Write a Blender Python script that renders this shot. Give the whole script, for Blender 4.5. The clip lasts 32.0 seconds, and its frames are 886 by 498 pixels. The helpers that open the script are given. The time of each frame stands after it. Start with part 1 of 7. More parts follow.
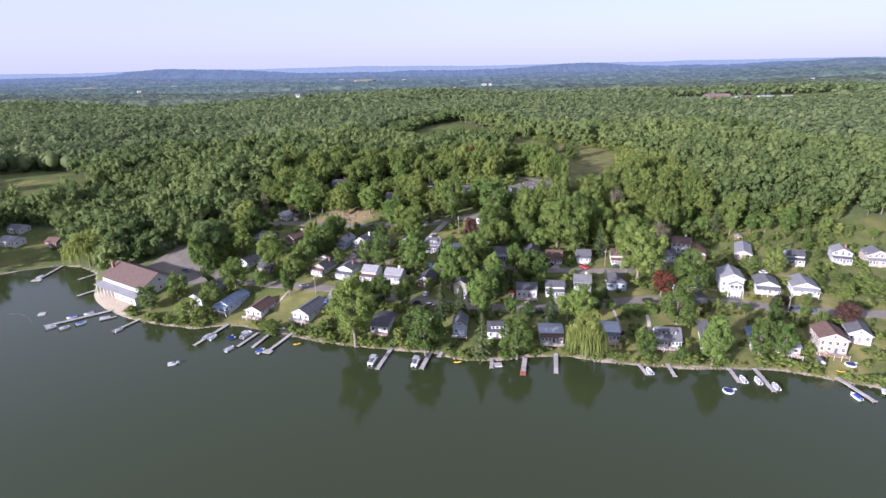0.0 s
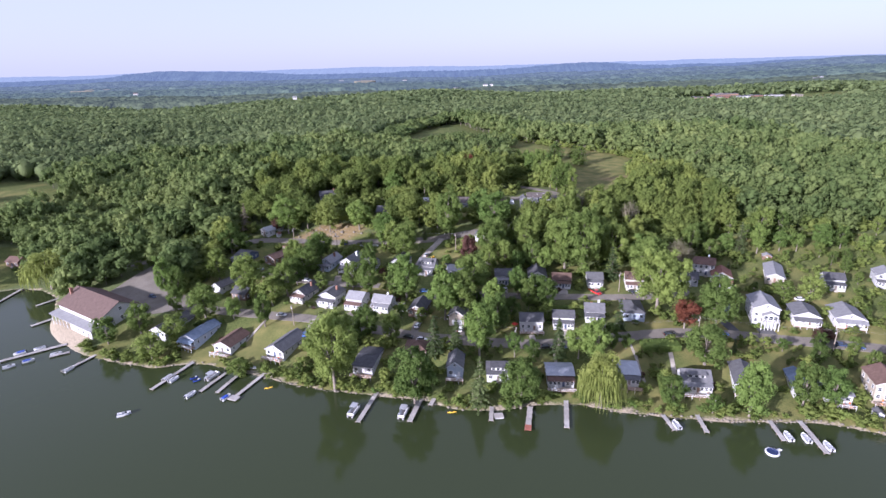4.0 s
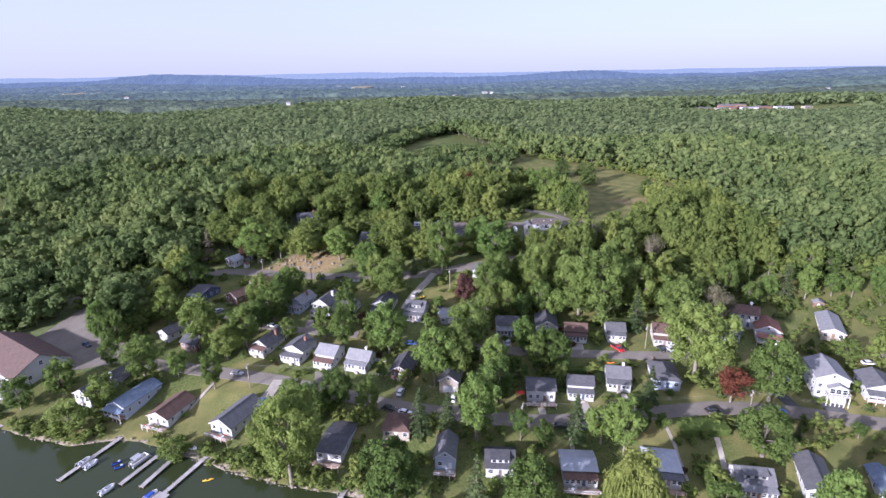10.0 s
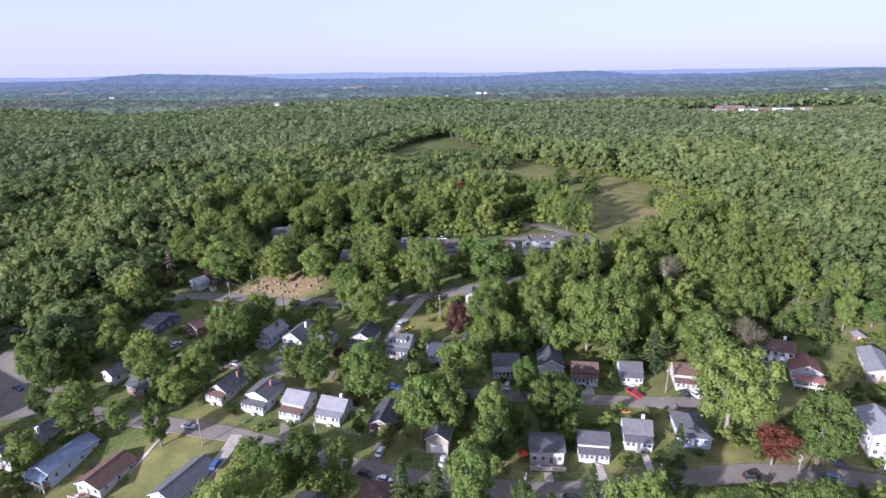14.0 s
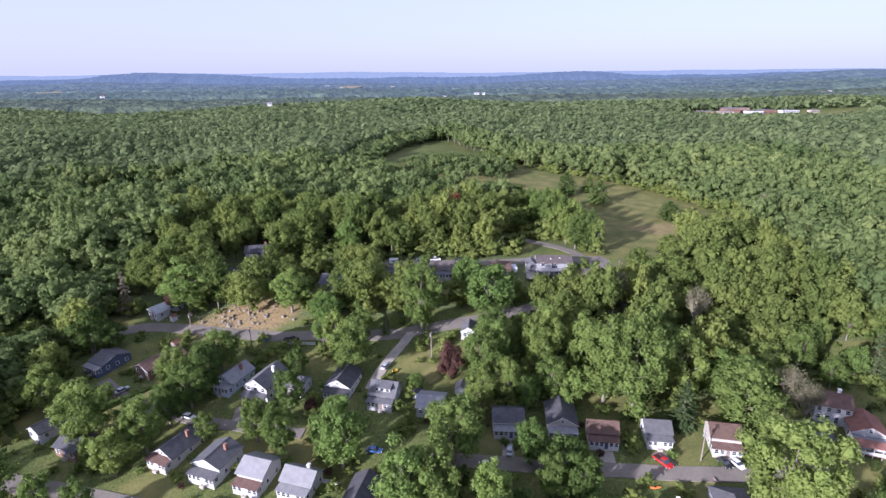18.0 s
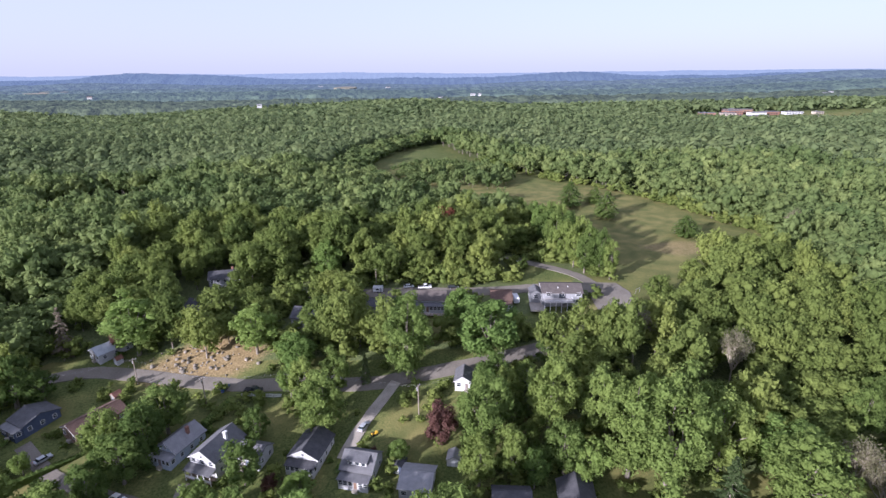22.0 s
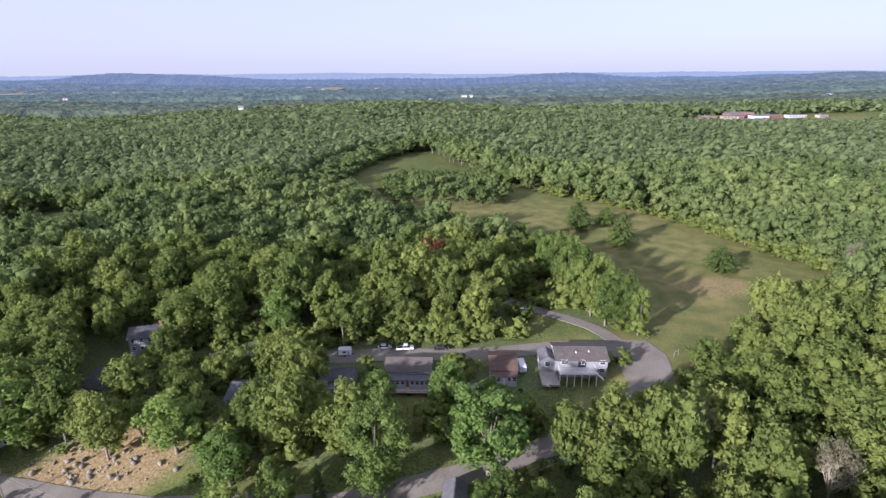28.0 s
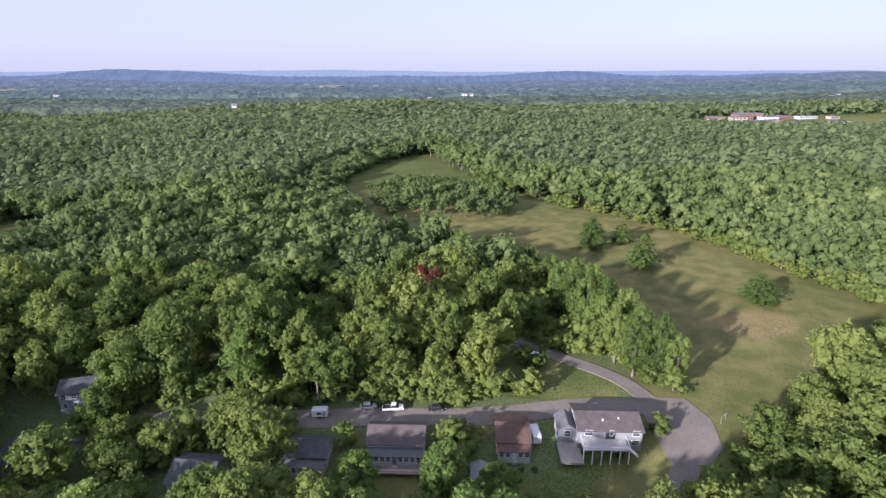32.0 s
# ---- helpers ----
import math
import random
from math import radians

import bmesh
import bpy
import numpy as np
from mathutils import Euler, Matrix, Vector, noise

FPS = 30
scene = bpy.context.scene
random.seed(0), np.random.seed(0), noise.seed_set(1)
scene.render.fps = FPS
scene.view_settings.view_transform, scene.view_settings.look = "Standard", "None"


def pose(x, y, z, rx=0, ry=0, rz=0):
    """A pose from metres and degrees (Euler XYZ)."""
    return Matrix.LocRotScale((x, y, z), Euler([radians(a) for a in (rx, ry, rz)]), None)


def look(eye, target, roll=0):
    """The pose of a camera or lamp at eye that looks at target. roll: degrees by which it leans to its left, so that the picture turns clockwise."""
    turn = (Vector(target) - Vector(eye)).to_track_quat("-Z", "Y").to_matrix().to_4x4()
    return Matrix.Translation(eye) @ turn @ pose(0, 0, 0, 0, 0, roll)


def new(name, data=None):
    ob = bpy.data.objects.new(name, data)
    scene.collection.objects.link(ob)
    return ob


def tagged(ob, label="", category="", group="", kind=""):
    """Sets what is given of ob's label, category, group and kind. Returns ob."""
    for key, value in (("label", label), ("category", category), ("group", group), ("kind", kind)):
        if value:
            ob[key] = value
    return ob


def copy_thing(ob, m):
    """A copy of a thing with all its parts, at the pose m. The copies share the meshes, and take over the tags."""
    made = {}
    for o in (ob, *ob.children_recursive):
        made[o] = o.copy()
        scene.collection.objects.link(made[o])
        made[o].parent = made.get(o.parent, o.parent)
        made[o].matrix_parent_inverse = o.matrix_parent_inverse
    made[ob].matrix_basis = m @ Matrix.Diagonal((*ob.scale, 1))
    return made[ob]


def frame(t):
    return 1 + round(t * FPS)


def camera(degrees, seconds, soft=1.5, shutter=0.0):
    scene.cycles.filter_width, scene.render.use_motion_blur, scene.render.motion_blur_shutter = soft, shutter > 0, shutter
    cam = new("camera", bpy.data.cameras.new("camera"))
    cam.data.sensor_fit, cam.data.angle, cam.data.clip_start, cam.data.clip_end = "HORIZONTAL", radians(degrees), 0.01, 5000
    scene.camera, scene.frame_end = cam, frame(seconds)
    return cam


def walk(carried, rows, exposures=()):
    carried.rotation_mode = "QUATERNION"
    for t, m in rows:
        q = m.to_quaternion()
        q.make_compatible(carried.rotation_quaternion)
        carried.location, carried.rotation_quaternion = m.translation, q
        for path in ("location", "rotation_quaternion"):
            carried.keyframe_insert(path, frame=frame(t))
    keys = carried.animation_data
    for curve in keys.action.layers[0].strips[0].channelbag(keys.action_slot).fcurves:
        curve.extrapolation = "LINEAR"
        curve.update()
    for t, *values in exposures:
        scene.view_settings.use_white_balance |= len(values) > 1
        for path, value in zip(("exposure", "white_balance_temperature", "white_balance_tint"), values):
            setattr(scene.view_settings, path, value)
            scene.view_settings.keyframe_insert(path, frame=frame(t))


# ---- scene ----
cam = camera(79.3, 32.0)
METRES, EYE, TILT, LEAN, TURN = 260.0, 115.33, -19.0, 1.1, 0.0
EXPOSURES = ((0.0, 1.59, 5200.0, 30.0), (6.0, 1.59, 5110.0, 31.0), (15.0, 1.59, 5090.0, 31.0), (20.0, 1.58, 5150.0, 29.0), (25.0, 1.57, 5250.0, 27.0), (32.0, 1.56, 5290.0, 27.0))
ROWS = [
    (0.0, 0.0, 0.0, 0.0, 0.0, 0.0, -0.0),
    (0.5, 0.002, 0.015, 0.0053, 0.02, -0.02, 0.08),
    (1.0, 0.004, 0.0299, 0.0107, 0.06, -0.02, 0.13),
    (1.5, 0.0061, 0.0446, 0.0159, 0.1, -0.02, 0.16),
    (2.0, 0.0083, 0.0594, 0.0211, 0.14, 0.0, 0.2),
    (2.5, 0.0099, 0.074, 0.0263, 0.18, 0.03, 0.24),
    (4.5, 0.0169, 0.1308, 0.0481, 0.32, 0.03, 0.2),
    (5.0, 0.0181, 0.1447, 0.053, 0.37, 0.09, 0.13),
    (5.5, 0.0192, 0.1584, 0.0579, 0.41, 0.18, 0.07),
    (6.0, 0.02, 0.1722, 0.0631, 0.41, 0.26, 0.0),
    (6.5, 0.0208, 0.1858, 0.068, 0.41, 0.37, -0.07),
    (7.0, 0.0216, 0.1996, 0.0731, 0.4, 0.43, -0.12),
    (7.5, 0.0221, 0.2133, 0.0778, 0.38, 0.51, -0.17),
    (8.0, 0.0226, 0.2271, 0.0828, 0.33, 0.56, -0.23),
    (8.5, 0.023, 0.2409, 0.0876, 0.27, 0.62, -0.27),
    (9.0, 0.0238, 0.2548, 0.0926, 0.21, 0.64, -0.28),
    (9.5, 0.0243, 0.2685, 0.0975, 0.14, 0.65, -0.31),
    (10.0, 0.0248, 0.2821, 0.1025, 0.04, 0.63, -0.34),
    (10.5, 0.0255, 0.2958, 0.1074, -0.03, 0.65, -0.35),
    (11.0, 0.0263, 0.3096, 0.1123, -0.1, 0.67, -0.36),
    (11.5, 0.027, 0.3234, 0.1172, -0.2, 0.7, -0.37),
    (12.0, 0.0279, 0.3375, 0.1219, -0.27, 0.72, -0.37),
    (12.5, 0.0287, 0.3517, 0.1267, -0.34, 0.72, -0.35),
    (13.0, 0.0298, 0.3661, 0.1318, -0.44, 0.68, -0.29),
    (13.5, 0.031, 0.3806, 0.1366, -0.53, 0.65, -0.23),
    (14.0, 0.0322, 0.3953, 0.1417, -0.61, 0.64, -0.22),
    (14.5, 0.0336, 0.4101, 0.1469, -0.66, 0.62, -0.2),
    (16.5, 0.039, 0.4694, 0.1681, -0.71, 0.55, -0.34),
    (17.0, 0.0397, 0.4843, 0.1733, -0.75, 0.55, -0.4),
    (17.5, 0.0407, 0.4989, 0.1783, -0.79, 0.6, -0.4),
    (18.0, 0.0414, 0.5137, 0.1836, -0.84, 0.63, -0.38),
    (18.5, 0.0425, 0.5286, 0.1887, -0.89, 0.67, -0.35),
    (19.0, 0.0434, 0.5437, 0.194, -0.98, 0.67, -0.31),
    (19.5, 0.0447, 0.559, 0.1993, -1.06, 0.69, -0.29),
    (20.0, 0.0462, 0.5742, 0.2047, -1.09, 0.68, -0.28),
    (20.5, 0.0473, 0.5896, 0.21, -1.14, 0.7, -0.27),
    (21.0, 0.0485, 0.6048, 0.2154, -1.16, 0.7, -0.26),
    (21.5, 0.0499, 0.6201, 0.2209, -1.2, 0.69, -0.25),
    (22.0, 0.0511, 0.6352, 0.2263, -1.23, 0.68, -0.24),
    (22.5, 0.0525, 0.6503, 0.2314, -1.29, 0.7, -0.22),
    (23.0, 0.0535, 0.6653, 0.237, -1.35, 0.71, -0.21),
    (23.5, 0.0547, 0.6804, 0.2423, -1.43, 0.74, -0.2),
    (24.0, 0.0558, 0.6956, 0.2477, -1.52, 0.74, -0.18),
    (24.5, 0.0571, 0.7108, 0.2531, -1.56, 0.73, -0.18),
    (25.0, 0.0582, 0.7261, 0.2583, -1.64, 0.74, -0.2),
    (25.5, 0.0593, 0.7414, 0.2637, -1.69, 0.77, -0.2),
    (27.5, 0.0623, 0.8037, 0.2863, -2.05, 0.75, -0.08),
    (28.0, 0.0633, 0.8198, 0.2918, -2.12, 0.74, -0.08),
    (28.5, 0.0644, 0.8352, 0.297, -2.17, 0.72, -0.1),
    (29.0, 0.0653, 0.8517, 0.3027, -2.2, 0.68, -0.1),
    (29.5, 0.0663, 0.8683, 0.3085, -2.24, 0.65, -0.12),
    (30.0, 0.0671, 0.8849, 0.3144, -2.26, 0.6, -0.13),
    (30.5, 0.0679, 0.9013, 0.3202, -2.26, 0.58, -0.15),
    (31.0, 0.0687, 0.917, 0.3262, -2.25, 0.54, -0.2),
    (31.5, 0.0695, 0.93, 0.332, -2.21, 0.53, -0.26),
    (32.0, 0.07, 0.9386, 0.3363, -2.22, 0.5, -0.35),
]
walk(cam, [(t, pose(0, 0, EYE, TILT, LEAN, TURN) @ pose(METRES * x, METRES * y, METRES * z, 90 + pitch, roll, yaw)) for t, x, y, z, yaw, pitch, roll in ROWS], exposures=EXPOSURES)

# ---- light ----
SUN_ELEV, SUN_FROM = 16.5, (-0.745, -0.667)
world = bpy.data.worlds.new("sky")
scene.world = world
world.use_nodes = True
wn = world.node_tree.nodes
sky = wn.new("ShaderNodeTexSky")
sky.sky_type = "NISHITA"
sky.sun_disc = False
sky.sun_elevation = radians(SUN_ELEV)
sky.sun_rotation = math.atan2(SUN_FROM[0], SUN_FROM[1])
sky.air_density, sky.dust_density, sky.ozone_density = 1.0, 2.0, 1.5
sky.altitude = 300
veil = wn.new("ShaderNodeMix")  # thin summer haze that evens out the sky
veil.data_type = "RGBA"
veil.inputs[0].default_value = 0.80
veil.inputs[7].default_value = (3.68, 3.61, 3.61, 1)
world.node_tree.links.new(sky.outputs[0], veil.inputs[6])
world.node_tree.links.new(veil.outputs[2], wn["Background"].inputs[0])
wn["Background"].inputs[1].default_value = 0.0765
sun_data = bpy.data.lights.new("sun", "SUN")
sun_data.energy, sun_data.angle, sun_data.color = 3.9, radians(1.5), (1.0, 0.89, 0.72)
sun = new("sun", sun_data)
sun.matrix_world = look((SUN_FROM[0] * 900, SUN_FROM[1] * 900, 900 * math.tan(radians(SUN_ELEV))), (0, 0, 0))


# ---- materials ----
def mat(name, c1, c2, scale=1.0, rough=0.8, bump=0.0, fine=6.0, metal=0.0, spread=0.0, through_light=0.0, spec=0.3, islands=0.0, clumps=0.0, hue_shift=0.03):
    """A mottled surface: two colours mixed by noise at two scales, with relief, and a shift of value from thing to thing."""
    m = bpy.data.materials.new(name)
    m.use_nodes = True
    nt = m.node_tree
    n, ln = nt.nodes, nt.links.new
    bsdf = n["Principled BSDF"]
    geo = n.new("ShaderNodeTexCoord")
    big, small = n.new("ShaderNodeTexNoise"), n.new("ShaderNodeTexNoise")
    big.inputs["Scale"].default_value, big.inputs["Detail"].default_value = scale, 4
    small.inputs["Scale"].default_value, small.inputs["Detail"].default_value = scale * fine, 3
    add = n.new("ShaderNodeMath")
    add.operation = "MULTIPLY_ADD"
    add.inputs[1].default_value = 0.5
    half = n.new("ShaderNodeMath")
    half.operation = "MULTIPLY"
    half.inputs[1].default_value = 0.5
    for tex in (big, small):
        ln(geo.outputs["Object"], tex.inputs["Vector"])
    ln(small.outputs[0], half.inputs[0])
    ln(big.outputs[0], add.inputs[0])
    ln(half.outputs[0], add.inputs[2])
    ramp = n.new("ShaderNodeValToRGB")
    ramp.color_ramp.elements[0].position, ramp.color_ramp.elements[1].position = 0.34, 0.66
    ramp.color_ramp.elements[0].color, ramp.color_ramp.elements[1].color = (*c1, 1), (*c2, 1)
    ln(add.outputs[0], ramp.inputs[0])
    colour = ramp.outputs[0]
    if spread or islands:
        hsv = n.new("ShaderNodeHueSaturation")
        ln(colour, hsv.inputs["Color"])
        if spread:
            info = n.new("ShaderNodeObjectInfo")
            source, amount = info.outputs["Random"], spread
        else:
            info = n.new("ShaderNodeAttribute")
            info.attribute_name = "tone"
            source, amount = info.outputs["Fac"], islands
        value = n.new("ShaderNodeMapRange")
        value.inputs[3].default_value, value.inputs[4].default_value = 1 - amount, 1 + amount
        ln(source, value.inputs[0])
        ln(value.outputs[0], hsv.inputs["Value"])
        hue = n.new("ShaderNodeMapRange")
        hue.inputs[3].default_value, hue.inputs[4].default_value = 0.5 + amount * hue_shift, 0.5 - amount * hue_shift
        ln(source, hue.inputs[0])
        ln(hue.outputs[0], hsv.inputs["Hue"])
        colour = hsv.outputs[0]
    ln(colour, bsdf.inputs["Base Color"])
    bsdf.inputs["Roughness"].default_value = rough
    bsdf.inputs["Metallic"].default_value = metal
    bsdf.inputs["Specular IOR Level"].default_value = spec
    if clumps:  # tufts of leaves standing out of the mass
        tufts, b = n.new("ShaderNodeTexNoise"), n.new("ShaderNodeBump")
        tufts.inputs["Scale"].default_value, tufts.inputs["Detail"].default_value, tufts.inputs["Roughness"].default_value = 1.15, 3, 0.65
        ln(geo.outputs["Object"], tufts.inputs["Vector"])
        b.inputs["Strength"].default_value, b.inputs["Distance"].default_value = 1.0, clumps
        ln(tufts.outputs[0], b.inputs["Height"])
        ln(b.outputs[0], bsdf.inputs["Normal"])
    elif bump:
        b = n.new("ShaderNodeBump")
        b.inputs["Strength"].default_value, b.inputs["Distance"].default_value = min(1, bump), max(0.02, bump * 0.1)
        ln(small.outputs[0], b.inputs["Height"])
        ln(b.outputs[0], bsdf.inputs["Normal"])
    if through_light:
        tr, mix = n.new("ShaderNodeBsdfTranslucent"), n.new("ShaderNodeMixShader")
        ln(colour, tr.inputs[0])
        mix.inputs[0].default_value = through_light
        ln(bsdf.outputs[0], mix.inputs[1])
        ln(tr.outputs[0], mix.inputs[2])
        ln(mix.outputs[0], n["Material Output"].inputs[0])
    return m


def lined(m, axis, pitch, depth=0.4):
    """Adds the relief of boards or shingle courses to a material, every pitch metres along an axis."""
    nt = m.node_tree
    n, ln = nt.nodes, nt.links.new
    geo, sep = n.new("ShaderNodeTexCoord"), n.new("ShaderNodeSeparateXYZ")
    ln(geo.outputs["Object"], sep.inputs[0])
    mul, frac = n.new("ShaderNodeMath"), n.new("ShaderNodeMath")
    mul.operation, frac.operation = "MULTIPLY", "FRACT"
    mul.inputs[1].default_value = 1 / pitch
    ln(sep.outputs[axis], mul.inputs[0])
    ln(mul.outputs[0], frac.inputs[0])
    b = n.new("ShaderNodeBump")
    b.inputs["Strength"].default_value, b.inputs["Distance"].default_value = depth, 0.03
    ln(frac.outputs[0], b.inputs["Height"])
    ln(b.outputs[0], n["Principled BSDF"].inputs["Normal"])
    return m


SOFT = dict(rough=0.8, clumps=0.6, through_light=0.5, spec=0.10, hue_shift=0.06)
LEAF = dict(rough=0.8, clumps=0.9, through_light=0.5, spec=0.10, hue_shift=0.05)
M = {
    "leaf": mat("leaf", (0.121, 0.173, 0.043), (0.217, 0.292, 0.074), 0.25, fine=14, spread=0.30, **LEAF),
    "leaf_light": mat("leaf_light", (0.142, 0.212, 0.051), (0.233, 0.330, 0.084), 0.25, fine=14, spread=0.22, **LEAF),
    "leaf_purple": mat("leaf_purple", (0.088, 0.052, 0.040), (0.180, 0.104, 0.078), 0.3, fine=12, spread=0.3, **LEAF),
    "leaf_red": mat("leaf_red", (0.120, 0.044, 0.027), (0.250, 0.100, 0.058), 0.3, fine=12, spread=0.1, **LEAF),
    "leaf_willow": mat("leaf_willow", (0.185, 0.226, 0.050), (0.312, 0.356, 0.099), 0.35, fine=10, spread=0.1, **LEAF),
    "needle": mat("needle", (0.083, 0.125, 0.045), (0.163, 0.210, 0.080), 0.4, fine=10, spread=0.25, **LEAF),
    "needle_grey": mat("needle_grey", (0.20, 0.17, 0.12), (0.34, 0.29, 0.21), 0.4, fine=10, spread=0.2, **LEAF),
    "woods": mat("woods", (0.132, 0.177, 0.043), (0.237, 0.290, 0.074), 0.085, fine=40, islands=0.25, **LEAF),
    # next two: same foliage, base colours shifted bluer outward to paint in haze
    "woods_mid_hazed": mat("woods_mid_hazed", (0.115, 0.161, 0.051), (0.205, 0.261, 0.089), 0.085, fine=40, islands=0.25, **SOFT),
    "woods_far_hazed": mat("woods_far_hazed", (0.123, 0.165, 0.066), (0.190, 0.239, 0.102), 0.05, fine=36, islands=0.17, **{**SOFT, "clumps": 0.4}),
    "leaf_dry": mat("leaf_dry", (0.155, 0.150, 0.080), (0.265, 0.255, 0.145), 0.3, fine=12, spread=0.1, **LEAF),
    "twig": mat("twig", (0.17, 0.150, 0.105), (0.30, 0.265, 0.20), 1.2, 0.9, 0.3),
    "bark": mat("bark", (0.10, 0.085, 0.065), (0.26, 0.23, 0.19), 2.0, 0.9, 0.5),
    "asphalt": mat("asphalt", (0.124, 0.111, 0.090), (0.202, 0.182, 0.150), 0.18, 0.9, 0.15, fine=14),
    "drive": mat("drive", (0.057, 0.057, 0.060), (0.103, 0.103, 0.101), 0.3, 0.9, 0.15, fine=12),
    "gravel": mat("gravel", (0.230, 0.207, 0.172), (0.391, 0.356, 0.299), 0.3, 0.95, 0.3, fine=14),
    "hay": mat("hay", (0.15, 0.14, 0.10), (0.22, 0.20, 0.145), 0.02, 0.95, fine=8),
    "rock": mat("rock", (0.135, 0.120, 0.094), (0.26, 0.232, 0.185), 0.8, 0.9, 0.6, spread=0.25),
    "dock": lined(mat("dock", (0.28, 0.26, 0.24), (0.44, 0.42, 0.39), 0.8, 0.85, spread=0.15), 0, 0.3),
    "dock_red": mat("dock_red", (0.22, 0.075, 0.05), (0.34, 0.13, 0.09), 0.8, 0.85),
    "deck": mat("deck", (0.24, 0.17, 0.12), (0.38, 0.29, 0.22), 0.8, 0.85, spread=0.2),
    "white_trim": mat("white_trim", (0.56, 0.56, 0.55), (0.66, 0.66, 0.65), 1.0, 0.6),
    "pane": mat("pane", (0.02, 0.025, 0.03), (0.05, 0.06, 0.07), 0.5, 0.08, spec=0.8),
    "door": mat("door", (0.12, 0.10, 0.09), (0.20, 0.17, 0.15), 1.0, 0.6, spread=0.5),
    "brick": mat("brick", (0.17, 0.085, 0.06), (0.27, 0.15, 0.11), 2.0, 0.9, 0.3),
    "metal": mat("metal", (0.35, 0.36, 0.37), (0.5, 0.5, 0.5), 1.0, 0.45, metal=0.6),
    "tyre": mat("tyre", (0.015, 0.015, 0.015), (0.03, 0.03, 0.03), 2.0, 0.85),
    "pole_wood": mat("pole_wood", (0.16, 0.13, 0.10), (0.30, 0.26, 0.21), 1.5, 0.9),
    "hull": mat("hull", (0.56, 0.57, 0.58), (0.68, 0.68, 0.68), 0.6, 0.35, spec=0.5),
    "vinyl_blue": mat("vinyl_blue", (0.03, 0.06, 0.30), (0.05, 0.10, 0.42), 1.0, 0.5),
    "vinyl_navy": mat("vinyl_navy", (0.015, 0.022, 0.07), (0.03, 0.045, 0.12), 1.0, 0.5),
    "plastic_yellow": mat("plastic_yellow", (0.62, 0.36, 0.02), (0.75, 0.50, 0.05), 1.0, 0.5),
    "plastic_orange": mat("plastic_orange", (0.65, 0.16, 0.03), (0.75, 0.22, 0.05), 1.0, 0.5),
    "canvas_grey": mat("canvas_grey", (0.25, 0.26, 0.28), (0.40, 0.41, 0.43), 0.8, 0.8),
    "canvas_red": mat("canvas_red", (0.45, 0.04, 0.03), (0.58, 0.08, 0.05), 1.0, 0.8),
}
WALLS = {
    "white": (0.41, 0.48), "cream": (0.37, 0.44), "tan": (0.30, 0.37), "grey": (0.32, 0.40), "pale_blue": (0.40, 0.47), "brown": (0.14, 0.21), "navy": (0.07, 0.11), "lightgrey": (0.41, 0.48), "slate": (0.21, 0.27),
}
TINT = {"white": (1, 1, 0.98), "cream": (1, 0.95, 0.82), "tan": (1, 0.88, 0.70), "grey": (0.98, 0.99, 1), "pale_blue": (0.82, 0.93, 1.06), "brown": (1, 0.66, 0.46), "navy": (0.75, 0.95, 1.5), "lightgrey": (1, 1, 1), "slate": (0.98, 1, 1.03)}
for key, (lo, hi) in WALLS.items():
    c = TINT[key]
    M["wall_" + key] = lined(mat("siding_" + key, tuple(lo * v for v in c), tuple(hi * v for v in c), 0.5, 0.7, spread=0.06), 2, 0.22)
for key, lo, hi in (("dark", (0.043, 0.043, 0.048), (0.091, 0.091, 0.095)), ("grey", (0.078, 0.078, 0.082), (0.134, 0.134, 0.137)), ("pale", (0.162, 0.162, 0.168), (0.246, 0.246, 0.246)), ("silver", (0.264, 0.282, 0.312), (0.372, 0.390, 0.420)), ("brown", (0.082, 0.050, 0.038), (0.146, 0.095, 0.073)), ("red", (0.150, 0.070, 0.050), (0.228, 0.118, 0.086)), ("umber", (0.066, 0.056, 0.050), (0.118, 0.102, 0.090)), ("blue", (0.103, 0.138, 0.190), (0.190, 0.233, 0.294)), ("club", (0.072, 0.049, 0.041), (0.120, 0.083, 0.068))):
    M["roof_" + key] = lined(mat("shingle_" + key, lo, hi, 0.7, 0.85, fine=9, spread=0.15), 1, 0.3)
for key, c in (("white", (0.75, 0.75, 0.75)), ("black", (0.02, 0.02, 0.022)), ("red", (0.45, 0.02, 0.02)), ("blue", (0.05, 0.12, 0.32)), ("navy", (0.03, 0.05, 0.11)), ("silver", (0.42, 0.44, 0.46)), ("orange", (0.6, 0.2, 0.05))):
    M["paint_" + key] = mat("car_paint_" + key, tuple(v * 0.92 for v in c), c, 0.5, 0.28, spec=0.6)


# ---- shared builders ----
def link_mesh(name, verts, faces, material, parent=None, label=""):
    me = bpy.data.meshes.new(name)
    me.from_pydata([tuple(v) for v in verts], [], [tuple(f) for f in faces])
    me.materials.append(material)
    ob = new(name, me)
    ob.parent = parent
    return tagged(ob, label)


def part(name, bm, material, parent, label=""):
    me = bpy.data.meshes.new(name)
    bm.to_mesh(me)
    bm.free()
    me.materials.append(material)
    ob = new(name, me)
    ob.parent = parent
    return tagged(ob, label)


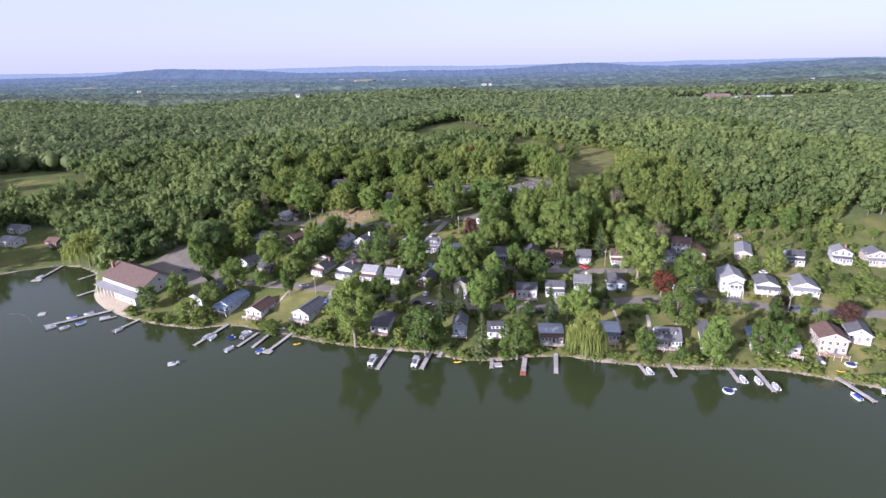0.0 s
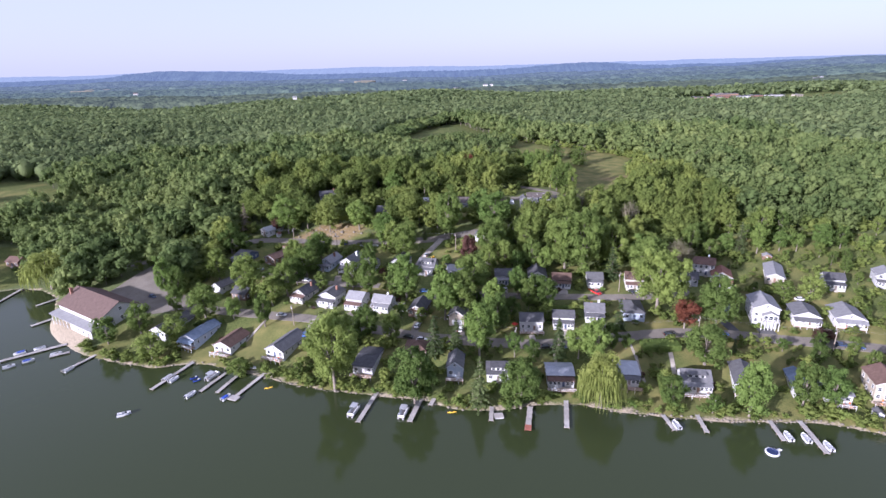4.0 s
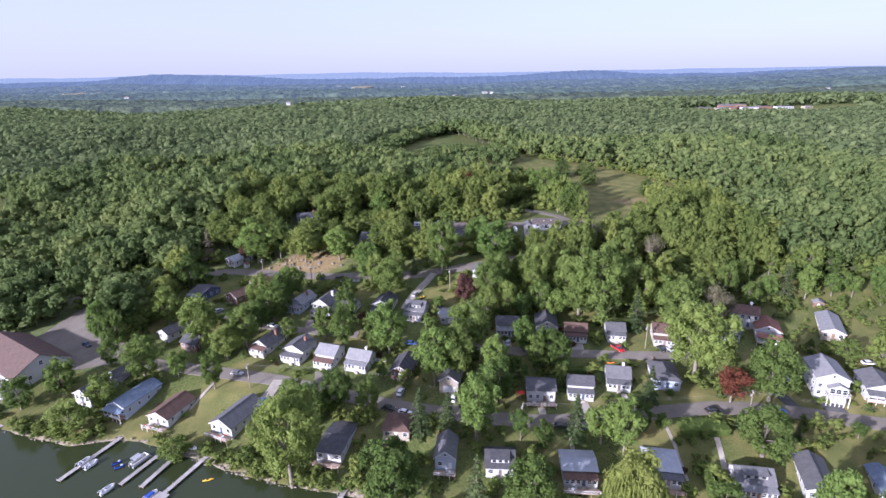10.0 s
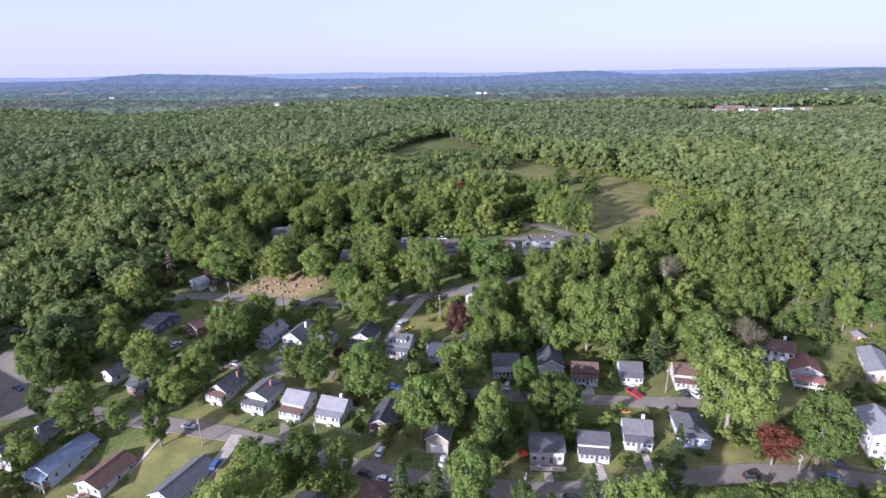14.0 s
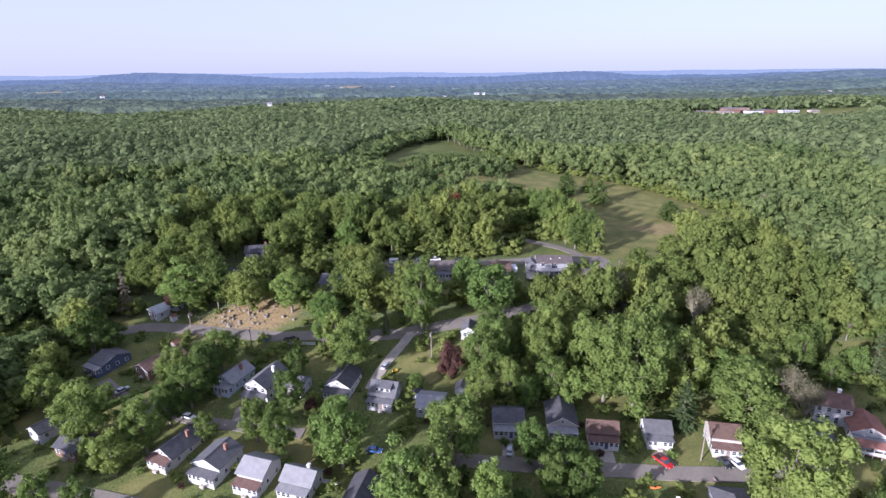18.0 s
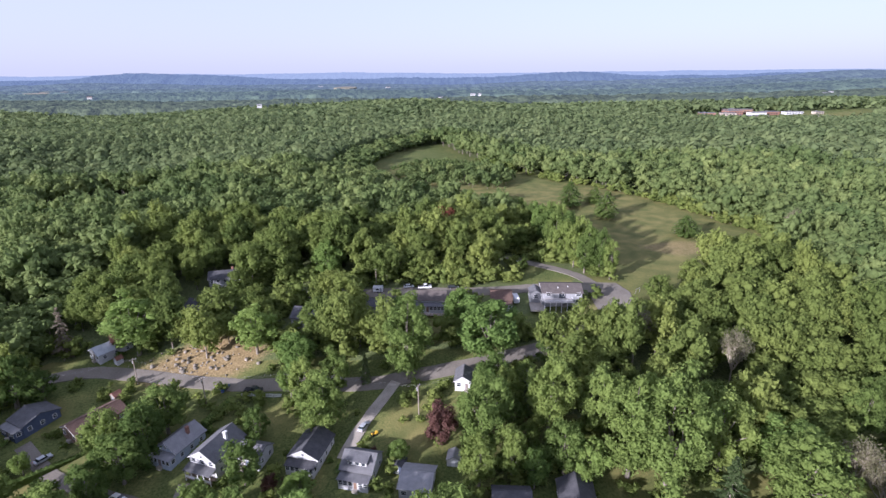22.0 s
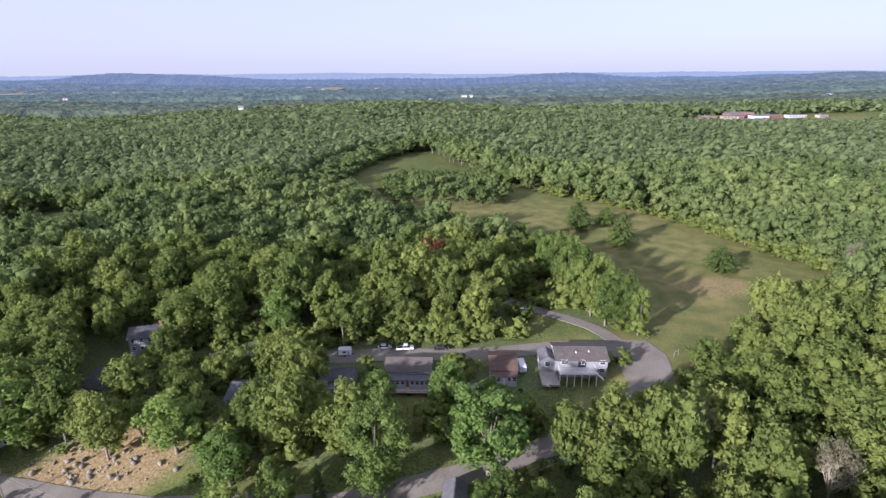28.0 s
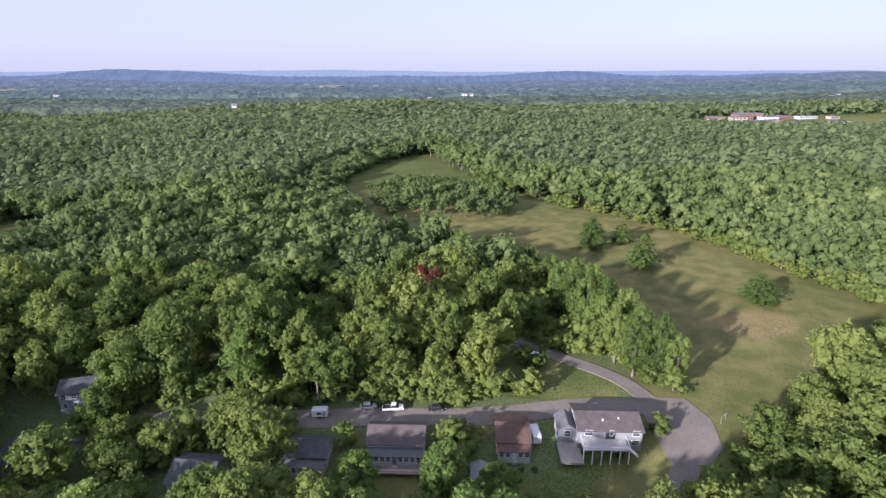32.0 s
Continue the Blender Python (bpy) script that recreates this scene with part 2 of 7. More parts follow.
def box(bm, x0, y0, z0, x1, y1, z1, bevel=0.0):
    made = bmesh.ops.create_cube(bm, size=1, matrix=Matrix.Translation(((x0 + x1) / 2, (y0 + y1) / 2, (z0 + z1) / 2)) @ Matrix.Diagonal((abs(x1 - x0), abs(y1 - y0), abs(z1 - z0), 1)))
    if bevel:
        edges = {e for v in made["verts"] for e in v.link_edges}
        bmesh.ops.bevel(bm, geom=list(edges), offset=bevel, segments=1, affect="EDGES")
    return bm


def boxed(*a, **k):
    return box(bmesh.new(), *a, **k)


def thing(name, m, label, category, group=""):
    ob = new(name)
    ob.empty_display_size = 0.5
    ob.matrix_basis = m
    return tagged(ob, label, category, group)


def mesh_arrays(name, verts, tris, quads, mats, tri_mat=None, quad_mat=None):
    """A mesh from numpy arrays."""
    me = bpy.data.meshes.new(name)
    nt, nq = len(tris), len(quads)
    me.vertices.add(len(verts))
    me.vertices.foreach_set("co", np.ascontiguousarray(verts, dtype=np.float32).ravel())
    me.loops.add(nt * 3 + nq * 4)
    me.loops.foreach_set("vertex_index", np.concatenate([np.asarray(tris, dtype=np.int32).ravel(), np.asarray(quads, dtype=np.int32).ravel()]))
    me.polygons.add(nt + nq)
    me.polygons.foreach_set("loop_start", np.concatenate([np.arange(nt) * 3, nt * 3 + np.arange(nq) * 4]).astype(np.int32))
    me.polygons.foreach_set("loop_total", np.concatenate([np.full(nt, 3), np.full(nq, 4)]).astype(np.int32))
    for m in mats:
        me.materials.append(m)
    if tri_mat is not None:
        me.polygons.foreach_set("material_index", np.concatenate([tri_mat, quad_mat]).astype(np.int32))
    me.update(calc_edges=True)
    me.validate()
    return me


# ---- the lie of the land ----
SHORE = [(-560, 253.3), (-346.7, 273.3), (-286.7, 289.3), (-264, 306.7), (-245.3, 314.7), (-229.3, 312), (-213.3, 301.3), (-197.3, 276), (-194.2, 271.3), (-185.3, 259.4), (-176.6, 251), (-170.6, 247.5), (-162.2, 241.2), (-153.5, 236), (-140, 231), (-120, 225.3), (-105.3, 228), (-96, 226.7), (-76, 218.7), (-58.7, 211.3), (-42.7, 206.7), (-22.7, 202), (-5.3, 198.7), (4, 193.3), (18.7, 192), (34.7, 194.7), (49.3, 194.7), (61.3, 190), (80, 186), (96, 183.3), (114.7, 182.7), (129.3, 181.3), (140, 176.7), (149.3, 172), (161.3, 167.3), (240, 149.3), (400, 120), (560, 106.7)]
PROFILE = [(-80, -4), (-8, -2.7), (0, -0.2), (1.6, 0.5), (8, 1.3), (18.7, 3.1), (29.3, 6.4), (45.3, 8.4), (66.7, 11.3), (100, 15.5), (124, 18.7), (146, 23.8), (168, 27.2), (188, 30.4), (205, 31.3), (333.3, 34), (533.3, 35.3), (1066.7, 29.3), (1600, 36), (2266.7, 26.7), (3066.7, 34.7), (6666.7, 53.3)]


def lerp(table, v):
    return float(np.interp(v, [a for a, _ in table], [b for _, b in table]))


def ground(x, y):
    """Height of the land: a bank that climbs from the shore to a wooded plateau."""
    return lerp(PROFILE, y - lerp(SHORE, x)) + float(relief(x, y))


def relief(x, y):
    """Low swells of the wooded plateau, well behind the village."""
    k = np.clip((np.asarray(y, float) - 480) / 420, 0, 1)
    k = k * k * (3 - 2 * k)
    x, y = np.asarray(x, float), np.asarray(y, float)
    swell = 6.5 * np.sin(x / 190 + y / 610 + 0.6) * np.cos(y / 230 + x / 900) + 3.2 * np.sin(x / 77 + 2.0) * np.sin(y / 96)
    dip = -14 * np.exp(-((x + 620) / 330) ** 2) * np.clip((y - 520) / 500, 0, 1)
    rise = 10 * np.exp(-((x - 60) / 420) ** 2 - ((y - 1150) / 420) ** 2)
    school = 2 * np.exp(-((x - 690) / 180) ** 2 - ((y - 1255) / 60) ** 2) - 5 * np.exp(-((x - 660) / 260) ** 2 - ((y - 1120) / 90) ** 2)
    u, v = (x + 171.8) * 0.848 - (y - 260.8) * 0.53, (x + 171.8) * 0.53 + (y - 260.8) * 0.848
    shelf = 2.3 * np.exp(-((u / 25) ** 4) - ((v - 5) / 12) ** 2)
    valley = -15 * np.exp(-((x + 300) / 120) ** 2 - ((y - 640) / 150) ** 2)
    return k * (swell + dip + rise + school) + shelf + valley


def ground_many(x, y):
    sx, sy = zip(*SHORE)
    px, pz = zip(*PROFILE)
    return np.interp(y - np.interp(x, sx, sy), px, pz) + relief(x, y)


def inside(poly, x, y):
    """Which of the points lie in a polygon."""
    x, y = np.asarray(x, float), np.asarray(y, float)
    hit = np.zeros(x.shape, bool)
    for (x0, y0), (x1, y1) in zip(poly, poly[1:] + poly[:1]):
        cross = (y0 > y) != (y1 > y)
        if y1 != y0:
            hit ^= cross & (x < (x1 - x0) * (y - y0) / (y1 - y0) + x0)
    return hit


def near_line(line, x, y):
    """Distance of points from a polyline."""
    x, y = np.asarray(x, float), np.asarray(y, float)
    best = np.full(x.shape, 1e9)
    for (x0, y0), (x1, y1) in zip(line, line[1:]):
        dx, dy = x1 - x0, y1 - y0
        k = np.clip(((x - x0) * dx + (y - y0) * dy) / (dx * dx + dy * dy), 0, 1)
        best = np.minimum(best, np.hypot(x - x0 - k * dx, y - y0 - k * dy))
    return best


FIELD = [(80, 366), (92, 362), (106, 368), (122, 378), (144, 391), (165, 405), (194, 428), (181, 462), (169, 502), (154, 530), (136, 565), (109, 593), (80, 645), (42, 726), (20, 808), (-12, 775), (-45, 695), (-48, 637), (-25, 590), (-10, 512), (18, 503), (38, 498), (55, 484), (69, 449), (80, 422), (87, 398), (86, 380)]
ISLAND = [(-22, 650), (-6, 690), (40, 672), (82, 602), (76, 574), (54, 562), (21, 572), (-10, 580)]
VILLAGE = [(-160, 205), (-150, 262), (-132, 262), (-124, 300), (-128, 348), (-100, 354), (-66, 344), (0, 340), (40, 347), (52, 330), (56, 294), (120, 286), (130, 302), (152, 314), (215, 308), (340, 288), (340, 90), (0, 150)]
LOT = [(-176, 282), (-170, 306), (-163, 319), (-150, 305), (-142, 287), (-124, 276), (-126, 266), (-142, 262), (-160, 272)]
GLADES = [(51, 403, 9), (46, 394, 7), (507, 1163, 47), (491, 1203, 40), (545, 1163, 49), (588, 1128, 56), (657, 1133, 58), (725, 1158, 56), (787, 1188, 54), (563, 1208, 56), (638, 1203, 67), (713, 1218, 67), (787, 1233, 56), (850, 1238, 40), (905, 1242, 36), (600, 1100, 46), (670, 1105, 46), (740, 1125, 44), (540, 1075, 44), (590, 1040, 50), (650, 1045, 52), (710, 1070, 48), (770, 1120, 44), (551, 1248, 38), (626, 1258, 45), (700, 1263, 45), (-345, 430, 42), (-318, 436, 32), (-368, 458, 40), (-328, 412, 24), (-205, 538, 28), (-226, 560, 42), (-204, 588, 36), (-250, 580, 38), (60, 395, 14), (64, 365, 12), (-285, 335, 26), (-262, 330, 18), (36, 354, 9), (2, 354, 8), (-18, 356, 7), (-8, 354, 9), (12, 354, 9), (24, 356, 8), (52, 356, 9), (66, 357, 9)]
ROADS = {
    "shore_road": (6.0, [(-153, 285), (-139, 276), (-123, 268), (-99, 263), (-76, 257), (-59, 252.5), (-44, 247), (-26, 240.5), (-13, 236), (3, 231.5), (18, 228.5), (36, 227), (55, 227.5), (75, 229.5), (95, 231), (110, 230), (126, 227), (142, 222), (159, 217), (175, 212.5), (195, 210), (240, 204), (300, 190)]),
    "second_street": (5.0, [(-4, 266), (7, 267), (21, 266), (37, 264.5), (55, 262.5), (75, 260), (92, 259), (106, 260), (116, 262)]),
    "upper_road": (6.0, [(-190, 318), (-150, 328), (-127, 335), (-118, 340), (-107, 343), (-90, 340), (-72, 335), (-53, 331), (-33, 330), (-16, 328.5), (-2, 328.5), (12, 331), (28, 335), (42, 340), (61, 346), (72, 353), (80, 361), (86, 370), (83, 381)]),
    "top_street": (6.5, [(-60, 384), (-36, 383), (-15, 382), (7, 381), (25, 380), (40, 381), (56, 383), (72, 383), (83, 381)]),
    "side_street": (5.0, [(81, 382), (76, 394), (68, 402), (56, 411), (48, 418)]),
    "gravel_lane": (3.6, [(0, 328), (-4, 321), (-8, 313), (-11, 305), (-13, 298)]),
    "inner_lane": (4.0, [(-109, 309), (-93, 297), (-76, 290), (-62, 285.5), (-47, 282), (-31, 279)]),
    "corner_drive": (4.0, [(-57, 252), (-58, 243), (-62, 236)]),
}


# ---- ground, water, roads ----
def smooth(a, b, v):
    k = np.clip((v - a) / (b - a), 0, 1)
    return k * k * (3 - 2 * k)


def spread_axis(lo, hi, step, far, ratio):
    """Even steps between lo and hi, growing ones out to far."""
    mid = list(np.arange(lo, hi + step / 2, step))
    up, s = [mid[-1]], step
    while up[-1] < far:
        s = min(s * ratio, 160)
        up.append(up[-1] + s)
    return mid, up[1:]


def build_ground():
    mid, up = spread_axis(-240, 240, 3.0, 4900, 1.12)
    xs = np.array([-v for v in up[::-1]] + mid + up)
    ymid, yup = spread_axis(140, 440, 3.0, 4900, 1.10)
    ymid = ymid + list(np.arange(445, 830, 5.0))
    yup = [v + 385 for v in yup if v < 4500]
    ys = np.array([-4900, -3000, -1500, -600, -200, 0, 80, 120] + ymid + yup)
    gx, gy = np.meshgrid(xs, ys)
    gz = ground_many(gx, gy)
    rough = np.array([noise.noise((x * 0.11, y * 0.11, 3.0)) for x, y in zip(gx.ravel(), gy.ravel())]).reshape(gx.shape)
    shore_d = gy - np.interp(gx, *zip(*SHORE))
    gz = gz + rough * 0.14 * smooth(2, 14, shore_d)
    nx, ny = len(xs), len(ys)
    idx = np.arange(nx * ny).reshape(ny, nx)
    quads = np.stack([idx[:-1, :-1], idx[:-1, 1:], idx[1:, 1:], idx[1:, :-1]], -1).reshape(-1, 4)
    verts = np.stack([gx, gy, gz], -1).reshape(-1, 3)
    me = mesh_arrays("ground", verts, np.zeros((0, 3), int), quads, [ground_material()])
    me.polygons.foreach_set("use_smooth", np.ones(len(quads), bool))
    px, py = gx.ravel(), gy.ravel()
    d = shore_d.ravel()
    wob = np.array([noise.noise((x * 0.05, y * 0.05, 8.0)) for x, y in zip(px, py)])
    edge = near_line(FIELD + FIELD[:1], px, py)
    field = inside(FIELD, px, py) | (edge < 7)
    village = inside(VILLAGE, px, py)
    clear = np.zeros(len(px))
    for cx, cy, r in GLADES:
        clear = np.maximum(clear, 1 - smooth(r * 0.8, r * 1.2, np.hypot(px - cx, py - cy)))
    lawn = np.maximum(np.maximum(field, village), clear)
    bank = np.clip(1.6 - np.hypot((px + 72) / 23, (py - 345) / 13) * 1.25 + wob * 0.7, 0, 1)
    beach = np.clip(1.7 - np.hypot(((px + 178.5) * 0.848 - (py - 256) * 0.53) / 21, ((px + 178.5) * 0.53 + (py - 256) * 0.848) / 9) * 1.25, 0, 1)
    strip = (1 - smooth(1.0, 3.2, d + wob * 2.0)) * (d > -12)
    wide = np.array([noise.noise((x * 0.014, y * 0.014, 15.0)) for x, y in zip(px, py)])
    dry = np.clip(0.46 + field * (0.36 - 0.5 * smooth(600, 690, py) + 0.35 * wide) + wob * (0.85 - 0.65 * field) + 0.3 * ((px > 70) & (py < 262)) + 0.38 * (np.hypot((px + 88) / 30, (py - 240) / 16) < 1), 0, 1)
    patch = np.clip(1.3 - np.hypot((px - 143) / 30, (py - 426) / 20) * 1.1 + wob, 0, 1) * field
    for name, values in (("lawn", lawn), ("bare", np.maximum(bank, patch * 0.55)), ("sandy", np.maximum(beach, strip * 0.75)), ("dry", dry)):
        me.attributes.new(name, "FLOAT", "POINT").data.foreach_set("value", np.asarray(values, dtype=np.float32))
    return tagged(new("ground", me), "grassy land climbing from the lake shore to woods", "ground", kind="structure")


def ground_material():
    """Forest floor, lawn, dry grass, bare earth and sand, blended by where each lies."""
    m = bpy.data.materials.new("land")
    m.use_nodes = True
    nt = m.node_tree
    n, ln = nt.nodes, nt.links.new
    bsdf = n["Principled BSDF"]
    co = n.new("ShaderNodeTexCoord")
    big, small = n.new("ShaderNodeTexNoise"), n.new("ShaderNodeTexNoise")
    big.inputs["Scale"].default_value, big.inputs["Detail"].default_value = 0.12, 6
    small.inputs["Scale"].default_value, small.inputs["Detail"].default_value = 1.6, 5
    for tex in (big, small):
        ln(co.outputs["Object"], tex.inputs["Vector"])

    def ramp(source, a, b):
        r = n.new("ShaderNodeValToRGB")
        r.color_ramp.elements[0].position, r.color_ramp.elements[1].position = 0.35, 0.65
        r.color_ramp.elements[0].color, r.color_ramp.elements[1].color = (*a, 1), (*b, 1)
        ln(source.outputs[0], r.inputs[0])
        return r.outputs[0]

    def blend(a, b, name, lo=0.25, hi=0.75):
        at = n.new("ShaderNodeAttribute")
        at.attribute_name = name
        jit = n.new("ShaderNodeMath")
        jit.operation = "MULTIPLY_ADD"
        jit.inputs[1].default_value = 0.5
        sub = n.new("ShaderNodeMath")
        sub.operation = "SUBTRACT"
        sub.inputs[1].default_value = 0.25
        ln(small.outputs[0], jit.inputs[0])
        ln(at.outputs["Fac"], jit.inputs[2])
        ln(jit.outputs[0], sub.inputs[0])
        k = n.new("ShaderNodeMapRange")
        k.inputs[1].default_value, k.inputs[2].default_value = lo, hi
        ln(sub.outputs[0], k.inputs[0])
        mix = n.new("ShaderNodeMix")
        mix.data_type = "RGBA"
        ln(k.outputs[0], mix.inputs[0])
        ln(a, mix.inputs[6])
        ln(b, mix.inputs[7])
        return mix.outputs[2]

    floor = ramp(small, (0.069, 0.090, 0.034), (0.138, 0.161, 0.064))
    green = ramp(small, (0.060, 0.084, 0.024), (0.134, 0.152, 0.048))
    straw = ramp(big, (0.134, 0.140, 0.047), (0.182, 0.168, 0.062))
    earth = ramp(small, (0.161, 0.117, 0.055), (0.310, 0.236, 0.121))
    sand = ramp(small, (0.23, 0.195, 0.14), (0.38, 0.325, 0.24))
    grass = blend(green, straw, "dry", 0.3, 0.9)
    worn = n.new("ShaderNodeMix")  # trodden and shaggy patches
    worn.data_type, worn.blend_type = "RGBA", "MULTIPLY"
    tone = ramp(big, (0.80, 0.83, 0.80), (1.08, 1.05, 1.03))
    worn.inputs[0].default_value = 1.0
    ln(grass, worn.inputs[6])
    ln(tone, worn.inputs[7])
    grass = worn.outputs[2]
    colour = blend(floor, grass, "lawn", 0.4, 0.6)
    colour = blend(colour, earth, "bare", 0.35, 0.7)
    colour = blend(colour, sand, "sandy", 0.35, 0.65)
    ln(colour, bsdf.inputs["Base Color"])
    bsdf.inputs["Roughness"].default_value = 0.95
    bsdf.inputs["Specular IOR Level"].default_value = 0.1
    b = n.new("ShaderNodeBump")
    b.inputs["Strength"].default_value, b.inputs["Distance"].default_value = 0.5, 0.25
    ln(small.outputs[0], b.inputs["Height"])
    ln(b.outputs[0], bsdf.inputs["Normal"])
    return m


build_ground()

lake_m = bpy.data.materials.new("lake_water")
lake_m.use_nodes = True
ln_, nn_ = lake_m.node_tree.links.new, lake_m.node_tree.nodes
lb = nn_["Principled BSDF"]
lb.inputs["Base Color"].default_value = (0.030, 0.040, 0.015, 1)
lb.inputs["Roughness"].default_value = 0.10
lb.inputs["IOR"].default_value = 1.33
lco, lno, lbp = nn_.new("ShaderNodeTexCoord"), nn_.new("ShaderNodeTexNoise"), nn_.new("ShaderNodeBump")
lno.inputs["Scale"].default_value, lno.inputs["Detail"].default_value = 0.9, 4
lbp.inputs["Strength"].default_value, lbp.inputs["Distance"].default_value = 0.10, 0.12
ln_(lco.outputs["Object"], lno.inputs["Vector"])
ln_(lno.outputs[0], lbp.inputs["Height"])
ln_(lbp.outputs[0], lb.inputs["Normal"])
tagged(link_mesh("water", [(-4800, -4800, 0), (4800, -4800, 0), (4800, 330, 0), (-4800, 330, 0)], [(0, 1, 2, 3)], lake_m), "calm murky green lake water", "lake", kind="structure")


def resample(line, step):
    out = []
    for (x0, y0), (x1, y1) in zip(line, line[1:]):
        k = max(1, int(math.hypot(x1 - x0, y1 - y0) / step))
        out += [(x0 + (x1 - x0) * i / k, y0 + (y1 - y0) * i / k) for i in range(k)]
    out.append(line[-1])
    pts = np.array(out)
    for _ in range(3):
        pts[1:-1] = (pts[:-2] + 2 * pts[1:-1] + pts[2:]) / 4
    return pts


def ribbon(name, line, width, material, lift, label, category="road"):
    """A strip laid on the land, a few centimetres thick."""
    pts = resample(line, 2.5)
    tan = np.gradient(pts, axis=0)
    tan /= np.linalg.norm(tan, axis=1)[:, None]
    side = np.stack([tan[:, 1], -tan[:, 0]], 1)
    across = np.linspace(-0.5, 0.5, 5)
    rng = random.Random(len(line))
    rows = []
    for p, s in zip(pts, side):
        w = width + rng.uniform(-0.25, 0.25)
        rows.append([(p[0] + s[0] * w * a, p[1] + s[1] * w * a) for a in across])
    flat = np.array(rows).reshape(-1, 2)
    z = ground_many(flat[:, 0], flat[:, 1]) + lift
    n = len(rows)
    verts = [(x, y, h) for (x, y), h in zip(flat, z)]
    k = len(across)
    faces = [(i * k + j + 1, i * k + j, (i + 1) * k + j, (i + 1) * k + j + 1) for i in range(n - 1) for j in range(k - 1)]
    base = len(verts)
    verts += [(v[0], v[1], v[2] - lift - 0.3) for i in range(n) for v in (verts[i * k], verts[i * k + k - 1])]
    for i in range(n - 1):
        faces += [(i * k, base + i * 2, base + i * 2 + 2, (i + 1) * k), (i * k + k - 1, (i + 1) * k + k - 1, base + i * 2 + 3, base + i * 2 + 1)]
    return tagged(link_mesh(name, verts, faces, material), label, category, kind="structure")


for i, (name, (width, line)) in enumerate(ROADS.items()):
    stony = name in ("gravel_lane", "corner_drive")
    ribbon("road", line, width, M["gravel" if stony else "asphalt"], 0.20 + 0.004 * i, "pale gravel lane between lawns" if stony else "worn grey asphalt street with soft grass edges")


def sheet(name, poly, material, lift, label, category, step=3.0):
    """A patch of paving draped over the land."""
    xs, ys = [p[0] for p in poly], [p[1] for p in poly]
    bm = bmesh.new()
    bm.faces.new([bm.verts.new((x, y, 0)) for x, y in poly])
    for axis, lo, hi in (((1, 0, 0), min(xs), max(xs)), ((0, 1, 0), min(ys), max(ys))):
        v = lo + step
        while v < hi:
            bmesh.ops.bisect_plane(bm, geom=bm.verts[:] + bm.edges[:] + bm.faces[:], plane_co=(v * axis[0], v * axis[1], 0), plane_no=axis)
            v += step
    for v in bm.verts:
        v.co.z = ground(v.co.x, v.co.y) + lift
    bmesh.ops.recalc_face_normals(bm, faces=bm.faces[:])
    if sum(f.normal.z for f in bm.faces) < 0:
        bmesh.ops.reverse_faces(bm, faces=bm.faces[:])
    ob = part(name, bm, material, None, label)
    return tagged(ob, category=category, kind="structure")


sheet("pavement", LOT, M["asphalt"], 0.17, "wide worn asphalt lot behind the boathouse", "car park")


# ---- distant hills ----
def distance_material(glow, green, haze_tint):
    """Far woods: mottled crowns with relief, the haze in front of them painted in as emission."""
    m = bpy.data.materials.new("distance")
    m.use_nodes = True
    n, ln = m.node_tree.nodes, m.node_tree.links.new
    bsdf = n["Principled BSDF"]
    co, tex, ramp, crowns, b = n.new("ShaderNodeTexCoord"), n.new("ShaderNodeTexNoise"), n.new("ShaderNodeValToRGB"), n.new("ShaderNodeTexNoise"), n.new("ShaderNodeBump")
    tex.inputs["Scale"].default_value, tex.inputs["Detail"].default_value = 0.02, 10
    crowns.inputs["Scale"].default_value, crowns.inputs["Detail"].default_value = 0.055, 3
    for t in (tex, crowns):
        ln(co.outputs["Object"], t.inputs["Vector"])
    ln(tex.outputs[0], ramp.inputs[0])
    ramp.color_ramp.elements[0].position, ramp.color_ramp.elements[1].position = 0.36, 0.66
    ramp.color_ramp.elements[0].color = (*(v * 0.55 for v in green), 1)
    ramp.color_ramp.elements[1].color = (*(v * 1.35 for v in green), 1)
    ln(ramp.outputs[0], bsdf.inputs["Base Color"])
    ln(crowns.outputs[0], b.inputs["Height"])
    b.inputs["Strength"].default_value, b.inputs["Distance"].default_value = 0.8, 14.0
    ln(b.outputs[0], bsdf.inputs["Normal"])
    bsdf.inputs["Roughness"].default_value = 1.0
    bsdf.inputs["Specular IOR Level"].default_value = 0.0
    # the hills themselves give off the bluish light that haze would scatter
    bsdf.inputs["Emission Color"].default_value = (*haze_tint, 1)
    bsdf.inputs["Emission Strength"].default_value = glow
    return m


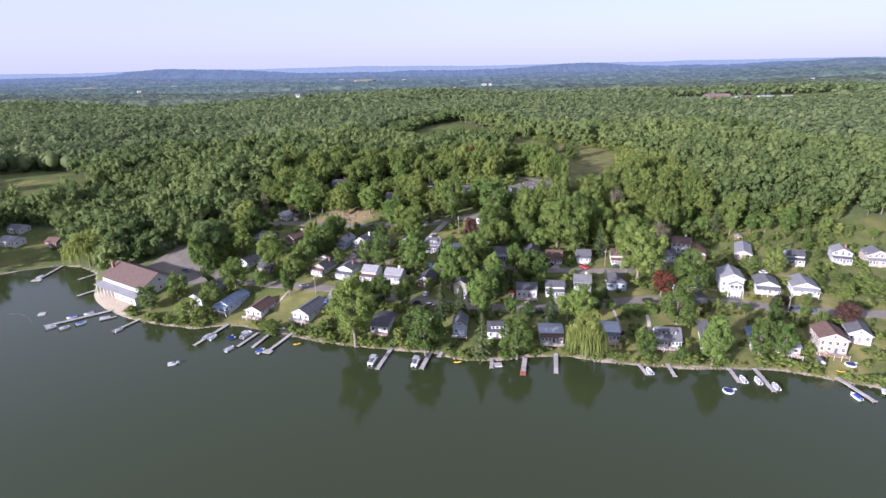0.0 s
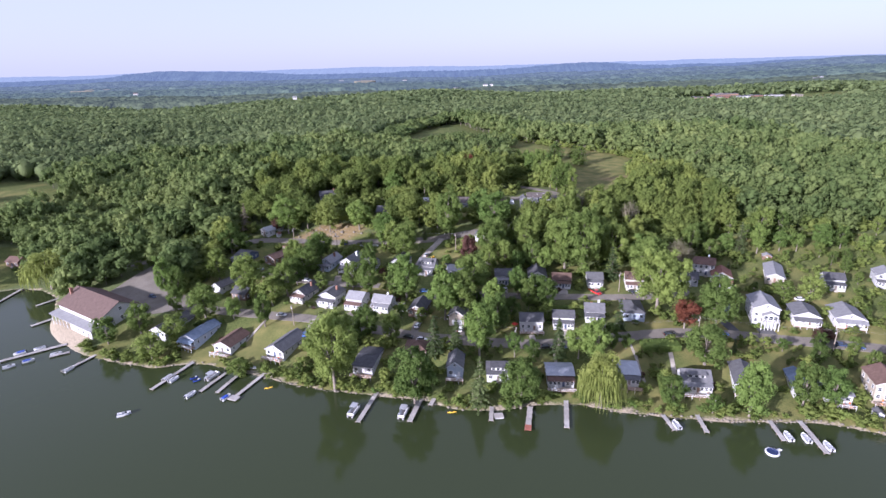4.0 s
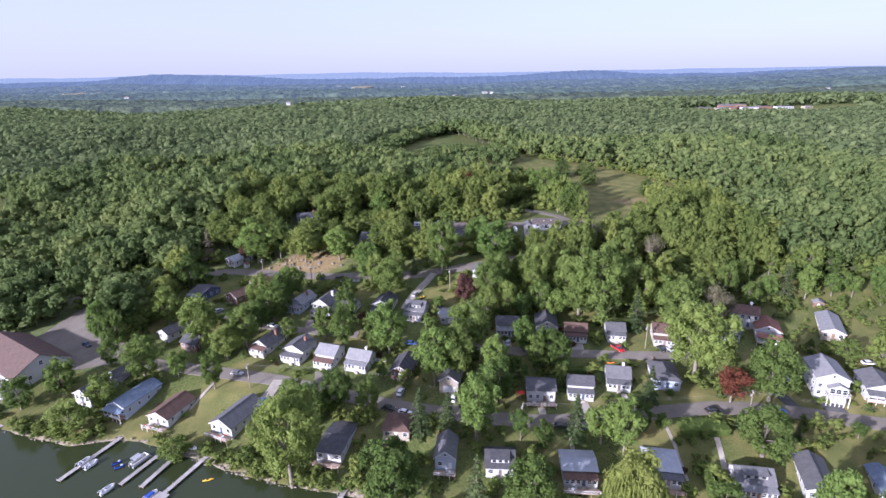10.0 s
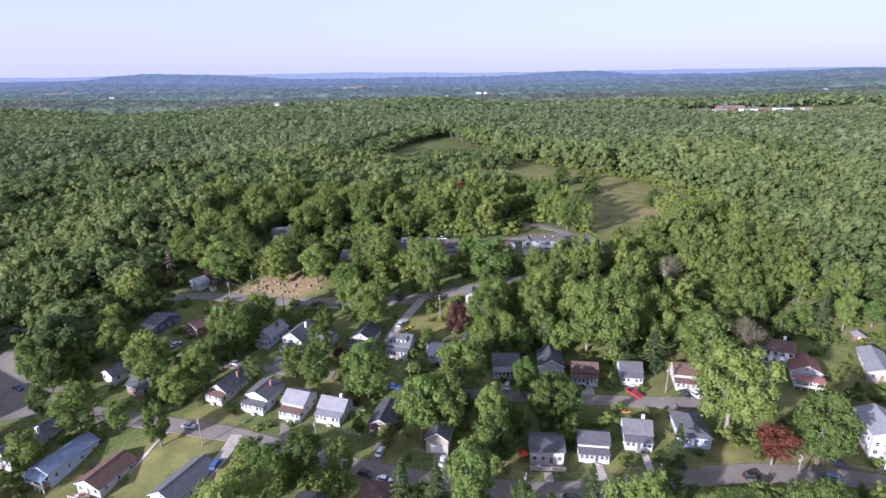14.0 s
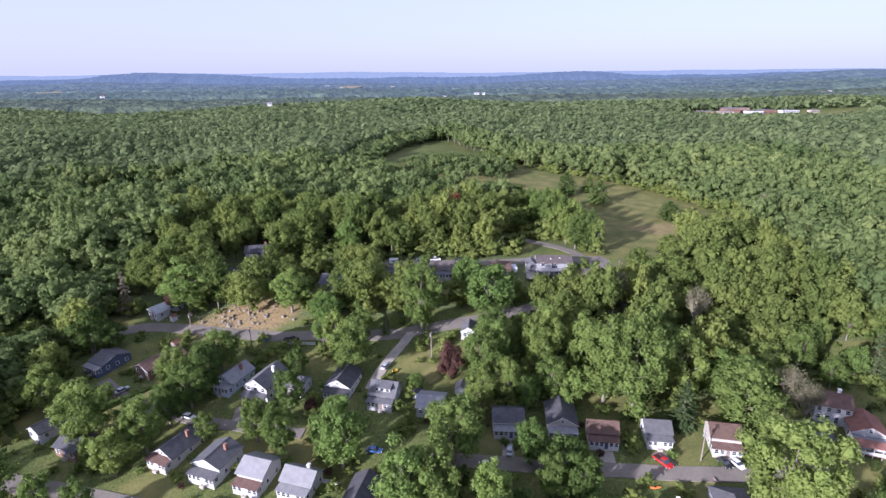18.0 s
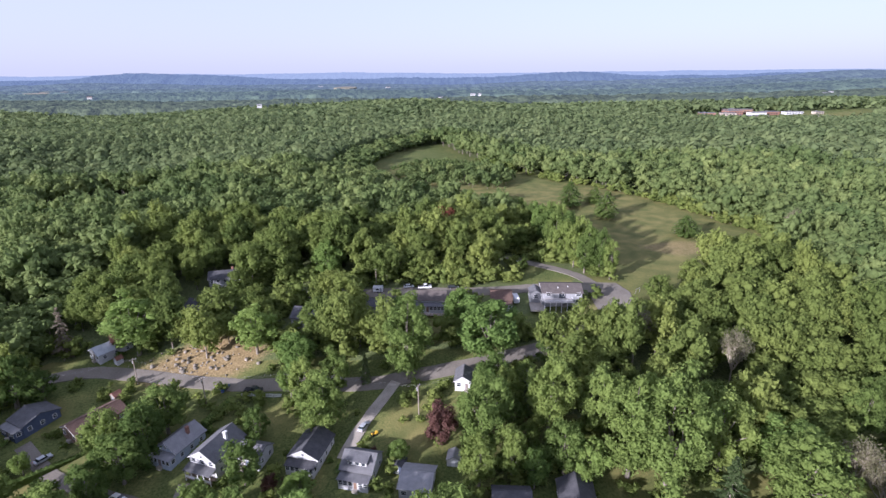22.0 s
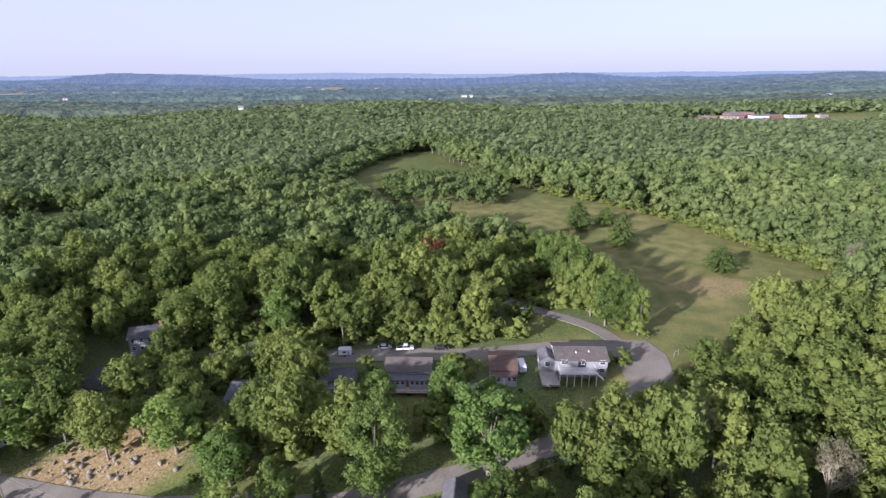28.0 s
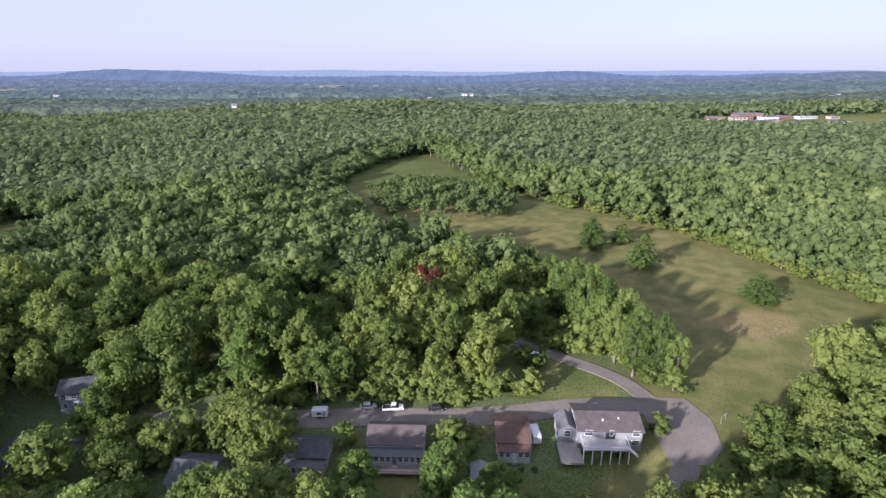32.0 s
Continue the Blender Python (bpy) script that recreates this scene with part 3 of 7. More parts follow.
def far_hills(y0, tops, step, amp, seed, glow, green, label, bumps=(), treetops=0.0, haze_tint=(0.215, 0.275, 0.385)):
    """One rank of far wooded hills, made pale by haze put into emission and base colour."""
    m = distance_material(glow, green, haze_tint)
    xs = np.arange(-4600, 4601, 11.0 if treetops else 22.0)
    jitter = np.random.default_rng(int(seed * 10))
    nx, ny = len(xs), len(tops)
    gx, gy = np.meshgrid(xs, y0 + step * np.arange(ny))
    swell = np.array([noise.fractal((x * 0.0011, y * 0.0012 + seed, 5.0), 1.0, 2.0, 3) for x, y in zip(gx.ravel(), gy.ravel())]).reshape(gx.shape)
    roll = np.array([noise.noise((x * 0.02, y * 0.012, 1.0 + seed)) for x, y in zip(gx.ravel(), gy.ravel())]).reshape(gx.shape)
    row = np.arange(ny)[:, None]
    hill = sum(h * np.exp(-((gx - cx) / w) ** 2) for cx, w, h in bumps) * np.minimum(1, row / 2) if bumps else 0.0
    gz = np.array(tops, float)[:, None] + (swell * amp + roll * 2.6 + jitter.uniform(-1, 1, gx.shape) * treetops) * np.minimum(1, row / 1.5) + hill
    gy = gy + roll * 16 + jitter.uniform(-0.3, 0.3, gx.shape) * step * (treetops > 0)
    idx = np.arange(nx * ny).reshape(ny, nx)
    quads = np.stack([idx[:-1, :-1], idx[:-1, 1:], idx[1:, 1:], idx[1:, :-1]], -1).reshape(-1, 4)
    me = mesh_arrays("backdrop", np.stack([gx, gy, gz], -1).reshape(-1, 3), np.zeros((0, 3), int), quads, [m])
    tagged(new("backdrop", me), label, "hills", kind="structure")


# painted haze: emission rises from rank to rank
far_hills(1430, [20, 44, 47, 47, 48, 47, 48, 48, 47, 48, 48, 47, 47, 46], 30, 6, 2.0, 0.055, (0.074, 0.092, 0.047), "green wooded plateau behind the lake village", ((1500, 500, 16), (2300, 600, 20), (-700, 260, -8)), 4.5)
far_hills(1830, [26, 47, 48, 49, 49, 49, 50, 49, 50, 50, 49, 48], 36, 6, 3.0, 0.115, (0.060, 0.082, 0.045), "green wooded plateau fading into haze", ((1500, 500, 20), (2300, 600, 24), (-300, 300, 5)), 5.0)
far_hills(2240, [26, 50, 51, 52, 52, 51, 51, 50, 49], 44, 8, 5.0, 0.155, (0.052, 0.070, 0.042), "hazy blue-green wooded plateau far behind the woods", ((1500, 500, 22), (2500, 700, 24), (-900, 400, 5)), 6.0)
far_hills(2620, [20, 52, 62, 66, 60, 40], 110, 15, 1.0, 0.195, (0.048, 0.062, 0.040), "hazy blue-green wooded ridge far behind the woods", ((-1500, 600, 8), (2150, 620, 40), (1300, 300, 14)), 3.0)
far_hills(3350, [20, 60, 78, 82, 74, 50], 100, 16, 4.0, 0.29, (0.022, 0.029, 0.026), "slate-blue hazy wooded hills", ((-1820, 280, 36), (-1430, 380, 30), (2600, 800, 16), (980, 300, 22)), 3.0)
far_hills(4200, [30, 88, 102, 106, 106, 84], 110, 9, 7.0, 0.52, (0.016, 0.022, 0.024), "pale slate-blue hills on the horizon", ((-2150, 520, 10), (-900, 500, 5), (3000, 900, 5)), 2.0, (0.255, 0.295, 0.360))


def far_patch(x, y, w, d, z, material, label):
    """A far open field lying on the wooded slopes."""
    rng = random.Random(int(x))
    ring = []
    for i in range(18):
        k = 2 * math.pi * i / 18
        f = rng.uniform(0.8, 1.05)
        ring.append((x + math.cos(k) * w * f, y + math.sin(k) * d * f, z + math.sin(k) * 3))
    tagged(link_mesh("field_patch", ring + [(p[0], p[1], p[2] - 8) for p in ring], [tuple(range(18))] + [(i + 18, (i + 1) % 18 + 18, (i + 1) % 18, i) for i in range(18)], material), label, "field", kind="structure")


far_patch(-1460, 2320, 80, 60, 55, M["hay"], "far dry tan hay field")
far_patch(-365, 2600, 50, 36, 56, M["hay"], "far pale quarry on a hillside")
far_patch(1030, 1475, 60, 55, 49, M["leaf_light"], "far bright green meadow among woods")

# ---- trees ----
ICO_V, ICO_F = None, None
_b = bmesh.new()
bmesh.ops.create_icosphere(_b, subdivisions=1, radius=1)
_b.verts.ensure_lookup_table()
ICO_V = np.array([v.co[:] for v in _b.verts])
ICO_F = np.array([[v.index for v in f.verts] for f in _b.faces])
_b.free()


def unit(v):
    return v / np.maximum(np.linalg.norm(v, axis=-1, keepdims=True), 1e-6)


def sphere_dirs(n):
    i = np.arange(n) + 0.5
    z = 1 - 2 * i / n
    a = i * 2.399963
    r = np.sqrt(1 - z * z)
    return np.stack([r * np.cos(a), r * np.sin(a), z], 1)


def crown_arrays(rng, height, radius, low, lobes, leaves, size, lean=0.6, core=0.74, squash=1.0, skirt=-0.62):
    """Crown of many leaf sprays set on rounded boughs, with gaps between the boughs. Gives verts, tris, quads."""
    zc, hz = (low + height) / 2, (height - low) / 2
    u = sphere_dirs(lobes)
    u[:, 2] = np.maximum(skirt, u[:, 2] * 0.86 + 0.16 + 0.3 * (skirt + 0.62))
    u = u + rng.normal(0, 0.18, u.shape)
    r = radius * rng.uniform(0.25, 0.44, lobes) * (24 / lobes) ** 0.4
    taper = np.where(u[:, 2] > 0, 1 - 0.12 * u[:, 2], 1 + 0.10 * u[:, 2])
    k = rng.uniform(0.52, 0.78, lobes)
    c = np.stack([u[:, 0] * radius * k * taper, u[:, 1] * radius * k * taper, zc + u[:, 2] * hz * rng.uniform(0.6, 0.82, lobes)], 1)
    verts, tris, quads = [], [], []
    base = 0
    if core:
        cv = c[:, None, :] + ICO_V[None] * (r * core)[:, None, None] * rng.uniform(0.55, 1.2, (lobes, len(ICO_V), 1))
        verts.append(cv.reshape(-1, 3))
        tris.append((ICO_F[None] + (np.arange(lobes) * len(ICO_V))[:, None, None]).reshape(-1, 3))
        base = lobes * len(ICO_V)
    if leaves:
        d = unit(rng.normal(0, 1, (lobes, leaves, 3)) + 0.75 * unit(u)[:, None, :] + np.array([0, 0, 0.35]))
        p = c[:, None, :] + d * (r[:, None] * rng.uniform(0.66, 1.2, (lobes, leaves)))[..., None]
        p[..., 2] = p[..., 2] * squash + (1 - squash) * c[:, None, 2]
        nrm = unit(d + lean * rng.normal(0, 1, d.shape))
        t = unit(np.cross(nrm, rng.normal(0, 1, d.shape)))
        b = np.cross(nrm, t)
        s = size * rng.uniform(0.55, 1.25, (lobes, leaves))[..., None]
        w = s * rng.uniform(0.5, 0.85, s.shape)
        q = np.stack([p + t * s, p - t * s * 0.55 + b * w, p - t * s * 0.55 - b * w - nrm * s * 0.2], 2).reshape(-1, 3)
        verts.append(q)
        tris.append(base + np.arange(len(q)).reshape(-1, 3))
    return np.concatenate(verts), (np.concatenate(tris) if tris else np.zeros((0, 3), int)), (np.concatenate(quads) if quads else np.zeros((0, 4), int)), c


def limb(verts, quads, a, b, ra, rb, sides=6):
    """A tapered limb from a to b."""
    a, b = np.array(a, float), np.array(b, float)
    ax = unit(b - a)
    s = unit(np.cross(ax, [0.31, 0.95, 0.1]))
    t = np.cross(ax, s)
    base = len(verts)
    for p, r in ((a, ra), (b, rb)):
        for i in range(sides):
            k = 2 * math.pi * i / sides
            verts.append(p + r * (math.cos(k) * s + math.sin(k) * t))
    for i in range(sides):
        j = (i + 1) % sides
        quads.append((base + i, base + j, base + sides + j, base + sides + i))


def broad_tree(seed, height, radius, low, leaf, name="tree", lobes=48, leaves=76, size=0.46):
    """Template: an Empty with trunk and crown."""
    rng = np.random.default_rng(seed)
    ob = new(name)
    v, tr, q, c = crown_arrays(rng, height, radius, low, lobes, leaves, size, core=0.68, skirt=-0.95)
    crown = new("crown", mesh_arrays("crown", v, tr, q, [M[leaf]]))
    tv, tq = [], []
    fork = np.array([rng.normal(0, 0.25), rng.normal(0, 0.25), low + (height - low) * 0.28])
    limb(tv, tq, (0, 0, -0.8), (fork[0] * 0.5, fork[1] * 0.5, fork[2] * 0.5), radius * 0.075 + 0.06, radius * 0.055, 8)
    limb(tv, tq, (fork[0] * 0.5, fork[1] * 0.5, fork[2] * 0.5), fork, radius * 0.055, radius * 0.04, 8)
    for p in c[:: max(1, lobes // 11)]:
        mid = fork * 0.45 + p * 0.55 + rng.normal(0, 0.3, 3)
        limb(tv, tq, fork, mid, radius * 0.028, radius * 0.018, 5)
        limb(tv, tq, mid, p, radius * 0.018, 0.03, 5)
    trunk = new("trunk", mesh_arrays("trunk", np.array(tv), np.zeros((0, 3), int), np.array(tq), [M["bark"]]))
    for o in (trunk, crown):
        o.parent = ob
    return ob


def needle_tree(seed, height, radius, leaf, name="conifer", tiers=13, per=13, size=0.9, gaps=0.0, low=1.2, round_top=0.8):
    """Template: a conifer with drooping tiers of boughs."""
    rng = np.random.default_rng(seed)
    ob = new(name)
    verts, quads = [], []
    tv, tq = [], []
    limb(tv, tq, (0, 0, -0.6), (0, 0, height * 0.97), 0.22, 0.04, 7)
    for i in range(tiers):
        k = i / (tiers - 1)
        z = low + (height - low) * k
        reach = radius * ((1 - k) ** round_top if round_top > 0.5 else math.sin(math.pi * (0.24 + 0.70 * k))) * (0.80 + 0.20 * math.sin(i * 2.1 + seed)) + 0.25
        for j in range(per):
            if rng.random() < gaps:
                continue
            a = rng.uniform(0, 2 * math.pi)
            ln_r = reach * rng.uniform(0.75, 1.1)
            tip = np.array([math.cos(a) * ln_r, math.sin(a) * ln_r, z - ln_r * 0.22 + rng.normal(0, 0.15)])
            root = np.array([0, 0, z + 0.2])
            if j % 3 == 0:
                limb(tv, tq, root, tip, 0.06, 0.02, 4)
            for f in np.linspace(0.35, 1.0, 5):
                p = root * (1 - f) + tip * f + rng.normal(0, 0.12, 3)
                t = unit(tip - root + rng.normal(0, 0.5, 3))
                b = unit(np.cross(t, [0, 0, 1.0]) + rng.normal(0, 0.25, 3))
                s = size * rng.uniform(0.6, 1.1) * (0.55 + 0.45 * (1 - k))
                base = len(verts)
                verts += [p - t * s, p + b * s * 0.6 - np.array([0, 0, 0.12]), p + t * s, p - b * s * 0.6 - np.array([0, 0, 0.12])]
                quads.append((base, base + 1, base + 2, base + 3))
    crown = new("crown", mesh_arrays("crown", np.array(verts), np.zeros((0, 3), int), np.array(quads), [M[leaf]]))
    trunk = new("trunk", mesh_arrays("trunk", np.array(tv), np.zeros((0, 3), int), np.array(tq), [M["bark"]]))
    for o in (trunk, crown):
        o.parent = ob
    return ob


def willow_tree(seed, height, radius):
    """Template: a weeping willow with hanging strands."""
    rng = np.random.default_rng(seed)
    ob = broad_tree(seed, height, radius * 0.82, height * 0.30, "leaf_willow", "willow_tree", 30, 110, 0.45)
    crown = [o for o in ob.children if o.name.startswith("crown")][0]
    verts, quads = [], []
    for _ in range(900):
        a, r = rng.uniform(0, 2 * math.pi), radius * math.sqrt(rng.uniform(0.10, 1.0))
        top = height * (0.93 - 0.45 * (r / radius) ** 2) * rng.uniform(0.80, 1.05)
        length = min(top - 0.8, rng.uniform(0.12, 0.34) * height)
        turn = a + rng.normal(0, 1.2)
        side = np.array([-math.sin(turn), math.cos(turn), 0]) * rng.uniform(0.10, 0.24)
        p = np.array([math.cos(a) * r, math.sin(a) * r, top])
        for s in range(4):
            e = p + np.array([math.cos(a) * 0.32 / (s + 1), math.sin(a) * 0.32 / (s + 1), -length / 4]) + rng.normal(0, 0.06, 3)
            base = len(verts)
            wide = 1.0 - 0.2 * s
            verts += [p - side * wide, p + side * wide, e + side * (wide - 0.2), e - side * (wide - 0.2)]
            quads.append((base, base + 1, base + 2, base + 3))
            p = e
    strands = new("hanging_foliage", mesh_arrays("hanging_foliage", np.array(verts), np.zeros((0, 3), int), np.array(quads), [M["leaf_willow"]]))
    strands.parent = ob
    return ob


BROAD = [broad_tree(11 + i, 20, r, low, leaf) for i, (r, low, leaf) in enumerate([(7.2, 1.0, "leaf"), (6.4, 0.6, "leaf"), (7.8, 1.4, "leaf"), (5.6, 0.4, "leaf"), (6.8, 2.2, "leaf_light"), (7.4, 0.8, "leaf")])]
TALL = [broad_tree(51 + i, 20, r, low, leaf, "tall_tree", 70, 110, 0.31) for i, (r, low, leaf) in enumerate([(6.9, 1.6, "leaf"), (6.9, 0.8, "leaf")])]
SMALL = [broad_tree(151 + i, 20, r, low, leaf, "small_tree", 26, 52, 0.66) for i, (r, low, leaf) in enumerate([(7.0, 0.8, "leaf"), (6.4, 0.4, "leaf"), (7.4, 1.2, "leaf_light"), (6.0, 0.3, "leaf")])]
PURPLE = broad_tree(31, 13, 5.6, 1.2, "leaf_purple", "copper_beech", 28, 110, 0.42)
SPRUCE = needle_tree(41, 18, 4.2, "needle")
GREYFIR = needle_tree(42, 17, 4.6, "needle_grey", "bare_conifer", gaps=0.35)
WILLOW = willow_tree(43, 21, 8.6)
LIGHT = broad_tree(45, 16, 5.6, 1.0, "leaf_light", "bright_tree", 44, 76, 0.42)
RED = broad_tree(46, 15, 4.6, 3, "leaf_red", "red_leaved_tree", 22, 80, 0.42)
PINE = needle_tree(44, 13, 6.6, "leaf", "field_pine", tiers=13, per=24, size=1.15, gaps=0.12, low=2.2, round_top=0.42)


def bare_tree(seed, height, radius):
    """Template: a dying tree, a fan of pale limbs and twigs with a few leaves left."""
    rng = np.random.default_rng(seed)
    ob = new("bare_tree")
    tv, tq, tips = [], [], []
    fork = np.array([0.0, 0.0, height * 0.38])
    limb(tv, tq, (0, 0, -0.5), fork, 0.34, 0.22, 8)
    for i in range(11):
        a, lift = i * 2.4 + rng.normal(0, 0.2), rng.uniform(0.35, 1.0)
        out = radius * (1.05 - 0.75 * lift)
        mid = np.array([math.cos(a) * out * 0.55, math.sin(a) * out * 0.55, height * (0.42 + 0.28 * lift)])
        limb(tv, tq, fork, mid, 0.15, 0.09, 6)
        for _ in range(6):
            end = mid + np.array([math.cos(a), math.sin(a), 0]) * out * rng.uniform(0.1, 0.5) + rng.normal(0, 0.10 * radius, 3) + np.array([0, 0, height * rng.uniform(0.08, 0.27)])
            limb(tv, tq, mid, end, 0.08, 0.04, 5)
            tips.append(end)
            for _ in range(6):
                twig = end + rng.normal(0, 0.12 * radius, 3) + np.array([0, 0, 0.06 * height])
                limb(tv, tq, mid * 0.35 + end * 0.65, twig, 0.05, 0.02, 4)
                tips.append(twig)
    trunk = new("trunk", mesh_arrays("trunk", np.array(tv), np.zeros((0, 3), int), np.array(tq), [M["twig"]]))
    tips = np.array(tips)
    p = np.repeat(tips, 4, axis=0) + rng.normal(0, 0.5, (len(tips) * 4, 3))
    t, b = unit(rng.normal(0, 1, p.shape)), unit(rng.normal(0, 1, p.shape))
    q = np.stack([p + t * 0.3, p - t * 0.2 + b * 0.2, p - t * 0.2 - b * 0.2], 1).reshape(-1, 3)
    crown = new("crown", mesh_arrays("crown", q, np.arange(len(q)).reshape(-1, 3), np.zeros((0, 4), int), [M["leaf_dry"]]))
    for o in (trunk, crown):
        o.parent = ob
    return ob


BARE = bare_tree(47, 16, 5.6)
USED = set()


def plant(kind, x, y, height, radius, rng):
    src = {"p": PURPLE, "s": SPRUCE, "d": GREYFIR, "w": WILLOW, "f": PINE, "l": LIGHT, "r": RED, "x": BARE}.get(kind) or (TALL[rng.randrange(2)] if height > 26 else (SMALL[rng.randrange(len(SMALL))] if height < 15 else BROAD[rng.randrange(len(BROAD))]))
    native_h = {"p": 13, "s": 18, "d": 17, "w": 21, "f": 13, "l": 16, "r": 15, "x": 16}.get(kind, 20)
    native_r = {"p": 5.6, "s": 4.2, "d": 4.6, "w": 8.6, "f": 6.4, "l": 5.6, "r": 4.6, "x": 5.6}.get(kind, 6.9)
    label = {"p": "dark copper-purple ornamental tree on a lawn", "s": "dark green spruce with drooping boughs", "d": "half-bare grey conifer beside the woods", "w": "pale yellow-green weeping willow by the water", "f": "spreading green pine standing in the field", "e": "tall slender leafy tree in a row beside the field", "l": "bright yellow-green leafy tree behind the houses", "r": "rust-red leafed tree among green ones", "x": "half-dead tree with a fan of bare pale limbs"}.get(kind)
    if not label:
        label = "tall leafy green shade tree beside the houses" if height > 17 else "young leafy green tree on a lawn"
    cat = {"p": "tree", "s": "spruce", "d": "conifer", "w": "willow", "f": "pine"}.get(kind, "tree")
    s, w = height / native_h, radius / native_r
    m = pose(x, y, ground(x, y) - 0.1, 0, 0, rng.uniform(0, 360)) @ Matrix.Diagonal((w, w, s, 1))
    if src.name not in USED:
        USED.add(src.name)
        src.matrix_basis = m
        ob = src
    else:
        ob = copy_thing(src, Matrix.Identity(4))
        ob.matrix_basis = m
    return tagged(ob, label, cat, {"b": "village trees", "e": "trees along the field"}.get(kind, ""))


TREES_A = [
    ("b", -40.1, 206.4, 36, 9.9),
    ("b", -9.5, 197.8, 25.7, 9.2),
    ("s", 13.7, 193.7, 20.3, 4.9),
    ("b", 28.2, 193.7, 20.7, 7.3),
    ("b", 15.1, 219.6, 25.2, 7),
    ("s", -2.8, 222.7, 17.4, 4.7),
    ("b", 29.1, 219.8, 11.9, 3),
    ("b", 36.1, 217.3, 10.7, 3.7),
    ("w", 56.3, 193, 21.5, 8.1),
    ("b", 59.9, 213.9, 20.7, 5.4),
    ("b", 100.2, 210.7, 17.9, 7.9),
    ("l", 104.5, 185.8, 22, 5.8),
    ("b", 124.7, 189.6, 18.5, 5.6),
    ("b", 133.2, 187.6, 17.0, 5.0),
    ("b", -137.2, 250.2, 14.8, 5.9),
    ("b", -149.0, 244.0, 13.5, 5.4),
    ("b", -122.9, 231.2, 12.5, 6.2),
    ("b", -117.0, 243.0, 13.5, 5.2),
    ("b", -109.9, 257.2, 17.5, 6.8),
    ("b", -81.2, 219, 9, 5.2),
]
TREES_B = [
    ("b", -79.8, 249.4, 16.5, 4.9),
    ("b", -137.3, 277.7, 22.6, 4.9),
    ("b", -130.4, 275, 19.8, 4.9),
    ("b", -97.6, 280.2, 21.3, 8),
    ("b", -81.5, 266.7, 15.4, 7),
    ("b", -117.3, 293.7, 18.2, 6.5),
    ("b", -68, 300.1, 19.8, 6.4),
    ("b", -59.8, 278.4, 10.7, 3.7),
    ("b", -35.2, 270.3, 19.2, 6.5),
    ("b", -16.4, 264.5, 24.1, 7.5),
    ("b", 1.7, 246.2, 24.4, 7.4),
    ("b", 9.2, 249, 21.2, 6.4),
    ("b", 23.1, 236.2, 18.1, 6.1),
    ("b", 36, 265, 15.1, 5.2),
    ("b", 43.8, 259.9, 14.3, 6.7),
    ("p", 14.3, 301.5, 13.2, 4.8),
    ("b", 26, 297.9, 27.4, 8.5),
    ("b", 45, 302.9, 29.2, 8),
    ("b", 63.1, 289, 30, 8.8),
    ("b", 74.1, 288.2, 34, 7.5),
]
TREES_C = [
    ("b", 87.1, 289.7, 25.3, 7.6),
    ("b", 60.6, 301.4, 25, 7.9),
    ("b", 93.8, 244.2, 33, 11.5),
    ("r", 101.6, 233.3, 13.5, 5.4),
    ("b", 114.2, 233, 24, 7.4),
    ("s", 74.7, 234.4, 14, 3.5),
    ("b", 153.2, 251.9, 9.3, 4.5),
    ("b", 161.5, 247.2, 14, 5.2),
    ("b", 104.7, 286.6, 17.3, 10),
    ("x", 115.3, 279.5, 16.9, 5.5),
    ("d", -122.2, 352, 18.8, 4.5),
    ("b", -114.3, 327.4, 11.7, 5.3),
    ("b", -66.9, 311.1, 17.3, 6.8),
    ("b", -70.8, 293.4, 17.2, 7.1),
    ("b", -20.4, 308.0, 20.5, 7.4),
    ("b", -76.1, 274.4, 19.6, 7.2),
    ("b", 14.5, 265.4, 22.1, 8.3),
    ("b", 70.8, 283.8, 35, 11.5),
    ("b", 100.3, 275.9, 22.2, 8.9),
    ("x", 117.3, 273.4, 15.8, 5.6),
]
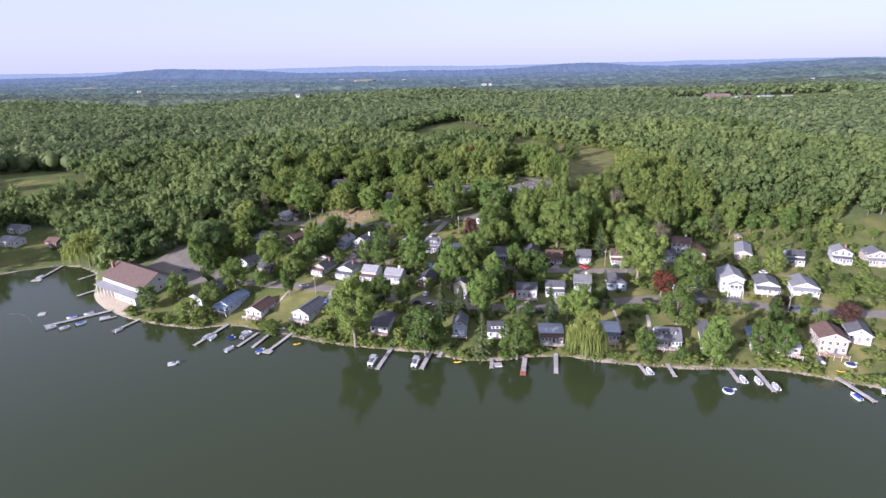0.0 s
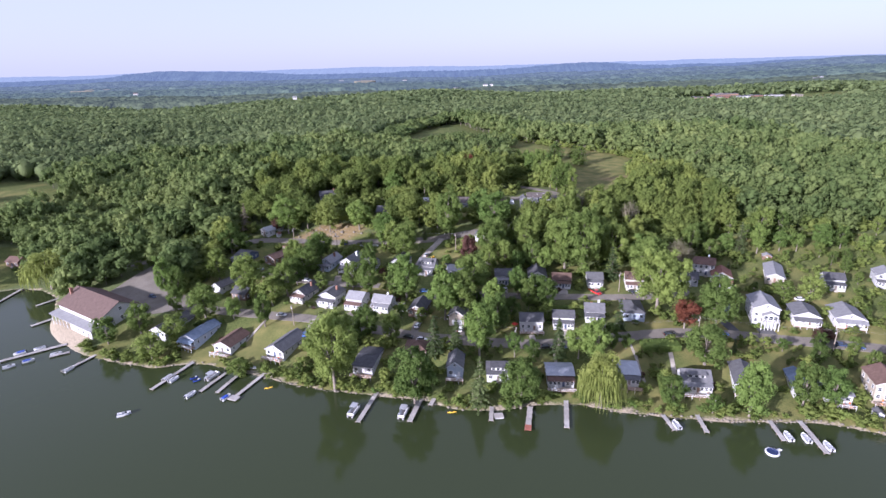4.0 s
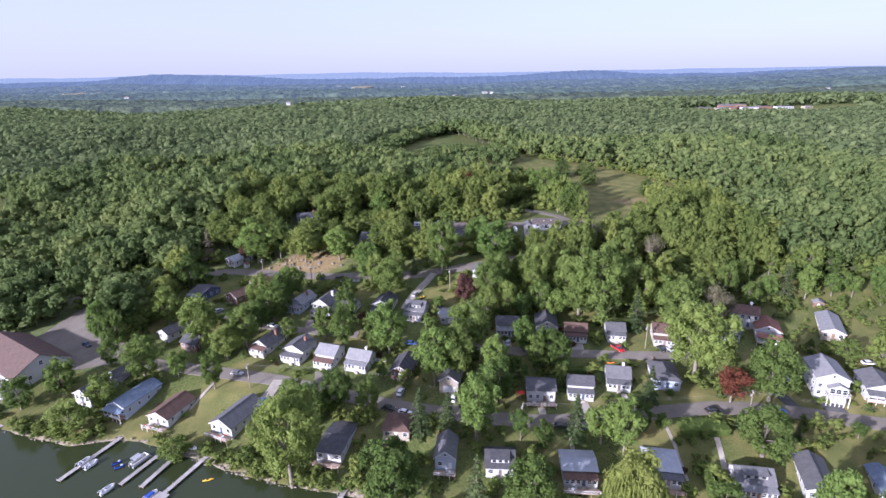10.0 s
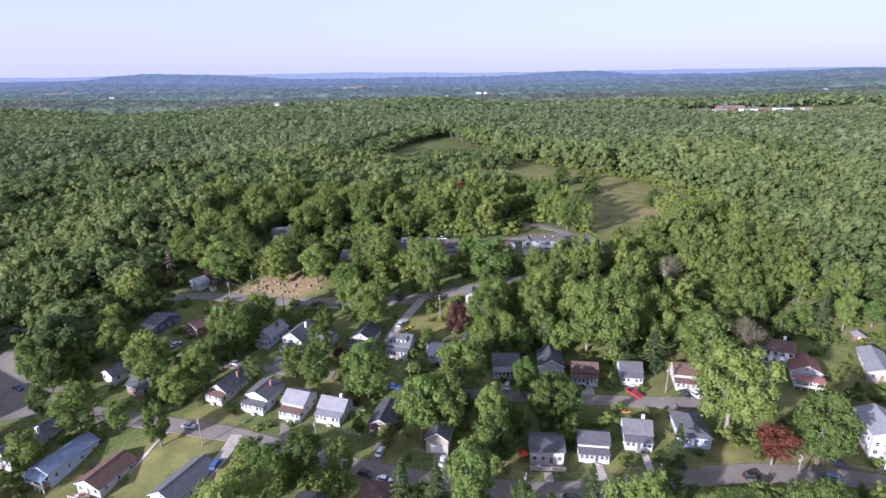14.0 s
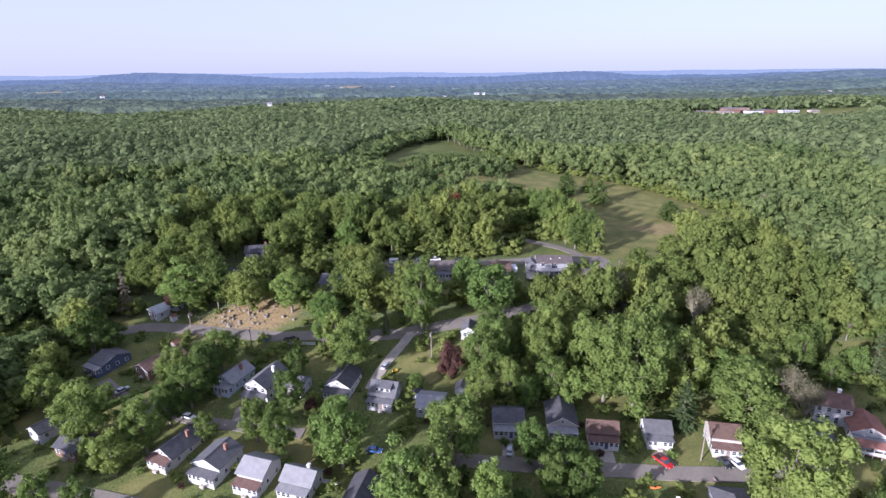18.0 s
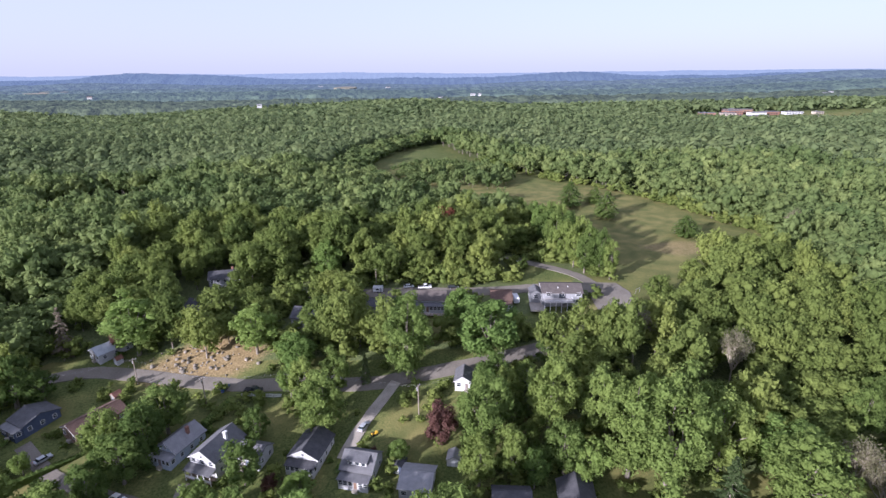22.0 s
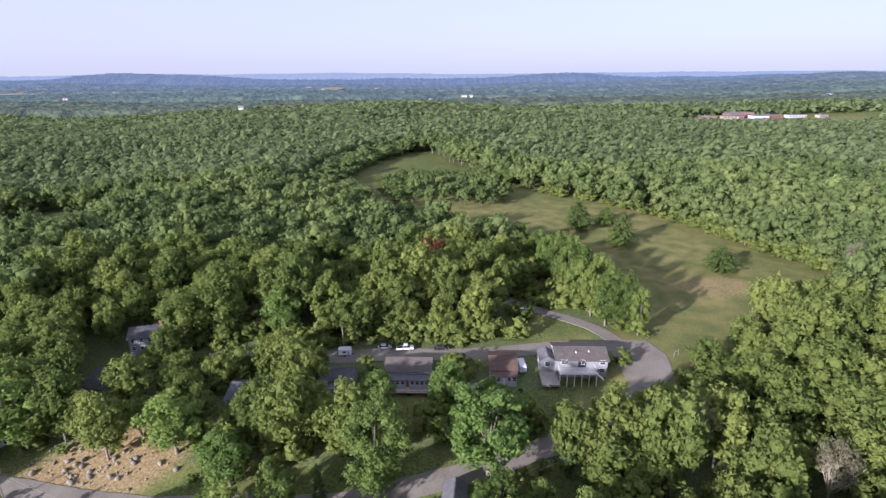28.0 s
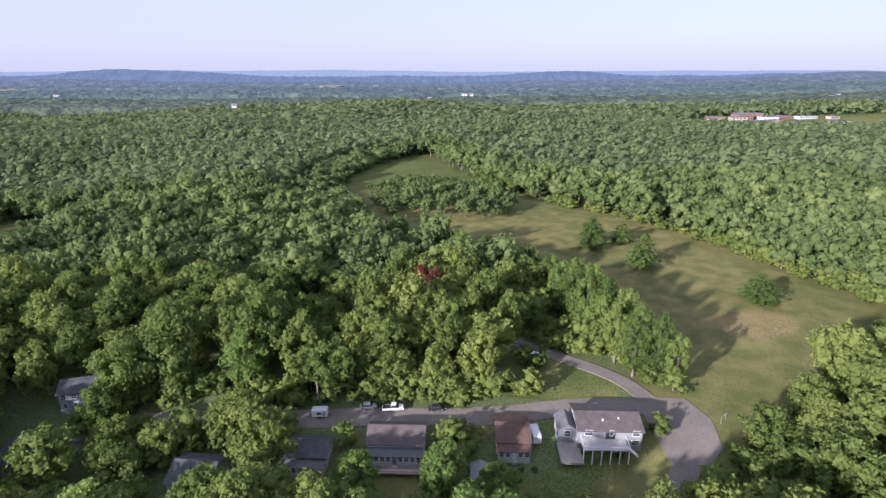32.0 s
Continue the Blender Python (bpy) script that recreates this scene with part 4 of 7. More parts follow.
TREES_D = [
    ("b", 4.1, 328.6, 29.8, 8.8),
    ("b", 31.1, 333.5, 25.7, 11),
    ("b", -50.5, 346.5, 19, 8.2),
    ("l", -33.0, 335.5, 15.5, 5.8),
    ("b", -95.7, 351.8, 23.9, 11),
    ("w", -222, 312, 23.1, 13),
    ("b", 195.8, 227.3, 8.5, 7.8),
    ("p", 168.8, 204.5, 10.0, 5.2),
    ("p", 151.3, 221.8, 4.2, 4.5),
    ("f", 146.5, 444.8, 11.3, 7.7),
    ("f", 100.3, 509, 16, 8.4),
    ("f", 115.4, 481.8, 16, 7.6),
    ("f", 118.8, 516.9, 10.5, 6.5),
    ("l", 1.5, 355.5, 14, 5.6),
    ("l", 21.5, 355.0, 16, 5.8),
    ("l", -33, 395, 19, 6.2),
    ("l", -37.0, 339.5, 13, 5.0),
    ("l", 34.0, 352.0, 13, 5.4),
    ("r", 17.8, 436.0, 22, 5.4),
    ("e", 73, 436, 23, 4.8),
    ("e", 75.5, 427, 24, 4.6),
    ("e", 78, 418, 23, 4.8),
    ("e", 80, 409.5, 24, 4.6),
    ("e", 82.5, 402, 22, 4.6),
    ("e", 85.5, 395, 21, 4.4),
    ("e", 88.5, 389, 18, 4.2),
    ("e", 68, 441, 21, 5.2),
    ("e", 69.5, 431, 20, 5.4),
    ("e", 72, 421.5, 22, 5.2),
    ("e", 74, 412, 20, 5.2),
    ("e", 76.5, 404, 21, 5.0),
    ("e", 79.5, 396.5, 18, 4.8),
    ("e", 66, 450, 20, 5.4),
    ("e", 60, 462, 19, 5.4),
    ("e", 54, 473, 19, 5.6),
    ("e", 46, 483, 18, 5.6),
    ("e", 35, 488, 18, 5.6),
    ("b", -37.5, 291.0, 14, 5.2),
    ("l", -22.5, 285.5, 8, 4.4),
    ("l", 2.5, 296.5, 6.5, 3.2),
    ("p", -30.5, 288.5, 4.5, 2.2),
    ("b", -19.0, 324.0, 17, 6.0),
    ("b", -84.5, 283.0, 13, 5.0),
    ("p", -103.5, 354.0, 9, 3.0),
    ("s", -10.0, 329.5, 11, 2.4),
    ("x", 78, 330, 21, 6.0),
    ("x", 104, 318, 20, 6.0),
    ("x", 186, 420, 20, 5.0),
]
TREES = TREES_A + TREES_B + TREES_C + TREES_D


# ---- houses ----
# front middle x, y, width, depth, turn, wall height, roof ("f": gable to the front, "s": ridge along the front, "l": low pitch along the front, "h": hip), rise, wall, roof colour, extras
HOUSES_A = [
    (-125.9, 244.1, 8, 17, -21, 3.2, "f", 2.2, "white", "dark", "wc"),
    (-110.5, 238.8, 7.5, 16, -20, 3.6, "f", 1.6, "pale_blue", "blue", "wdp"),
    (-93.7, 233.9, 8.6, 13, -18, 3.0, "f", 2.0, "white", "brown", "wd"),
    (-69.2, 227.6, 9, 15.5, -23, 3.0, "f", 2.4, "white", "grey", "wd"),
    (-70.0, 267.2, 7.7, 15, -24, 3.0, "f", 2.4, "cream", "dark", "wce"),
    (-100.4, 274.1, 8.5, 8, -21, 2.8, "s", 2.2, "brown", "dark", "w"),
    (-113.9, 281.0, 6.5, 15, -28, 2.8, "f", 1.8, "white", "dark", "w"),
    (-110.1, 348.7, 7, 12, -35, 2.8, "f", 1.8, "white", "silver", "w"),
]
HOUSES_B = [
    (-55.0, 261.5, 9, 12, -20, 4.2, "f", 2.0, "lightgrey", "grey", "wce"),
    (-41.6, 257.3, 8, 11, -18, 4.2, "s", 2.2, "white", "pale", "we"),
    (-28.7, 254.9, 9, 9, -18, 3.6, "s", 2.2, "white", "pale", "wce"),
    (-49.5, 294.0, 8.4, 12, -20, 5.2, "f", 2.7, "white", "grey", "wpc"),
    (-63.2, 298.0, 7.5, 13, -22, 3.4, "f", 2.4, "pale_blue", "pale", "wce"),
    (-11.3, 249.5, 7.5, 11, -14, 3.0, "f", 2.2, "brown", "dark", "w"),
    (6.5, 240.9, 6.6, 14, -11, 4.4, "f", 2.2, "tan", "grey", "wg"),
    (-30.8, 214.4, 8, 15, -12, 2.9, "l", 0.9, "lightgrey", "dark", "wd"),
]
HOUSES_C = [
    (5.2, 209.3, 6.0, 9.5, -6, 4.2, "f", 2.4, "pale_blue", "grey", "wd"),
    (21.4, 206.6, 8.4, 9, -4, 3.0, "s", 2.6, "lightgrey", "dark", "wm"),
    (44.4, 203.2, 9.8, 11, -4, 3.4, "l", 1.0, "white", "silver", "wde"),
    (68.1, 201.9, 9.5, 12, -10, 3.2, "h", 2.0, "lightgrey", "silver", "wde"),
    (91.9, 196.9, 10, 9.5, -9, 3.2, "s", 2.6, "white", "grey", "wmde"),
    (108.3, 195.5, 7.5, 15, -18, 3.2, "f", 1.8, "white", "grey", "wd"),
    (126.8, 193.1, 5.5, 13, -16, 3.0, "f", 1.4, "white", "blue", "w"),
    (137.1, 189.9, 8, 8, -14, 3.0, "l", 1.0, "white", "pale", "wd"),
]
HOUSES_D = [
    (152.5, 187.6, 10, 11, -16, 6.2, "f", 2.4, "tan", "brown", "wd"),
    (166.0, 192.0, 8, 11, -24, 3.4, "f", 2.4, "white", "grey", "w"),
    (38.3, 236.3, 9.5, 8, -5, 4.2, "s", 2.0, "white", "grey", "wd"),
    (52.0, 236.4, 8.8, 9, -8, 4.2, "s", 1.8, "white", "dark", "we"),
    (66.1, 240.1, 8, 9, -10, 3.6, "s", 2.6, "white", "grey", "wce"),
    (82.9, 240.1, 8.5, 13, -8, 3.2, "h", 2.0, "pale_blue", "grey", "w"),
    (30.9, 274.1, 9, 10, -4, 4.0, "s", 2.0, "white", "dark", "we"),
    (46.8, 273.0, 8.5, 13, -6, 3.8, "f", 2.4, "cream", "dark", "we"),
]
HOUSES_E = [
    (57.7, 269.2, 8.6, 8, -8, 3.6, "s", 2.2, "white", "brown", "we"),
    (73.6, 268.5, 7.2, 9, -8, 3.4, "s", 2.0, "white", "grey", "we"),
    (91.0, 264.5, 8, 10, -12, 4.4, "s", 2.2, "cream", "brown", "we"),
    (131.8, 265.4, 8.5, 12, -22, 3.8, "f", 2.2, "white", "red", "wpe"),
    (134.9, 233.5, 9.6, 13, -16, 7.2, "f", 2.2, "white", "pale", "wbt"),
    (128.2, 276.6, 9.5, 9, -22, 5.6, "s", 2.0, "white", "brown", "wc"),
    (155.8, 264.3, 7.5, 18, -26, 2.9, "f", 1.6, "tan", "pale", "w"),
    (150.3, 231.0, 9.5, 11, -18, 3.9, "f", 2.0, "white", "grey", "wpd"),
    (165.9, 227.9, 10.5, 12, -18, 3.6, "f", 2.2, "white", "pale", "wpd"),
]
HOUSES_F = [
    (178.7, 256.0, 8, 9, -17, 4.2, "s", 2.0, "white", "dark", "we"),
    (201.7, 255.3, 8.5, 11, -22, 4.8, "f", 2.2, "grey", "pale", "wce"),
    (217.5, 251.2, 10, 11, -14, 4.6, "f", 2.4, "tan", "grey", "we"),
    (118.0, 267.5, 7, 8, -14, 3.2, "s", 2.0, "grey", "dark", "w"),
    (121.9, 240.0, 6, 8, -14, 3.0, "s", 1.6, "pale_blue", "blue", "w"),
    (-114.9, 311.7, 8, 13, -28, 3.2, "s", 1.8, "navy", "grey", "we"),
    (-95.6, 310.3, 8, 15, -32, 3.0, "f", 1.8, "brown", "brown", "w"),
    (-38.4, 296.0, 7, 7, -16, 3.2, "s", 2.0, "white", "grey", "w"),
]
HOUSES_G = [
    (-23.6, 292.7, 8.5, 13, -14, 3.6, "f", 2.4, "white", "dark", "we"),
    (-8.7, 287.5, 8.5, 11, -14, 3.6, "s", 2.8, "lightgrey", "grey", "wme"),
    (7.3, 283.3, 8, 9, -10, 3.0, "s", 1.6, "grey", "pale", "w"),
    (-80.5, 367.2, 14, 12, -18, 3.6, "s", 3.0, "tan", "dark", "wck"),
    (-76.9, 390.5, 13, 8, 12, 5.4, "s", 2.2, "slate", "dark", "wc"),
    (-36.3, 358.4, 10, 10, -8, 4.0, "s", 2.4, "grey", "dark", "w"),
    (-11.2, 363.0, 9.5, 10, -6, 3.6, "s", 1.8, "tan", "dark", "we"),
    (10.2, 364.5, 13.6, 11, -4, 3.9, "s", 2.2, "white", "umber", "wde"),
]
HOUSES_H = [
    (39.1, 365.2, 8.0, 13.5, -4, 3.2, "s", 1.7, "white", "brown", "we"),
    (63.0, 367.4, 15.5, 11, -4, 4.9, "s", 1.7, "slate", "umber", "wbq"),
    (-10.5, 221.6, 8.6, 9, -6, 2.8, "h", 2.2, "tan", "brown", "w"),
    (21.6, 322.7, 5, 7, -8, 3.2, "f", 1.6, "lightgrey", "grey", "w"),
    (-288.0, 332.0, 12, 9, -12, 3.4, "s", 2.2, "white", "pale", "w"),
    (-262.0, 336.0, 9, 8, -12, 3.0, "s", 2.0, "brown", "brown", "w"),
    (-298.0, 352.0, 10, 9, -12, 3.2, "s", 2.0, "white", "grey", "w"),
]
HOUSES = HOUSES_A + HOUSES_B + HOUSES_C + HOUSES_D + HOUSES_E + HOUSES_F + HOUSES_G + HOUSES_H
WORD = {"slate": "slate grey", "pale_blue": "pale blue", "lightgrey": "light grey"}
SHAPES = {}


def shared(key, build, material):
    """Alike parts share one mesh."""
    if key not in SHAPES:
        bm = build()
        me = bpy.data.meshes.new(key.split("|")[0])
        bm.to_mesh(me)
        bm.free()
        me.materials.append(material)
        SHAPES[key] = me
    return SHAPES[key]


def window(parent, m, w, h):
    """A window: frame with a cross bar, and its pane."""
    def rim():
        bm = bmesh.new()
        t = 0.11
        for a in ((-w / 2 - t, -0.09, -t, w / 2 + t, 0.05, 0), (-w / 2 - t, -0.07, h, w / 2 + t, 0.05, h + t), (-w / 2 - t, -0.07, 0, -w / 2, 0.05, h), (w / 2, -0.07, 0, w / 2 + t, 0.05, h), (-w / 2, -0.05, h / 2 - 0.04, w / 2, 0.03, h / 2 + 0.04)):
            box(bm, *a)
        return bm
    ob = new("window", shared(f"window|{w}|{h}", rim, M["white_trim"]))
    ob.parent, ob.matrix_basis = parent, m
    pane = new("pane", shared(f"pane|{w}|{h}", lambda: boxed(-w / 2, -0.025, 0, w / 2, 0.02, h), M["pane"]))
    pane.parent = ob


def gable_wall(w, d, h, rise, roof):
    """Walls down into the slope, with gables up to the roof."""
    bm = bmesh.new()
    lo = -3.5
    if roof == "f":
        prof = [(-w / 2, lo), (w / 2, lo), (w / 2, h), (0, h + rise), (-w / 2, h)]
        front = [bm.verts.new((x, 0, z)) for x, z in prof]
        back = [bm.verts.new((x, d, z)) for x, z in prof]
    elif roof == "h":
        return box(bm, -w / 2, 0, lo, w / 2, d, h)
    else:
        prof = [(0, lo), (d, lo), (d, h), (d / 2, h + rise), (0, h)]
        front = [bm.verts.new((w / 2, y, z)) for y, z in prof]
        back = [bm.verts.new((-w / 2, y, z)) for y, z in prof]
    bm.faces.new(front[::-1])
    bm.faces.new(back)
    for i in range(5):
        j = (i + 1) % 5
        bm.faces.new((front[i], front[j], back[j], back[i]))
    bmesh.ops.recalc_face_normals(bm, faces=bm.faces[:])
    return bm


def slab(bm, p, thick=0.16):
    """A roof plane given by its four corners, with thickness."""
    top = [bm.verts.new(q) for q in p]
    low = [bm.verts.new((q[0], q[1], q[2] - thick)) for q in p]
    bm.faces.new(top)
    bm.faces.new(low[::-1])
    n = len(p)
    for i in range(n):
        j = (i + 1) % n
        bm.faces.new((top[j], top[i], low[i], low[j]))


def roof_mesh(w, d, h, rise, roof, over=0.45):
    bm = bmesh.new()
    if roof == "f":
        e = h + 0.1 - rise * over / (w / 2)
        r = h + rise + 0.1
        slab(bm, [(-w / 2 - over, -over, e), (0, -over, r), (0, d + over, r), (-w / 2 - over, d + over, e)])
        slab(bm, [(0, -over, r), (w / 2 + over, -over, e), (w / 2 + over, d + over, e), (0, d + over, r)])
        box(bm, -0.14, -over - 0.02, r - 0.05, 0.14, d + over + 0.02, r + 0.05)
    elif roof == "h":
        e, r = h - 0.05, h + rise
        a = min(w, d) / 2
        c = [(-w / 2 - over, -over, e), (w / 2 + over, -over, e), (w / 2 + over, d + over, e), (-w / 2 - over, d + over, e)]
        if d >= w:
            p, q = (0, a, r), (0, d - a, r)
            faces = [(c[0], c[1], p), (c[1], c[2], q, p), (c[2], c[3], q), (c[3], c[0], p, q)]
        else:
            p, q = (-w / 2 + a, d / 2, r), (w / 2 - a, d / 2, r)
            faces = [(c[0], c[1], q, p), (c[1], c[2], q), (c[2], c[3], p, q), (c[3], c[0], p)]
        for f in faces:
            slab(bm, list(f), 0.14)
    else:
        e = h + 0.1 - rise * over / (d / 2)
        r = h + rise + 0.1
        slab(bm, [(-w / 2 - over, -over, e), (w / 2 + over, -over, e), (w / 2 + over, d / 2, r), (-w / 2 - over, d / 2, r)])
        slab(bm, [(-w / 2 - over, d / 2, r), (w / 2 + over, d / 2, r), (w / 2 + over, d + over, e), (-w / 2 - over, d + over, e)])
        box(bm, -w / 2 - over - 0.02, d / 2 - 0.14, r - 0.05, w / 2 + over + 0.02, d / 2 + 0.14, r + 0.05)
    bmesh.ops.recalc_face_normals(bm, faces=bm.faces[:])
    return bm


def house(x, y, w, d, turn, h, roof, rise, wall, tone, extras, rng):
    c, s = math.cos(radians(turn)), math.sin(radians(turn))
    z = max(ground(x, y), (ground(x, y) + ground(x - s * d * 0.6, y + c * d * 0.6)) / 2) + 0.35
    size = "two-storey" if h > 4.4 else "one-storey"
    shape = {"f": "gabled", "s": "gabled", "l": "low-pitched", "h": "hipped"}[roof]
    tint = {"dark": "charcoal", "pale": "pale grey", "club": "brown", "silver": "silvery grey", "umber": "dark brown"}.get(tone, tone)
    ob = thing("house", pose(x, y, z, 0, 0, turn), f"{size} {WORD.get(wall, wall)} clapboard cottage with {shape} {tint} shingle roof", "house", "lakeside houses")
    off = 2.5 if "e" in extras else 0.0  # depth of a glazed porch built on to the front
    d -= off
    body = part("wall", gable_wall(w, d, h, rise, roof), M["wall_" + wall], ob)
    top = part("roof", roof_mesh(w, d, h, rise, roof), M["roof_" + tone], ob)
    body.matrix_basis = top.matrix_basis = Matrix.Translation((0, off, 0))
    if off:
        ew, zt = w * 0.96, min(h - 0.1, 2.85)
        zf = zt - 0.5
        sun_room = part("glazed_porch", boxed(-ew / 2, 0, -3.2, ew / 2, off - 0.02, zf), M["wall_" + wall], ob)
        n = max(3, int(ew / 1.35))
        for i in range(n):
            px = -ew / 2 + ew * (i + 0.5) / n
            if i == n // 2:
                dr = part("door", boxed(px - 0.45, -0.06, 0, px + 0.45, 0.02, 2.0, bevel=0.02), M[rng.choice(("door", "white_trim", "wall_navy", "wall_brown"))], sun_room)
                part("doorstep", boxed(px - 0.7, -0.9, -0.9, px + 0.7, -0.01, -0.06), M["gravel"], ob)
            else:
                window(sun_room, pose(px, -0.015, 0.85, 0, 0, 0), 1.0, 1.15)
        for side in (-1, 1):
            window(sun_room, pose(side * (ew / 2 + 0.015), off / 2, 0.85, 0, 0, 90 * side), 1.2, 1.15)
        bm = bmesh.new()
        slab(bm, [(-ew / 2 - 0.3, -0.35, zf + 0.06), (ew / 2 + 0.3, -0.35, zf + 0.06), (ew / 2 + 0.3, off - 0.02, zt + 0.06), (-ew / 2 - 0.3, off - 0.02, zt + 0.06)], 0.14)
        bmesh.ops.recalc_face_normals(bm, faces=bm.faces[:])
        part("porch_roof", bm, M[rng.choice(("roof_" + tone, "roof_pale", "roof_grey", "roof_brown"))], ob)
    if "c" in extras:
        cx, cy = (w * 0.22, d * 0.62)
        chimney = part("chimney", box(boxed(cx - 0.4, cy - 0.4, h * 0.6, cx + 0.4, cy + 0.4, h + rise + 0.9), cx - 0.5, cy - 0.5, h + rise + 0.9, cx + 0.5, cy + 0.5, h + rise + 1.05), M["brick" if wall != "white" else "white_trim"], top)
    if "k" in extras:
        for kx in (-2.2, -0.6):
            yy = d * 0.22
            zz = h + rise * 0.46
            sk = part("skylight", boxed(-0.5, -0.6, 0, 0.5, 0.6, 0.14, bevel=0.03), M["pane"], top)
            sk.matrix_basis = pose(kx, yy, zz + 0.12, math.degrees(math.atan2(rise, d / 2)), 0, 0)
    # fascia boards along the gable
    if roof == "f":
        bm = bmesh.new()
        for sx in (-1, 1):
            e = h + 0.1 - rise * 0.45 / (w / 2)
            r = h + rise + 0.1
            a, b = Vector((sx * (w / 2 + 0.45), -0.5, e - 0.22)), Vector((0, -0.5, r - 0.22))
            slab(bm, [a, b, b + Vector((0, 0.06, 0)), a + Vector((0, 0.06, 0))][:: sx], 0.2)
        bmesh.ops.recalc_face_normals(bm, faces=bm.faces[:])
        part("fascia", bm, M["white_trim"], top, "white gable boards")
    storeys = 2 if h > 4.4 else 1
    deck_z = 0.0
    for level in range(storeys):
        zz = 0.95 + level * 2.65 if storeys == 2 else min(1.0, h - 2.1)
        n = max(2, int(w / 2.3))
        garage = "g" in extras and level == 0
        if "q" in extras:
            for px, ww in ((-0.34, 1.9), (0.02, 0.9), (0.40, 1.7)):
                window(body, pose(px * w, -0.015, zz, 0, 0, 0), ww, 1.3)
            n = 0
        for i in range(n):
            px = -w / 2 + w * (i + 0.5) / n
            if (garage and px > -w * 0.35) or (off and level == 0):
                continue
            if i == n // 2 and level == 0 and not garage:
                continue
            window(body, pose(px, -0.015, zz, 0, 0, 0), 1.1 if n > 3 else 1.3, 1.25)
        for side in (-1, 1):
            m = max(2, int(d / 3.4))
            for i in range(m):
                window(body, pose(side * (w / 2 + 0.015), d * (i + 0.5) / m, zz, 0, 0, 90 * side), 1.0, 1.2)
        for i in range(2):
            window(body, pose(-w / 4 + w / 2 * i, d + 0.015, zz, 0, 0, 180), 1.0, 1.2)
    if roof == "f" and rise >= 2.2:
        window(body, pose(0, -0.015, h + 0.25, 0, 0, 0), 0.8, 0.9)
    if "g" in extras:
        gd = part("garage_door", boxed(-w * 0.28, -0.06, -0.3, w * 0.38, 0.02, 2.05), M["white_trim"], body, "white panelled garage door")
        bm = bmesh.new()
        for i in range(1, 4):
            box(bm, -w * 0.28, -0.075, -0.3 + i * 0.58, w * 0.38, -0.062, -0.27 + i * 0.58)
        part("panel_joint", bm, M["canvas_grey"], gd)
    elif not off:
        n = max(2, int(w / 2.3))
        dx = -w / 2 + w * (n // 2 + 0.5) / n
        dr = part("door", boxed(dx - 0.48, -0.06, 0, dx + 0.48, 0.02, 2.05, bevel=0.02), M[rng.choice(("door", "white_trim", "wall_navy", "wall_brown"))], body)
        part("handle", boxed(dx + 0.32, -0.12, 0.98, dx + 0.40, -0.061, 1.08), M["metal"], dr, "small metal door knob")
        part("doorstep", boxed(dx - 0.8, -0.9, -0.9, dx + 0.8, -0.01, -0.06), M["gravel"], ob)
    if "m" in extras:
        dw, dd, dh = w * 0.62, d * 0.36, 1.9
        y0 = d * 0.12
        z0 = h + rise * 0.24
        dormer = part("dormer", boxed(-dw / 2, y0, z0 - 0.3, dw / 2, d * 0.5, z0 + dh - 0.35), M["wall_white"], top)
        bm = bmesh.new()
        slab(bm, [(-dw / 2 - 0.3, y0 - 0.35, z0 + dh - 0.4), (dw / 2 + 0.3, y0 - 0.35, z0 + dh - 0.4), (dw / 2 + 0.3, d * 0.5 + 0.1, z0 + dh + 0.25), (-dw / 2 - 0.3, d * 0.5 + 0.1, z0 + dh + 0.25)])
        bmesh.ops.recalc_face_normals(bm, faces=bm.faces[:])
        part("dormer_roof", bm, M["roof_" + tone], top)
        for i in range(3):
            ob_m = pose(-dw / 3 + dw / 3 * i, y0 - 0.015, z0 + 0.25, 0, 0, 0)
            win = new("dormer_window", shared("pane|dormer", lambda: boxed(-0.5, -0.04, 0, 0.5, 0.02, 0.8), M["pane"]))
            win.parent, win.matrix_basis = dormer, ob_m
    if "p" in extras:
        pd = 2.4
        pz = 2.55
        bm = bmesh.new()
        slab(bm, [(-w / 2 - 0.3, -pd - 0.3, pz), (w / 2 + 0.3, -pd - 0.3, pz), (w / 2 + 0.3, 0, pz + 0.75), (-w / 2 - 0.3, 0, pz + 0.75)])
        bmesh.ops.recalc_face_normals(bm, faces=bm.faces[:])
        part("porch_roof", bm, M["roof_" + tone], ob)
        part("porch_floor", boxed(-w / 2, -pd, -0.25, w / 2, -0.01, -0.05), M["deck"], ob)
        for i in range(5):
            px = -w / 2 + 0.1 + (w - 0.2) * i / 4
            part("porch_post", boxed(px - 0.08, -pd + 0.02, -2.6, px + 0.08, -pd + 0.18, pz - 0.02), M["white_trim"], ob)
        part("porch_rail", box(box(boxed(-w / 2, -pd + 0.05, 0.82, w / 2, -pd + 0.12, 0.92), -w / 2, -pd + 0.06, 0.10, w / 2, -pd + 0.11, 0.18), -w / 2, -pd + 0.075, 0.2, w / 2, -pd + 0.095, 0.8), M["white_trim"], ob)
    elif "d" in extras:
        pd = 3.0
        part("deck_floor", boxed(-w / 2 - 0.3, -pd, -0.28, w / 2 + 0.3, -0.95, -0.10), M["deck"], ob)
        for i in range(5):
            px = -w / 2 - 0.2 + (w + 0.4) * i / 4
            part("deck_post", boxed(px - 0.06, -pd, -3.2, px + 0.06, -pd + 0.12, 0.86), M["deck" if rng.random() < 0.5 else "white_trim"], ob)
